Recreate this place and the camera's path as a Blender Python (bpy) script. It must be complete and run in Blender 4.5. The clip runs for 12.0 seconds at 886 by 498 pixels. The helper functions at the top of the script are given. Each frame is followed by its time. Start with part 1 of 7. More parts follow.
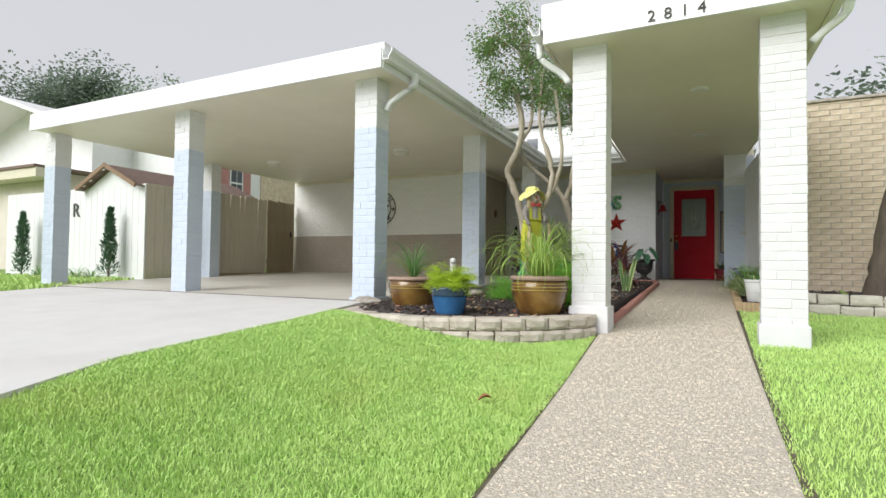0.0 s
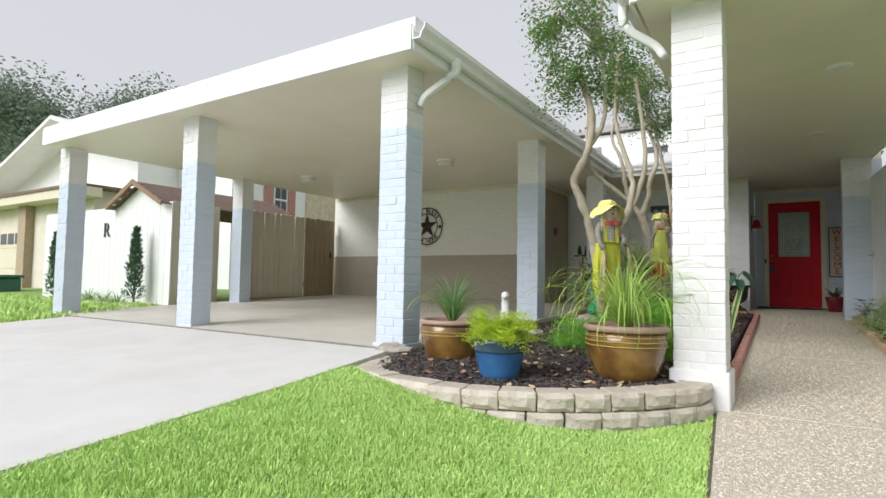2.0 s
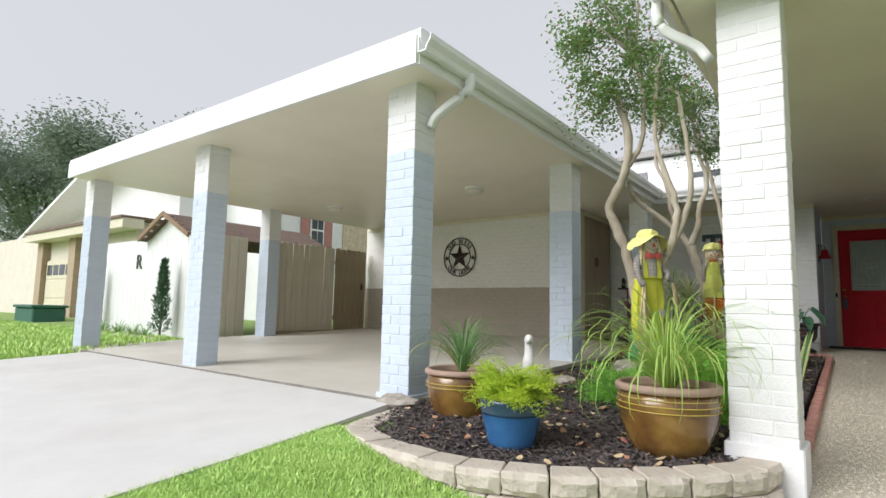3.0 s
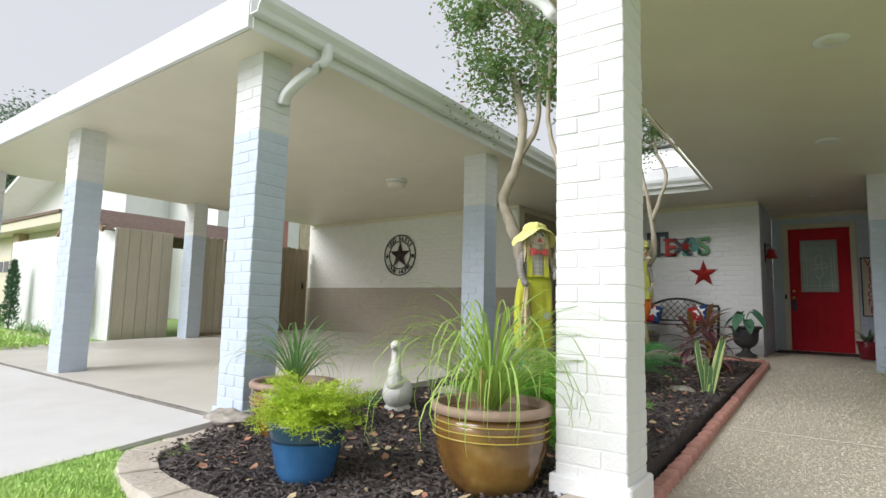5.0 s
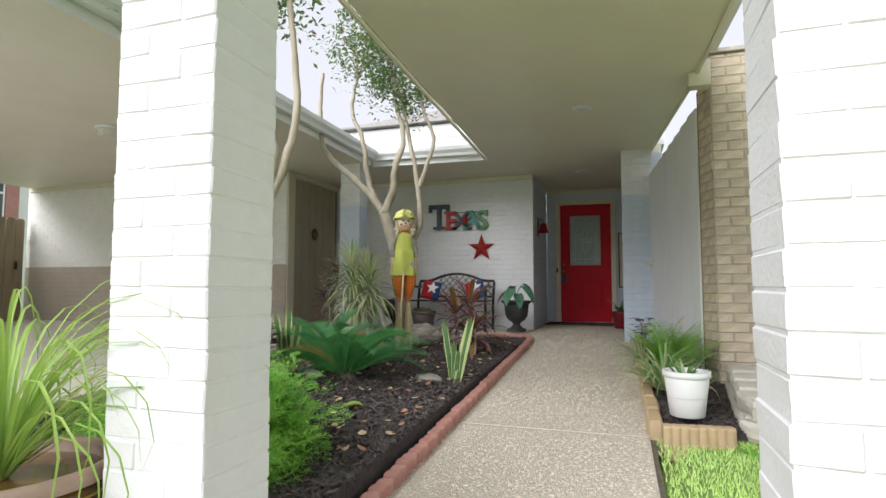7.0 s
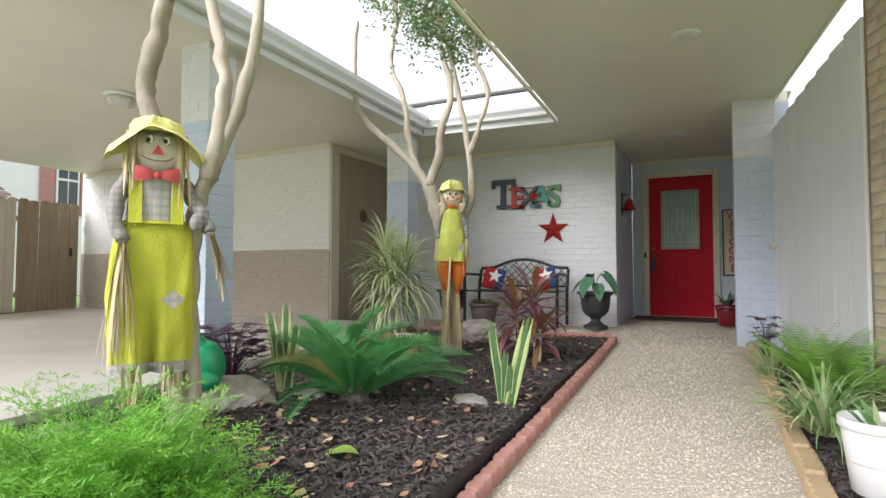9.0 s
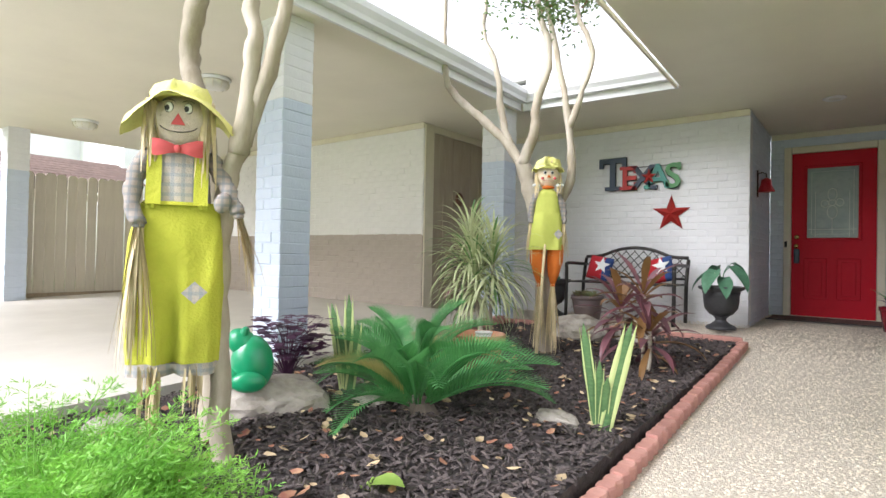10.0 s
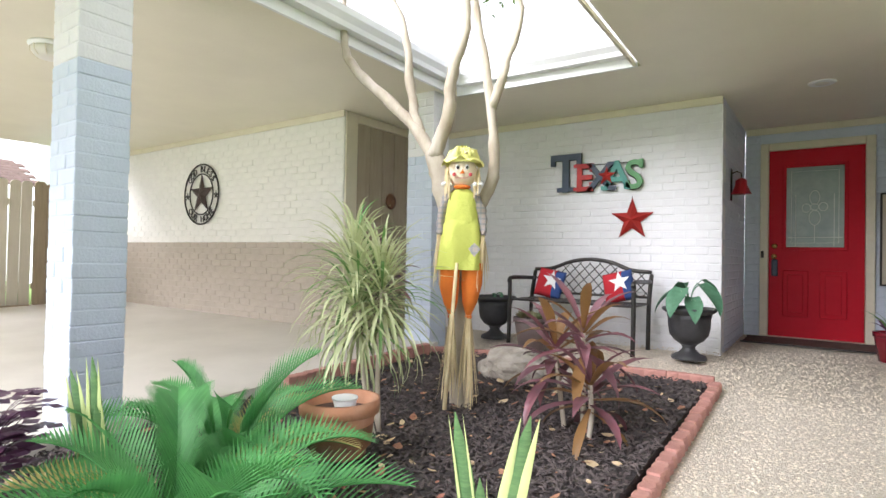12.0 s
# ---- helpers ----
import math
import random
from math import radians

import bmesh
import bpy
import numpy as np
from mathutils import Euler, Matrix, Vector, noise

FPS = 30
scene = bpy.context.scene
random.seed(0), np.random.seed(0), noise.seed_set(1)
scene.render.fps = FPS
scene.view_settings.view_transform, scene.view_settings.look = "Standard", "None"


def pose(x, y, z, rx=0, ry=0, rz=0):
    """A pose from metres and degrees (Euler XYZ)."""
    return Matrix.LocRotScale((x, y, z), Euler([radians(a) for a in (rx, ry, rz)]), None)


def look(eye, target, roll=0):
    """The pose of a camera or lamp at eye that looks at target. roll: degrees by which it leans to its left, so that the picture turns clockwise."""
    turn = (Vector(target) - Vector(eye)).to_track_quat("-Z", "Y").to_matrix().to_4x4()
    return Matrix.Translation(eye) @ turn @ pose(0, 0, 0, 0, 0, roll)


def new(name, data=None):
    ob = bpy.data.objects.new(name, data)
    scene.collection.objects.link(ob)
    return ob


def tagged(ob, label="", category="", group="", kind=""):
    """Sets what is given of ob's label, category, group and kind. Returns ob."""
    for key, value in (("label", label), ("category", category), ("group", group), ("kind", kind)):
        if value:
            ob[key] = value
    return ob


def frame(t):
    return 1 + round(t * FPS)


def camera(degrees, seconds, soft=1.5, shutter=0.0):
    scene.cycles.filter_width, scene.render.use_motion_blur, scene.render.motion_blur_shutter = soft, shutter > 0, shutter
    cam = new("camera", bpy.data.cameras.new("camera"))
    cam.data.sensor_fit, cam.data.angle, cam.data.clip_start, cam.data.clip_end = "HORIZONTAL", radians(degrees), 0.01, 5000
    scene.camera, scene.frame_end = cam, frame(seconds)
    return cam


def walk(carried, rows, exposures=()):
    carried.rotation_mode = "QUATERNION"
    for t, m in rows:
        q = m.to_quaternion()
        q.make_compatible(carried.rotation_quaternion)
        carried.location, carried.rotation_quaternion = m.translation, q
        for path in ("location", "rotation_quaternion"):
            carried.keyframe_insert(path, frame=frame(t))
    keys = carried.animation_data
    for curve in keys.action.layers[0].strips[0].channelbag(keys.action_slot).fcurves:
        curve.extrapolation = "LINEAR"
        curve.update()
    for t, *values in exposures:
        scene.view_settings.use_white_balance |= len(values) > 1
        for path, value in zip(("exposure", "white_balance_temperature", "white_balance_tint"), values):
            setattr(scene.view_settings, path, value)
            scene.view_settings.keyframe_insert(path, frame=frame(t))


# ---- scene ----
cam = camera(77.6, 12.0)
PATH = [
    (0, (0.642, -0.478, 0.388), (-0.267, 1.303, 0.447), 0.7),
    (0.5, (0.536, -0.132, 0.448), (-0.395, 1.637, 0.512), 0.7),
    (1, (0.348, 0.172, 0.452), (-0.661, 1.897, 0.521), 0.9),
    (1.5, (0.202, 0.414, 0.517), (-0.847, 2.115, 0.596), 0.9),
    (2, (0.074, 0.748, 0.584), (-1.007, 2.427, 0.693), 0.9),
    (2.5, (0.007, 1.05, 0.642), (-1.164, 2.662, 0.815), 1.1),
    (2.7, (-0.017, 1.183, 0.66), (-1.212, 2.776, 0.851), 1.1),
    (4.3, (0.237, 1.969, 0.739), (-1.003, 3.521, 0.978), 1.4),
    (4.5, (0.299, 2.083, 0.72), (-0.939, 3.636, 0.957), 1.4),
    (4.9, (0.381, 2.324, 0.698), (-0.821, 3.908, 0.912), 1.5),
    (5, (0.436, 2.349, 0.721), (-0.749, 3.946, 0.931), 1.4),
    (5.5, (0.544, 2.639, 0.696), (-0.492, 4.34, 0.876), 1.1),
    (6, (0.641, 2.936, 0.746), (-0.283, 4.703, 0.899), 0.8),
    (6.5, (0.649, 3.255, 0.742), (-0.09, 5.108, 0.882), 0.5),
    (6.7, (0.646, 3.37, 0.751), (-0.006, 5.256, 0.892), 0.5),
    (8.3, (0.53, 4.33, 0.772), (-0.054, 6.239, 0.886), -0.5),
    (8.4, (0.505, 4.403, 0.784), (-0.117, 6.301, 0.896), -0.2),
    (8.5, (0.504, 4.423, 0.782), (-0.151, 6.31, 0.889), -0.3),
    (9, (0.459, 4.659, 0.78), (-0.423, 6.452, 0.864), 0.1),
    (9.5, (0.439, 4.889, 0.809), (-0.682, 6.545, 0.857), 0.8),
    (10, (0.364, 5.144, 0.812), (-0.856, 6.729, 0.836), 1.1),
    (10.5, (0.286, 5.379, 0.833), (-0.971, 6.934, 0.845), 1.2),
    (11, (0.235, 5.664, 0.857), (-1.031, 7.212, 0.858), 1.2),
    (11.5, (0.22, 5.928, 0.907), (-1.039, 7.481, 0.912), 1.3),
    (12, (0.171, 6.285, 0.938), (-0.981, 7.92, 0.968), 1.1),
]
EXPOSURES = [(0.0, 0.33, 6350, 11), (2.7, 0.38, 6300, 12), (5.0, 0.46, 6250, 12), (6.7, 0.70, 6200, 13), (8.3, 0.92, 6200, 14), (9.5, 1.40, 6150, 16), (10.5, 1.76, 6100, 17), (12.0, 1.96, 6100, 18)]
walk(cam, [(t, look(eye, target, roll)) for t, eye, target, roll in PATH], EXPOSURES)

# ---------------------------------------------------------------- world, sun
SUN_EL, SUN_AZ = 33.0, 202.0   # azimuth clockwise from +y
world = bpy.data.worlds.new("sky_world")
scene.world = world
world.use_nodes = True
wn, wl = world.node_tree.nodes, world.node_tree.links
wn.clear()
w_out, w_bg, w_sky = wn.new("ShaderNodeOutputWorld"), wn.new("ShaderNodeBackground"), wn.new("ShaderNodeTexSky")
w_hsv, w_mix = wn.new("ShaderNodeHueSaturation"), wn.new("ShaderNodeMixRGB")
w_sky.sky_type, w_sky.sun_disc = "NISHITA", False
w_sky.sun_elevation, w_sky.sun_rotation = radians(SUN_EL), radians(SUN_AZ)
w_sky.air_density, w_sky.dust_density = 1.2, 4.0
w_hsv.inputs["Saturation"].default_value = 0.25
w_mix.inputs["Fac"].default_value = 0.8
w_mix.inputs["Color2"].default_value = (6.0, 6.05, 6.2, 1)
wl.new(w_sky.outputs[0], w_hsv.inputs["Color"])
wl.new(w_hsv.outputs[0], w_mix.inputs["Color1"])
wl.new(w_mix.outputs[0], w_bg.inputs["Color"])
w_bg.inputs["Strength"].default_value = 0.1
wl.new(w_bg.outputs[0], w_out.inputs[0])

sun_data = bpy.data.lights.new("sun", "SUN")
sun_data.energy, sun_data.angle, sun_data.color = 2.5, radians(42), (1.0, 0.985, 0.97)
sun = new("sun", sun_data)
s_az, s_el = radians(SUN_AZ), radians(SUN_EL)
sun.matrix_world = look((20 * math.sin(s_az) * math.cos(s_el), 20 * math.cos(s_az) * math.cos(s_el), 20 * math.sin(s_el)), (0, 0, 0))


# ---------------------------------------------------------------- materials
def material(name, c1, c2=None, scale=6.0, rough=0.7, bump=0.0, bump_scale=60.0, metal=0.0, spots=None, spot_scale=2.0,
             spot_amount=0.5, stretch=(1, 1, 1), vary=0.0, coat=0.0):
    m = bpy.data.materials.new(name)
    m.use_nodes = True
    n, l = m.node_tree.nodes, m.node_tree.links
    bsdf = n["Principled BSDF"]
    bsdf.inputs["Roughness"].default_value, bsdf.inputs["Metallic"].default_value = rough, metal
    bsdf.inputs["Coat Weight"].default_value = coat
    coord, mapping = n.new("ShaderNodeTexCoord"), n.new("ShaderNodeMapping")
    mapping.inputs["Scale"].default_value = stretch
    l.new(coord.outputs["Object"], mapping.inputs["Vector"])
    c2 = c2 or tuple(v * 0.82 for v in c1)
    tex = n.new("ShaderNodeTexNoise")
    tex.inputs["Scale"].default_value, tex.inputs["Detail"].default_value, tex.inputs["Roughness"].default_value = scale, 6, 0.65
    l.new(mapping.outputs[0], tex.inputs["Vector"])
    ramp = n.new("ShaderNodeValToRGB")
    ramp.color_ramp.elements[0].position, ramp.color_ramp.elements[1].position = 0.32, 0.68
    ramp.color_ramp.elements[0].color, ramp.color_ramp.elements[1].color = (*c2, 1), (*c1, 1)
    l.new(tex.outputs["Fac"], ramp.inputs["Fac"])
    colour = ramp.outputs["Color"]
    if spots:
        tex2 = n.new("ShaderNodeTexNoise")
        tex2.inputs["Scale"].default_value, tex2.inputs["Detail"].default_value = spot_scale, 5
        l.new(mapping.outputs[0], tex2.inputs["Vector"])
        ramp2 = n.new("ShaderNodeValToRGB")
        ramp2.color_ramp.elements[0].position, ramp2.color_ramp.elements[1].position = 0.48, 0.72
        ramp2.color_ramp.elements[0].color = (0, 0, 0, 1)
        ramp2.color_ramp.elements[1].color = (spot_amount, spot_amount, spot_amount, 1)
        l.new(tex2.outputs["Fac"], ramp2.inputs["Fac"])
        mix = n.new("ShaderNodeMixRGB")
        l.new(ramp2.outputs["Color"], mix.inputs["Fac"])
        l.new(colour, mix.inputs["Color1"])
        mix.inputs["Color2"].default_value = (*spots, 1)
        colour = mix.outputs["Color"]
    if vary:
        info, add, mul = n.new("ShaderNodeObjectInfo"), n.new("ShaderNodeMath"), n.new("ShaderNodeHueSaturation")
        geo, both = n.new("ShaderNodeNewGeometry"), n.new("ShaderNodeMath")
        both.operation = "ADD"
        l.new(info.outputs["Random"], both.inputs[0])
        l.new(geo.outputs["Random Per Island"], both.inputs[1])
        add.operation, add.inputs[1].default_value, add.inputs[2].default_value = "MULTIPLY_ADD", vary, 1.0 - vary
        l.new(both.outputs[0], add.inputs[0])
        l.new(add.outputs[0], mul.inputs["Value"])
        l.new(colour, mul.inputs["Color"])
        colour = mul.outputs["Color"]
    l.new(colour, bsdf.inputs["Base Color"])
    if bump:
        grain, relief = n.new("ShaderNodeTexNoise"), n.new("ShaderNodeBump")
        grain.inputs["Scale"].default_value, grain.inputs["Detail"].default_value = bump_scale, 5
        l.new(mapping.outputs[0], grain.inputs["Vector"])
        relief.inputs["Strength"].default_value, relief.inputs["Distance"].default_value = bump, 0.01
        l.new(grain.outputs["Fac"], relief.inputs["Height"])
        l.new(relief.outputs[0], bsdf.inputs["Normal"])
    return m


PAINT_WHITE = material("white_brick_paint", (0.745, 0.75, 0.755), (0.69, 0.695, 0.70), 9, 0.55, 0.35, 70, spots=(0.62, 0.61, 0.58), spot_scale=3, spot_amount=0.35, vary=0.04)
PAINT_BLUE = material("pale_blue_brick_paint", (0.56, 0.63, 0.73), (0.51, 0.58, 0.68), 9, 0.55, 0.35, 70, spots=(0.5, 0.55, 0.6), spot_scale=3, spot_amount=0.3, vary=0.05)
PAINT_CREAM = material("cream_soffit_paint", (0.79, 0.745, 0.60), (0.75, 0.705, 0.565), 2, 0.45, 0.1, 40, spots=(0.62, 0.59, 0.48), spot_scale=0.8, spot_amount=0.3)
PAINT_TAN = material("tan_band_paint", (0.43, 0.375, 0.305), (0.38, 0.33, 0.27), 8, 0.6, 0.3, 70, vary=0.05)
TRIM_WHITE = material("white_trim_paint", (0.80, 0.81, 0.80), (0.75, 0.76, 0.75), 4, 0.4, 0.08, 40)
TRIM_CREAM = material("cream_trim_paint", (0.72, 0.67, 0.52), (0.66, 0.61, 0.47), 6, 0.45, 0.1, 40)
MORTAR = material("mortar", (0.50, 0.49, 0.46), (0.40, 0.39, 0.37), 30, 0.9, 0.5, 120)
CONCRETE = material("pale_concrete", (0.67, 0.66, 0.64), (0.61, 0.60, 0.58), 3, 0.8, 0.25, 150, spots=(0.52, 0.50, 0.47), spot_scale=1.2, spot_amount=0.35)
SLAB = material("carport_slab", (0.67, 0.64, 0.58), (0.59, 0.56, 0.50), 2, 0.45, 0.15, 120, spots=(0.46, 0.43, 0.38), spot_scale=0.7, spot_amount=0.4)
SOIL = material("dark_soil", (0.06, 0.05, 0.045), (0.03, 0.026, 0.024), 14, 0.95, 0.8, 60)
LAWN_SOIL = material("lawn_ground", (0.26, 0.38, 0.11), (0.19, 0.29, 0.08), 18, 0.95, 0.8, 90)
STEEL_DARK = material("dark_metal", (0.03, 0.028, 0.027), (0.05, 0.045, 0.04), 20, 0.45, 0.2, 90, metal=0.6)
RED_PAINT = material("red_door_paint", (0.56, 0.006, 0.022), (0.51, 0.005, 0.019), 5, 0.5, 0.05, 60)
RED_PAINT.node_tree.nodes["Principled BSDF"].inputs["Specular IOR Level"].default_value = 0.2
ROOFING = material("brown_shingle", (0.22, 0.15, 0.12), (0.14, 0.10, 0.08), 14, 0.9, 0.5, 60, vary=0.1)
FENCE_PALE = material("pale_fence_boards", (0.62, 0.57, 0.47), (0.55, 0.50, 0.41), 5, 0.8, 0.3, 60, stretch=(4, 4, 0.6), vary=0.05)
FENCE_BROWN = material("brown_fence_boards", (0.36, 0.29, 0.20), (0.27, 0.21, 0.14), 5, 0.85, 0.4, 60, stretch=(5, 5, 0.6), vary=0.1)
GLASS_DARK = material("window_glass", (0.06, 0.07, 0.08), (0.09, 0.10, 0.11), 2, 0.08)


# ---------------------------------------------------------------- mesh helpers
def finish(name, bm, mat, smooth=False):
    me = bpy.data.meshes.new(name)
    bm.to_mesh(me)
    bm.free()
    for m in (mat if isinstance(mat, (list, tuple)) else [mat]):
        me.materials.append(m)
    if smooth:
        for p in me.polygons:
            p.use_smooth = True
    return me


def part(name, bm, mat, parent=None, label="", m=None, smooth=False):
    ob = new(name, finish(name, bm, mat, smooth))
    if parent is not None:
        ob.parent = parent
    if m is not None:
        ob.matrix_basis = m
    return tagged(ob, label)


def thing(name, label, category, m=None, group="", kind=""):
    ob = new(name)
    ob.empty_display_size = 0.1
    if m is not None:
        ob.matrix_basis = m
    return tagged(ob, label, category, group, kind)


def box(x0, x1, y0, y1, z0, z1, bevel=0.0, bm=None, segs=1):
    b = bmesh.new()
    bmesh.ops.create_cube(b, size=1)
    bmesh.ops.transform(b, verts=b.verts, matrix=Matrix.LocRotScale(((x0 + x1) / 2, (y0 + y1) / 2, (z0 + z1) / 2), None, (abs(x1 - x0), abs(y1 - y0), abs(z1 - z0))))
    if bevel:
        bmesh.ops.bevel(b, geom=b.edges[:], offset=bevel, segments=segs, affect="EDGES", profile=0.5)
    return merge(bm, b) if bm else b


def merge(bm, b):
    tmp = bpy.data.meshes.new("tmp")
    b.to_mesh(tmp)
    b.free()
    bm.from_mesh(tmp)
    bpy.data.meshes.remove(tmp)
    return bm


def prism(points, z0, z1, bm=None):
    """A flat polygon of (x, y) points drawn up from z0 to z1; z may be a function of x and y."""
    b = bm or bmesh.new()
    f0 = z0 if callable(z0) else (lambda x, y: z0)
    f1 = z1 if callable(z1) else (lambda x, y: z1)
    lo = [b.verts.new((x, y, f0(x, y))) for x, y in points]
    hi = [b.verts.new((x, y, f1(x, y))) for x, y in points]
    b.faces.new(hi)
    b.faces.new(lo[::-1])
    for i in range(len(points)):
        j = (i + 1) % len(points)
        b.faces.new((lo[i], lo[j], hi[j], hi[i]))
    bmesh.ops.recalc_face_normals(b, faces=b.faces[:])
    return b


def lathe(profile, steps=28, bm=None, wobble=0.0, seed=0):
    """A turned shape from (radius, height) pairs."""
    b = bm or bmesh.new()
    rings = []
    for i, (r, z) in enumerate(profile):
        ring = []
        for k in range(steps):
            a = 2 * math.pi * k / steps
            rr = r * (1 + wobble * noise.noise((math.cos(a) * 2 + seed, math.sin(a) * 2, z * 4)))
            ring.append(b.verts.new((rr * math.cos(a), rr * math.sin(a), z)))
        rings.append(ring)
    for a, c in zip(rings, rings[1:]):
        for k in range(steps):
            j = (k + 1) % steps
            b.faces.new((a[k], a[j], c[j], c[k]))
    b.faces.new(rings[0][::-1])
    b.faces.new(rings[-1])
    return b


def tube(points, radii, steps=8, bm=None):
    """A tapered tube along points."""
    b = bm or bmesh.new()
    pts = [Vector(p) for p in points]
    if not isinstance(radii, (list, tuple)):
        radii = [radii] * len(pts)
    rings, side = [], None
    for i, p in enumerate(pts):
        d = (pts[min(i + 1, len(pts) - 1)] - pts[max(i - 1, 0)]).normalized()
        if side is None:
            side = d.orthogonal().normalized()
        side = (side - d * side.dot(d)).normalized()
        up = d.cross(side)
        rings.append([b.verts.new(p + radii[i] * (math.cos(2 * math.pi * k / steps) * side + math.sin(2 * math.pi * k / steps) * up)) for k in range(steps)])
    for a, c in zip(rings, rings[1:]):
        for k in range(steps):
            j = (k + 1) % steps
            b.faces.new((a[k], a[j], c[j], c[k]))
    b.faces.new(rings[0][::-1])
    b.faces.new(rings[-1])
    return b


def smooth_path(points, n=6):
    """Catmull-Rom points through the given ones."""
    p = [Vector(q) for q in points]
    p = [2 * p[0] - p[1]] + p + [2 * p[-1] - p[-2]]
    out = []
    for i in range(1, len(p) - 2):
        for k in range(n):
            t = k / n
            out.append(0.5 * (2 * p[i] + (p[i + 1] - p[i - 1]) * t + (2 * p[i - 1] - 5 * p[i] + 4 * p[i + 1] - p[i + 2]) * t * t + (3 * p[i] - p[i - 1] - 3 * p[i + 1] + p[i + 2]) * t ** 3))
    out.append(p[-2])
    return out


# ---------------------------------------------------------------- levels of the ground
def ease(a, b, x):
    t = min(1.0, max(0.0, (x - a) / (b - a)))
    return t * t * (3 - 2 * t)


def walk_z(y):
    return min(-0.2 + 0.049 * (max(y, -12.0) - 4.65), 0.135)


def drive_z(y):
    return -0.045 * (4.5 - y) if y < 4.5 else 0.031 * (y - 4.5)


def bed_z(x, y):
    low = 0.03 * (1 - ease(-1.9, -1.4, x)) * (1 - ease(5.0, 5.5, y))
    mound = math.exp(-((x + 1.5) / 0.55) ** 2 - ((y - 6.6) / 1.0) ** 2)
    return -0.06 + 0.031 * (y - 4.7) + 0.13 * mound + low


def ground_z(x, y):
    s = ease(-2.3, -0.6, x)
    yy = max(-10.0, min(y, 11.0))
    return drive_z(yy) * (1 - s) + walk_z(yy) * s


# ---------------------------------------------------------------- setting
CEIL = 2.435
def mesh_of(name, verts, faces, mat, smooth=False):
    me = bpy.data.meshes.new(name)
    me.from_pydata(verts, [], faces)
    for m in (mat if isinstance(mat, (list, tuple)) else [mat]):
        me.materials.append(m)
    if smooth:
        me.polygons.foreach_set("use_smooth", [True] * len(me.polygons))
    return me


def setting(name, bm, mat, label, category, smooth=False):
    return tagged(part(name, bm, mat, smooth=smooth), label, category, kind="structure")


# --- ground, lawn, paving
def ground_sheet():
    xs = [-300, -120, -60, -30, -20] + [-14 + 0.5 * i for i in range(61)] + [20, 30, 60, 120, 300]
    ys = [-300, -100, -40, -20, -12] + [-8 + 0.5 * i for i in range(57)] + [24, 30, 60, 120, 300]
    bm = bmesh.new()
    g = [[bm.verts.new((x, y, ground_z(x, y) - 0.022 - (0.35 if (-9 < x < 0.7 and 5.2 < y < 20) or (-2.8 < x < -0.7 and 4.0 < y < 6) else 0))) for y in ys] for x in xs]
    for i in range(len(xs) - 1):
        for j in range(len(ys) - 1):
            bm.faces.new((g[i][j], g[i + 1][j], g[i + 1][j + 1], g[i][j + 1]))
    return setting("ground", bm, LAWN_SOIL, "green lawn ground in front of the house", "ground", True)


ground_sheet()
DRIVE_EDGE = [(1.2, -9), (-0.6, -3), (-1.5, -0.6), (-2.06, 0.8), (-2.34, 1.45), (-2.42, 2.15), (-2.52, 3.0), (-2.64, 3.73), (-2.76, 4.36)]
LEFT_EDGE = [(-8.3, 4.38), (-8.22, 3.4), (-8.5, -3), (-9.2, -9)]
for nm, pts, mt, lab in (("driveway", LEFT_EDGE + DRIVE_EDGE, CONCRETE, "pale weathered concrete driveway in front of the carport"),
                         ("carport_floor", [(-9.2, 4.40), (-2.70, 4.40), (-2.70, 10.31), (-9.2, 10.31)], SLAB, "smooth worn concrete carport floor slab")):
    bm = prism(pts, lambda x, y: drive_z(y) - 0.25, lambda x, y: drive_z(y))
    setting(nm, bm, mt, lab, "driveway")
STONE_JOINT = material("dirty_joint", (0.30, 0.28, 0.25), (0.16, 0.15, 0.13), 12, 0.95, 0.6, 60)
# cracked joint between driveway and slab
bm = bmesh.new()
for k in range(60):
    x0 = -8.9 + 6.1 * k / 60
    box(x0, x0 + 0.1017, 4.375 + 0.012 * noise.noise((x0 * 3, 0, 0)), 4.405 + 0.015 * noise.noise((x0 * 4, 5, 0)), -0.05, 0.004 + 0.003 * noise.noise((x0 * 9, 2, 0)), bm=bm)
setting("trim", bm, STONE_JOINT, "dark dirty joint along the carport slab", "joint")

PEBBLE = material("exposed_aggregate", (0.63, 0.57, 0.46), (0.39, 0.34, 0.27), 95, 0.8, 1.0, 110, spots=(0.70, 0.67, 0.60), spot_scale=70, spot_amount=0.85)
WALK_L = [(0.12, -2), (-0.08, 1.2), (-0.12, 1.8), (-0.195, 2.8), (-0.365, 4.66), (-0.43, 10.35)]
WALK_R = [(0.74, 10.3), (0.77, 6.2), (0.79, 5.4), (0.82, 3.7), (0.87, 1.75), (0.95, -2)]
SEAMS = [-2.0, 1.1, 4.62, 6.9, 10.3]


def edge_x(line, y):
    pts = sorted(line, key=lambda p: p[1])
    for (x0, y0), (x1, y1) in zip(pts, pts[1:]):
        if y0 <= y <= y1:
            return x0 + (x1 - x0) * (y - y0) / (y1 - y0)
    return pts[-1][0] if y > pts[-1][1] else pts[0][0]


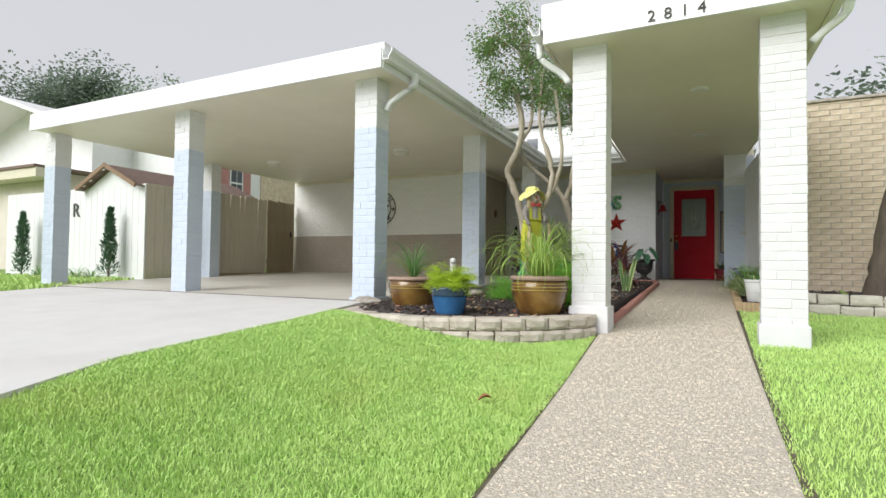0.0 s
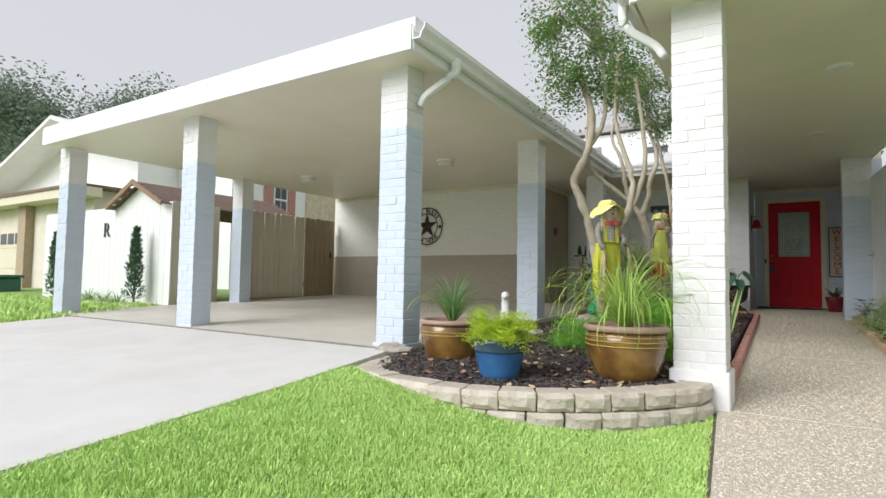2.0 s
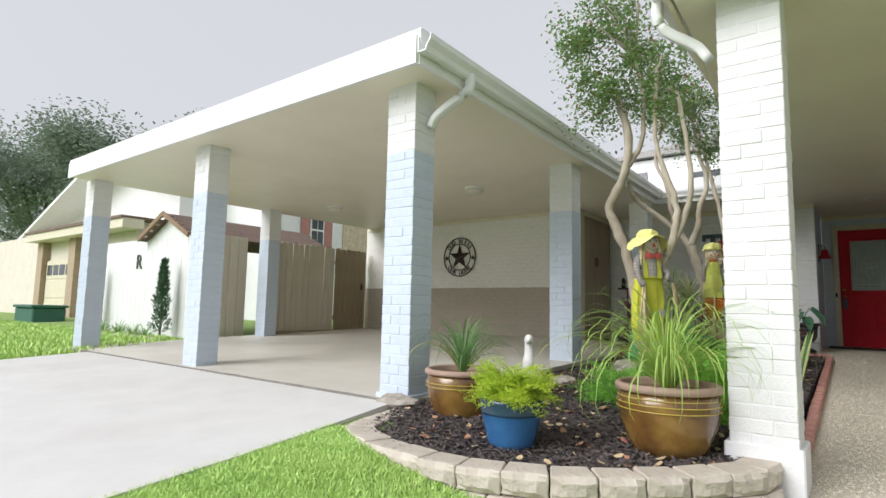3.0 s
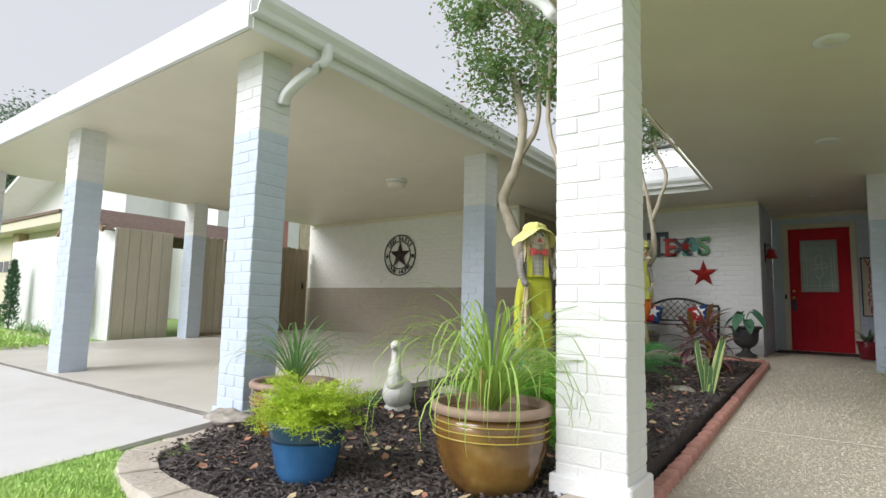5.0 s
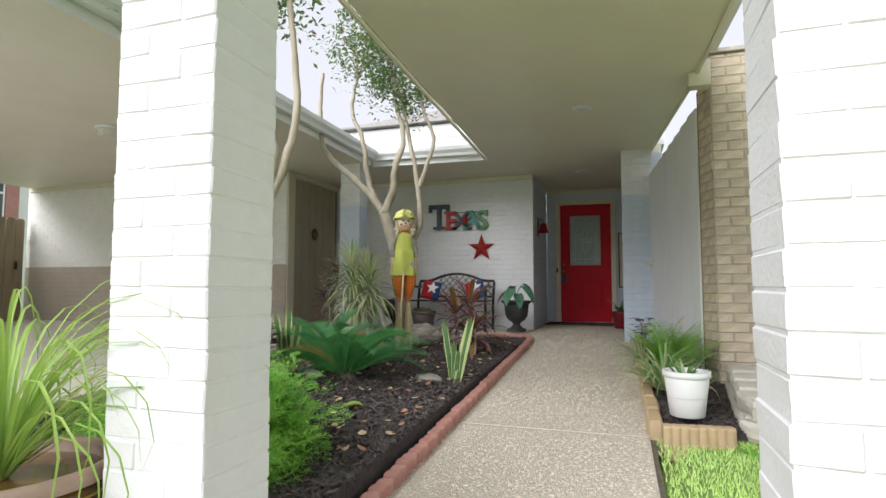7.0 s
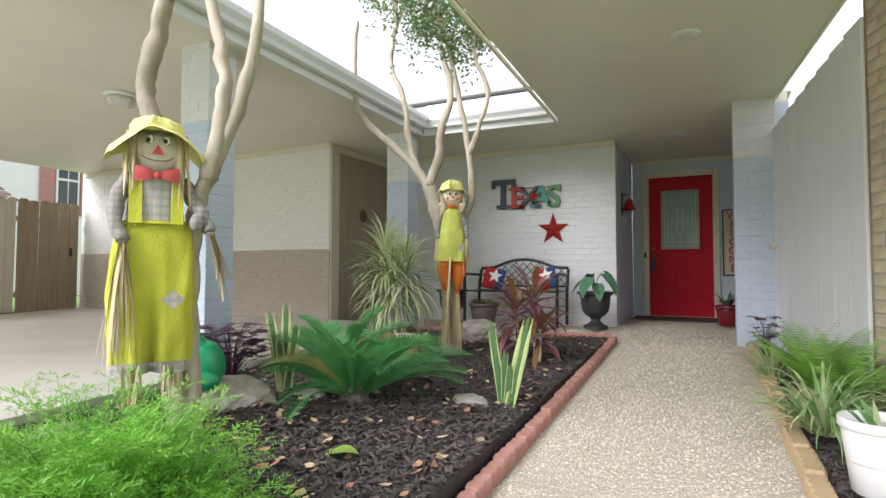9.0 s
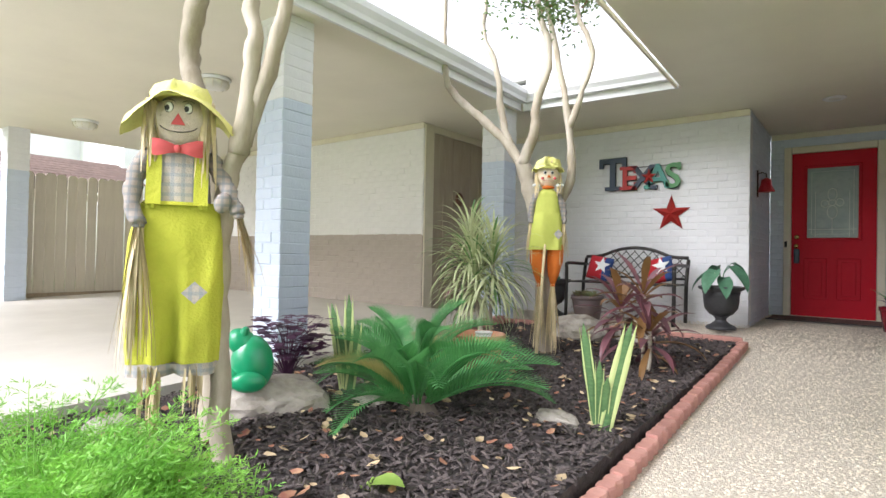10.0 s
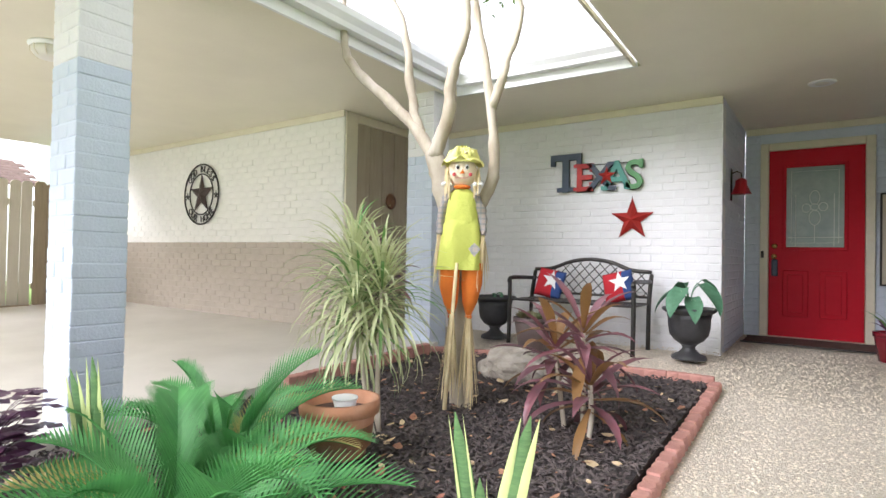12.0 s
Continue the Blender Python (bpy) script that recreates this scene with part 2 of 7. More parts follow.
walkway = thing("pavement", "exposed aggregate concrete walkway leading to the porch", "walkway", kind="structure")
for y0, y1 in zip(SEAMS, SEAMS[1:]):
    ys = [y0 + 0.006] + [y0 + (y1 - y0) * k / 6 for k in range(1, 6)] + [y1 - 0.006]
    pts = [(edge_x(WALK_L, y), y) for y in ys] + [(edge_x(WALK_R, y), y) for y in reversed(ys)]
    part("panel", prism(pts, lambda x, y: walk_z(y) - 0.2, lambda x, y: walk_z(y)), PEBBLE, walkway)
bm = prism([(-3.92, 10.3), (1.0, 10.3), (1.0, 13.4), (-3.92, 13.4)], -0.3, lambda x, y: min(walk_z(y), 0.135) - 0.001)
setting("floor", bm, PEBBLE, "exposed aggregate porch floor before the red door", "floor")


# stones of the walkway and porch, set proud
def pebbles(area, n, label, seed):
    rng = random.Random(seed)
    V, F = [], []
    while len(F) < n * 5:
        x, y = area(rng)
        if x is None:
            continue
        z = walk_z(y)
        r = rng.uniform(0.004, 0.011)
        a0, q = rng.uniform(0, 6.28), rng.uniform(0.55, 1)
        i = len(V)
        for k in range(5):
            a = a0 + k * 1.2566
            V.append((x + r * math.cos(a), y + r * q * math.sin(a), z - 0.001))
        V.append((x + rng.uniform(-0.2, 0.2) * r, y, z + r * rng.uniform(0.25, 0.45)))
        for k in range(5):
            F.append((i + k, i + (k + 1) % 5, i + 5))
    return part_mesh("stones", V, F, STONES, walkway, "stuff")


def part_mesh(name, V, F, mat, parent, kind="", label="", smooth=False):
    ob = new(name, mesh_of(name, V, F, mat, smooth))
    if parent is not None:
        ob.parent = parent
    return tagged(ob, label, kind=kind)


STONES = material("aggregate_stones", (0.70, 0.63, 0.51), (0.42, 0.35, 0.27), 40, 0.6, 0.2, 90, vary=0.32)


def on_walk(rng):
    y = rng.uniform(0.0, 11.6) if rng.random() < 0.85 else rng.uniform(10.4, 13.2)
    x = rng.uniform(-0.5, 1.0) if y < 10.4 else rng.uniform(-2.6, 0.75)
    if y < 10.4 and not (edge_x(WALK_L, y) + 0.01 < x < edge_x(WALK_R, y) - 0.01):
        return None, None
    return x, y


pebbles(on_walk, 42000, "", 5)

# --- mulch beds
BED = [(-2.70, 4.38), (-2.46, 3.78), (-2.05, 3.60), (-1.6, 3.60), (-1.2, 3.72), (-0.85, 3.97), (-0.5, 4.35), (-0.42, 4.7), (-0.50, 10.33), (-2.72, 10.33)]
MULCH = material("dark_mulch", (0.075, 0.062, 0.058), (0.030, 0.026, 0.026), 25, 0.9, 1.0, 50)
CHIPS = material("mulch_chips", (0.115, 0.092, 0.084), (0.030, 0.025, 0.025), 30, 0.8, 0.5, 80, vary=0.42)
def bed_mesh(poly, zf, step=0.12):
    """A bed filled with a grid of soil that follows zf, cut to its outline."""
    b = prism(poly, -0.5, -0.3)
    x0, x1, y0, y1 = min(p[0] for p in poly), max(p[0] for p in poly), min(p[1] for p in poly), max(p[1] for p in poly)
    for axis, lo, hi in ((0, x0, x1), (1, y0, y1)):
        k = lo + step
        while k < hi:
            geom = b.verts[:] + b.edges[:] + b.faces[:]
            co, no = ((k, 0, 0), (1, 0, 0)) if axis == 0 else ((0, k, 0), (0, 1, 0))
            bmesh.ops.bisect_plane(b, geom=geom, plane_co=co, plane_no=no)
            k += step
    for v in b.verts:
        if v.co.z > -0.4:
            v.co.z = zf(v.co.x, v.co.y)
    return b


bm = bed_mesh(BED, bed_z)
setting("mulch_bed", bm, MULCH, "dark mulch garden bed beside the walkway", "garden bed")
BED_R = [(0.83, 7.02), (1.42, 7.05), (1.42, 8.25), (0.98, 8.6), (0.85, 10.55), (0.78, 10.5), (0.82, 8.2)]
bm = prism(BED_R, -0.5, lambda x, y: walk_z(y) + 0.02)
setting("mulch_bed", bm, MULCH, "narrow mulch bed along the white gate", "garden bed")
BED_RR = [(1.52, 7.1), (5.5, 6.7), (5.5, 8.3), (1.52, 8.3)]
bm = prism(BED_RR, -0.5, lambda x, y: walk_z(y) + 0.12)
setting("mulch_bed", bm, MULCH, "raised mulch bed before the tan brick wall", "garden bed")


def inside(poly, x, y):
    c = False
    for (x0, y0), (x1, y1) in zip(poly, poly[1:] + poly[:1]):
        if (y0 > y) != (y1 > y) and x < (x1 - x0) * (y - y0) / (y1 - y0) + x0:
            c = not c
    return c


def chips(name, poly, zf, n, mat, seed, size=(0.015, 0.06), label="", category=""):
    rng = random.Random(seed)
    x0, x1 = min(p[0] for p in poly), max(p[0] for p in poly)
    y0, y1 = min(p[1] for p in poly), max(p[1] for p in poly)
    V, F, done = [], [], 0
    while done < n:
        x, y = rng.uniform(x0, x1), rng.uniform(y0, y1)
        if not inside(poly, x, y):
            continue
        done += 1
        l, w, h = rng.uniform(*size), rng.uniform(0.006, 0.017), rng.uniform(0.004, 0.011)
        m = Matrix.Translation((x, y, zf(x, y) + rng.uniform(0.0, 0.02))) @ Euler((rng.uniform(-0.6, 0.6), rng.uniform(-0.6, 0.6), rng.uniform(0, 6.28))).to_matrix().to_4x4()
        i = len(V)
        for a, b, c in ((-1, -1, 0), (1, -0.6, 0), (0.9, 1, 0), (-1, 0.8, 0), (0, 0, 1)):
            V.append(tuple(m @ Vector((a * l / 2, b * w / 2, c * h))))
        F += [(i, i + 1, i + 4), (i + 1, i + 2, i + 4), (i + 2, i + 3, i + 4), (i + 3, i, i + 4)]
    ob = new(name, mesh_of(name, V, F, mat))
    return tagged(ob, label, category, kind="stuff")


chips("mulch_chips", BED, bed_z, 34000, CHIPS, 1, label="shredded dark wood mulch chips on the bed", category="mulch")
chips("mulch_chips", BED_R, lambda x, y: walk_z(y) + 0.02, 4000, CHIPS, 2, label="shredded dark wood mulch chips by the gate", category="mulch")
chips("mulch_chips", BED_RR, lambda x, y: walk_z(y) + 0.12, 4000, CHIPS, 3, label="shredded dark mulch chips in the raised bed", category="mulch")

# fallen leaves
LEAF_DRY = material("dry_leaf", (0.42, 0.26, 0.14), (0.30, 0.10, 0.08), 18, 0.8, vary=0.35)
LEAF_PALE = material("pale_dry_leaf", (0.62, 0.50, 0.32), (0.5, 0.36, 0.2), 18, 0.8, vary=0.25)


def fallen(n, mat, seed):
    rng = random.Random(seed)
    V, F, done = [], [], 0
    while done < n:
        x, y = rng.uniform(-2.6, -0.45), rng.uniform(3.8, 10.2)
        if not inside(BED, x, y):
            continue
        done += 1
        l = rng.uniform(0.009, 0.034)
        w = l * rng.uniform(0.45, 0.75)
        m = Matrix.Translation((x, y, bed_z(x, y) + 0.022)) @ Euler((rng.uniform(-0.4, 0.4), rng.uniform(-0.4, 0.4), rng.uniform(0, 6.28))).to_matrix().to_4x4()
        i = len(V)
        for a, b, c in ((-1, 0, 0.25), (-0.3, -1, 0.1), (0.5, -0.8, 0.1), (1, 0, 0.3), (0.5, 0.8, 0.1), (-0.3, 1, 0.1), (0, 0, 0)):
            V.append(tuple(m @ Vector((a * l, b * w, c * w))))
        F += [(i + k, i + (k + 1) % 6, i + 6) for k in range(6)]
    tagged(new("fallen_leaves", mesh_of("fallen_leaves", V, F, mat)), "small dry leaves scattered on the mulch", "leaves", kind="stuff")


fallen(560, LEAF_DRY, 7)
fallen(520, LEAF_PALE, 8)


# --- lawn
GRASS = material("lawn_grass", (0.55, 0.75, 0.24), (0.42, 0.64, 0.17), 6, 0.55, vary=0.16, spots=(0.52, 0.62, 0.17), spot_scale=1.6, spot_amount=0.5)


def lawn(name, poly, n, seed, h=(0.016, 0.036), wide=0.0024, label=""):
    rng = np.random.default_rng(seed)
    x0, x1 = min(p[0] for p in poly), max(p[0] for p in poly)
    y0, y1 = min(p[1] for p in poly), max(p[1] for p in poly)
    pts = []
    while len(pts) < n:
        for x, y in zip(rng.uniform(x0, x1, 4000), rng.uniform(y0, y1, 4000)):
            if inside(poly, x, y):
                pts.append((x, y))
    V, F = [], []
    rnd = rng.uniform(0, 1, (n, 6))
    for (x, y), r in zip(pts[:n], rnd):
        z = ground_z(x, y) - 0.022
        a, hh, w = r[0] * 6.283, h[0] + (h[1] - h[0]) * r[1], wide * (0.7 + 0.6 * r[2])
        dx, dy, lean = math.cos(a), math.sin(a), hh * (0.15 + 0.75 * r[3])
        b = r[4] * 6.283
        lx, ly = math.cos(b) * lean, math.sin(b) * lean
        i = len(V)
        V += [(x - dx * w, y - dy * w, z), (x + dx * w, y + dy * w, z), (x + lx * 0.4 + dx * w * 0.7, y + ly * 0.4 + dy * w * 0.7, z + hh * 0.65),
              (x + lx * 0.4 - dx * w * 0.7, y + ly * 0.4 - dy * w * 0.7, z + hh * 0.65), (x + lx, y + ly, z + hh * 0.95)]
        F += [(i, i + 1, i + 2, i + 3), (i + 3, i + 2, i + 4)]
    return tagged(new(name, mesh_of(name, V, F, GRASS)), label, "grass", kind="stuff")


LAWN_A = [(-1.5, -0.4)] + [(x - 0.03, y) for x, y in DRIVE_EDGE[3:8]] + [(-2.5, 3.68), (-2.05, 3.5), (-1.6, 3.48), (-1.15, 3.6), (-0.78, 3.86), (-0.4, 4.3), (-0.375, 4.5), (-0.225, 3.0), (-0.16, 2.1), (-0.12, 1.4), (0.0, -0.4)]
lawn("lawn_grass", LAWN_A, 190000, 1, label="bright green mown lawn between driveway and walkway")
lawn("lawn_grass", [(0.88, 0.2), (0.84, 3.7), (0.80, 6.9), (1.4, 7.0), (3.4, 6.7), (3.4, 0.8)], 80000, 2, label="bright green lawn beside the walkway")
lawn("lawn_grass", [(-8.3, 4.2), (-8.25, 3.2), (-8.6, 0), (-20, 0), (-24, 6.2), (-9.3, 6.2), (-8.9, 5.4)], 26000, 3, (0.05, 0.09), 0.012, label="far green lawn beyond the driveway")
# dark edged gap of soil along the walkway
for line, sx, yb in ((WALK_L, -0.05, 4.4), (WALK_R, 0.05, 6.9)):
    ys = [-1.5 + (yb + 1.5) * k / 60 for k in range(61)]
    pts = [(edge_x(line, y), y) for y in ys]
    pts2 = [(edge_x(line, y) + sx * (0.5 + 0.9 * abs(noise.noise((y * 4, sx * 9, 0)))), y) for y in ys]
    bm = bmesh.new()
    for k in range(60):
        q = [pts[k], pts[k + 1], pts2[k + 1], pts2[k]]
        bm.faces.new([bm.verts.new((x, y, walk_z(y) - 0.014)) for x, y in (q if sx > 0 else q[::-1])])
    bmesh.ops.recalc_face_normals(bm, faces=bm.faces[:])
    setting("trim", bm, material("edge_soil", (0.16, 0.14, 0.09), (0.09, 0.08, 0.05), 25, 0.95, 0.8, 60), "bare soil edge between lawn and walkway", "edge")


# --- bricks
def brick_mesh(l, d, h, mat, seed=0):
    """A worn brick, centred, a little uneven."""
    rng = random.Random(seed)
    b = bmesh.new()
    bmesh.ops.create_cube(b, size=1)
    for v in b.verts:
        v.co = Vector((v.co.x * l, v.co.y * d, v.co.z * h)) + Vector([rng.uniform(-0.0022, 0.0022) for _ in range(3)])
    bmesh.ops.bevel(b, geom=b.edges[:], offset=0.005, segments=1, affect="EDGES")
    return finish("brick", b, mat)


BRICKS = {}


def brick(parent, x, y, z, l, d, h, mat, rot=0.0, variant=0):
    key = (round(l, 3), round(d, 3), round(h, 3), mat.name, variant)
    if key not in BRICKS:
        BRICKS[key] = brick_mesh(l, d, h, mat, variant)
    ob = new("brick", BRICKS[key])
    ob.parent = parent
    ob.matrix_basis = pose(x, y, z, 0, 0, rot)
    return ob


COURSE = 0.0752
rng_b = random.Random(11)


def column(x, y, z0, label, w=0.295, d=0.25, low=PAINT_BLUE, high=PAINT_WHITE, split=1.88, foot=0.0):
    """A brick pier from its front corner nearest -x, -y."""
    t = thing("column", label, "column", kind="structure")
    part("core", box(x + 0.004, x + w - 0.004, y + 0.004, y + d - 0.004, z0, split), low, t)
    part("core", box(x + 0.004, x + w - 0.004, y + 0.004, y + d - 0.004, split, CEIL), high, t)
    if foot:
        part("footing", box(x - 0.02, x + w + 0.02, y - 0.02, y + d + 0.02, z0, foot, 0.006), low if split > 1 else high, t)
    k, z = 0, z0
    while z + COURSE < CEIL + 0.03:
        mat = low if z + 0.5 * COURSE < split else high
        a = w * (0.66 if k % 2 else 0.34)
        for x0, x1 in ((x, x + a), (x + a, x + w)):
            j = 0.0014
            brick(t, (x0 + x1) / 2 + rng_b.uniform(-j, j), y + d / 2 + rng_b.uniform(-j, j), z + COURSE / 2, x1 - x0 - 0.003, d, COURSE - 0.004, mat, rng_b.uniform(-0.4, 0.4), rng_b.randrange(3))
        z += COURSE
        k += 1
    return t


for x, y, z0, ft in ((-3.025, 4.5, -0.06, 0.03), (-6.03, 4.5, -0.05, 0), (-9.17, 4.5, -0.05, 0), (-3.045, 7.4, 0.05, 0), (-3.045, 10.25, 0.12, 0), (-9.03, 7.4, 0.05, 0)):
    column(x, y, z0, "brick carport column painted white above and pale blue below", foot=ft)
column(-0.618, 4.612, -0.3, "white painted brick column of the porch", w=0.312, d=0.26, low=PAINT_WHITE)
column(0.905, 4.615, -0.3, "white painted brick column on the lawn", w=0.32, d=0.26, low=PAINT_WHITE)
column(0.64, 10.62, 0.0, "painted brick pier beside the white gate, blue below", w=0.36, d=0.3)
part("plinth", box(-0.64, -0.285, 4.592, 4.893, -0.3, 0.03, 0.008), PAINT_WHITE, bpy.data.objects["column.006"])
part("plinth", box(0.888, 1.242, 4.592, 4.895, -0.3, -0.05, 0.008), PAINT_WHITE, bpy.data.objects["column.007"])
# rough stone footing beside the carport column
STONE = material("pale_stone", (0.46, 0.42, 0.36), (0.28, 0.25, 0.21), 11, 0.9, 1.0, 26, spots=(0.62, 0.58, 0.52), spot_scale=5, spot_amount=0.5, vary=0.1)


def brick_wall(name, label, origin, along, length, z0, z1, mat, core_mat, near, count, depth=0.18, bl=0.2, band=None, band_mat=None, jitter=0.001, joint=0.008):
    """A wall of bricks in running bond: its front face starts at origin and runs along the unit vector; its body lies behind, to the left of that way."""
    ax, ay = along
    nx, ny = -ay, ax
    rot = math.degrees(math.atan2(ay, ax))
    t = thing(name, label, "wall", kind="structure")
    rec = 0.004 if mat is core_mat else 0.006

    def slab(za, zb, m):
        b = box(0, length, rec, depth, za, zb)
        part("core", b, m, t, m=pose(origin[0], origin[1], 0, 0, 0, rot))
    if band:
        slab(z0, band, band_mat)
        slab(band, z1, core_mat)
    else:
        slab(z0, z1, core_mat)
    items = []
    k, z = 0, z0
    while z < z1 - 0.02:
        h = min(COURSE, z1 - z)
        s = -(bl / 2 if k % 2 else 0.0)
        while s < length - 0.01:
            a, b = max(s, 0.0), min(s + bl, length)
            if b - a > 0.03:
                m = band_mat if band and z + h / 2 < band else mat
                items.append((a, b, z, h, m, k))
            s += bl
        z += COURSE
        k += 1
    rng = random.Random(len(items))

    def dist(it):
        s = (it[0] + it[1]) / 2
        return (origin[0] + ax * s - near[0]) ** 2 + (origin[1] + ay * s - near[1]) ** 2 + (it[2] - 1.0) ** 2
    items.sort(key=dist)
    rest = {}
    for n, (a, b, z, h, m, k) in enumerate(items):
        s, dd = (a + b) / 2, 0.03
        off = dd / 2 + rng.uniform(-jitter, jitter)
        px, py = origin[0] + ax * s + nx * off, origin[1] + ay * s + ny * off
        if n < count:
            brick(t, px, py, z + h / 2, round(b - a - joint, 2), dd, round(h - joint + 0.001, 3), m, rot, rng.randrange(3))
        else:
            V, F = rest.setdefault(m.name, ([], []))
            i, hl, hh, e = len(V), (b - a - joint) / 2, (h - joint) / 2, 0.004
            for q, r, c in ((-hl, -hh, 0.008), (hl, -hh, 0.008), (hl, hh, 0.008), (-hl, hh, 0.008), (-hl + e, -hh + e, 0), (hl - e, -hh + e, 0), (hl - e, hh - e, 0), (-hl + e, hh - e, 0)):
                o = off - dd / 2 + c
                V.append((origin[0] + ax * (s + q) + nx * o, origin[1] + ay * (s + q) + ny * o, z + h / 2 + r))
            F += [(i + 4, i + 5, i + 6, i + 7), (i, i + 1, i + 5, i + 4), (i + 1, i + 2, i + 6, i + 5), (i + 2, i + 3, i + 7, i + 6), (i + 3, i, i + 4, i + 7)]
    for mn, (V, F) in rest.items():
        part_mesh("bricks", V, F, bpy.data.materials[mn], t, "stuff")
    return t


PAINT_IVORY = material("ivory_brick_paint", (0.78, 0.77, 0.72), (0.72, 0.71, 0.66), 7, 0.5, 0.3, 60, vary=0.03)
PAINT_GREY = material("grey_blue_brick_paint", (0.60, 0.65, 0.72), (0.54, 0.59, 0.66), 8, 0.5, 0.3, 60, vary=0.05)
brick_wall("wall_carport", "carport back wall of brick, ivory above a tan band", (-9.147, 10.31), (1, 0), 5.21, 0.1, CEIL, PAINT_IVORY, PAINT_IVORY, (-5, 10.3), 300, band=1.058, band_mat=PAINT_TAN)
brick_wall("wall_porch", "white painted brick porch wall behind the bench", (-3.937, 11.75), (1, 0), 3.307, 0.1, CEIL, PAINT_WHITE, PAINT_WHITE, (-1.8, 11.7), 300)
brick_wall("wall_return", "grey blue painted brick wall beside the door", (-0.63, 11.79), (0, 1), 1.54, 0.1, CEIL, PAINT_GREY, PAINT_GREY, (-0.6, 12), 120)
door_wall = brick_wall("wall_door", "grey blue painted brick wall around the red door", (-0.63, 13.33), (1, 0), 0.15, 0.1, CEIL, PAINT_GREY, PAINT_GREY, (0, 13), 80)
brick_wall("wall_door", "grey blue painted brick wall beside the red door", (0.54, 13.33), (1, 0), 0.55, 0.1, CEIL, PAINT_GREY, PAINT_GREY, (0, 13), 80)
setting("wall_lintel", box(-0.48, 0.54, 13.33, 13.5, 2.262, CEIL), PAINT_GREY, "grey blue painted wall above the door", "wall")
brick_wall("wall_alcove", "grey blue painted brick wall of the entry alcove", (0.95, 13.33), (0, -1), 2.5, 0.1, CEIL, PAINT_GREY, PAINT_GREY, (0.9, 12), 60)
TAN_BRICK = material("tan_brick", (0.60, 0.50, 0.36), (0.47, 0.38, 0.27), 10, 0.85, 0.7, 45, spots=(0.68, 0.62, 0.52), spot_scale=7, spot_amount=0.7, vary=0.16)
TAN_MORTAR = material("tan_mortar", (0.46, 0.41, 0.33), (0.36, 0.32, 0.26), 20, 0.95, 0.6, 90)
brick_wall("wall_garden", "tan brick garden wall with weathered mortar joints", (1.335, 8.3), (1, 0), 6.97, -0.05, 2.62, TAN_BRICK, TAN_MORTAR, (1.3, 8.3), 300, depth=0.22, bl=0.225, jitter=0.004, joint=0.011)
brick_wall("wall_garden", "end face of the tan brick garden wall", (1.262, 8.52), (0.315, -0.949), 0.228, -0.05, 2.62, TAN_BRICK, TAN_MORTAR, (1.3, 8.3), 60, depth=0.1, bl=0.215, jitter=0.004, joint=0.011)
setting("trim", box(1.33, 8.3, 8.27, 8.55, 2.621, 2.66, 0.006), STONE, "narrow weathered coping on the garden wall", "coping")
setting("trim", box(1.16, 1.32, 8.16, 8.28, 2.33, CEIL + 0.10, 0.004), TRIM_CREAM, "cream beam end above the brick wall", "beam")

# walls that close the place behind
for nm, b, lab in (("wall_house_1", box(-9.11, -4.13, 10.5, 13.5, 0, CEIL - 0.01), "hidden storage room walls behind carport"), ("wall_house_2", box(-4.12, -0.82, 11.94, 13.5, 0, CEIL - 0.01), "hidden house wall behind porch")):
    setting(nm, b, PAINT_GREY, lab, "wall")

# --- roofs, ceilings, fascias, gutters
ROOF_A = [(-9.05, 4.27), (-2.52, 4.27), (-2.70, 10.45), (-2.70, 13.5), (-9.05, 13.5)]
ROOF_B = [(-0.80, 4.42), (1.40, 4.42), (1.195, 8.5), (0.965, 10.93), (1.13, 10.93), (1.13, 13.5), (-2.70, 13.5), (-2.70, 10.52), (-1.03, 10.58)]
setting("ceiling", prism(ROOF_A, CEIL, CEIL + 0.12), PAINT_CREAM, "smooth cream painted carport ceiling", "ceiling")
setting("ceiling", prism(ROOF_B, CEIL, CEIL + 0.12), PAINT_CREAM, "smooth cream painted porch ceiling", "ceiling")
setting("roof_1", prism([(-9.1, 4.236), (-2.47, 4.236), (-2.65, 10.45), (-2.65, 13.6), (-9.1, 13.6)], CEIL + 0.124, CEIL + 0.25), TRIM_WHITE, "flat white edged carport roof", "roof")
setting("roof_2", prism([(-0.85, 4.386), (1.45, 4.386), (1.235, 8.5), (1.005, 10.93), (1.17, 10.93), (1.17, 13.6), (-2.64, 13.6), (-2.64, 10.50), (-1.08, 10.53)], CEIL + 0.124, CEIL + 0.36), TRIM_WHITE, "flat white edged porch roof", "roof")


def board(name, p0, p1, z0, z1, thick, mat, label, category="fascia"):
    """An upright board between two plan points, thickened to the right of the way."""
    d = Vector((p1[0] - p0[0], p1[1] - p0[1])).normalized()
    n = Vector((d.y, -d.x)) * thick
    return setting(name, prism([p0, p1, (p1[0] + n.x, p1[1] + n.y), (p0[0] + n.x, p0[1] + n.y)], z0, z1), mat, label, category)


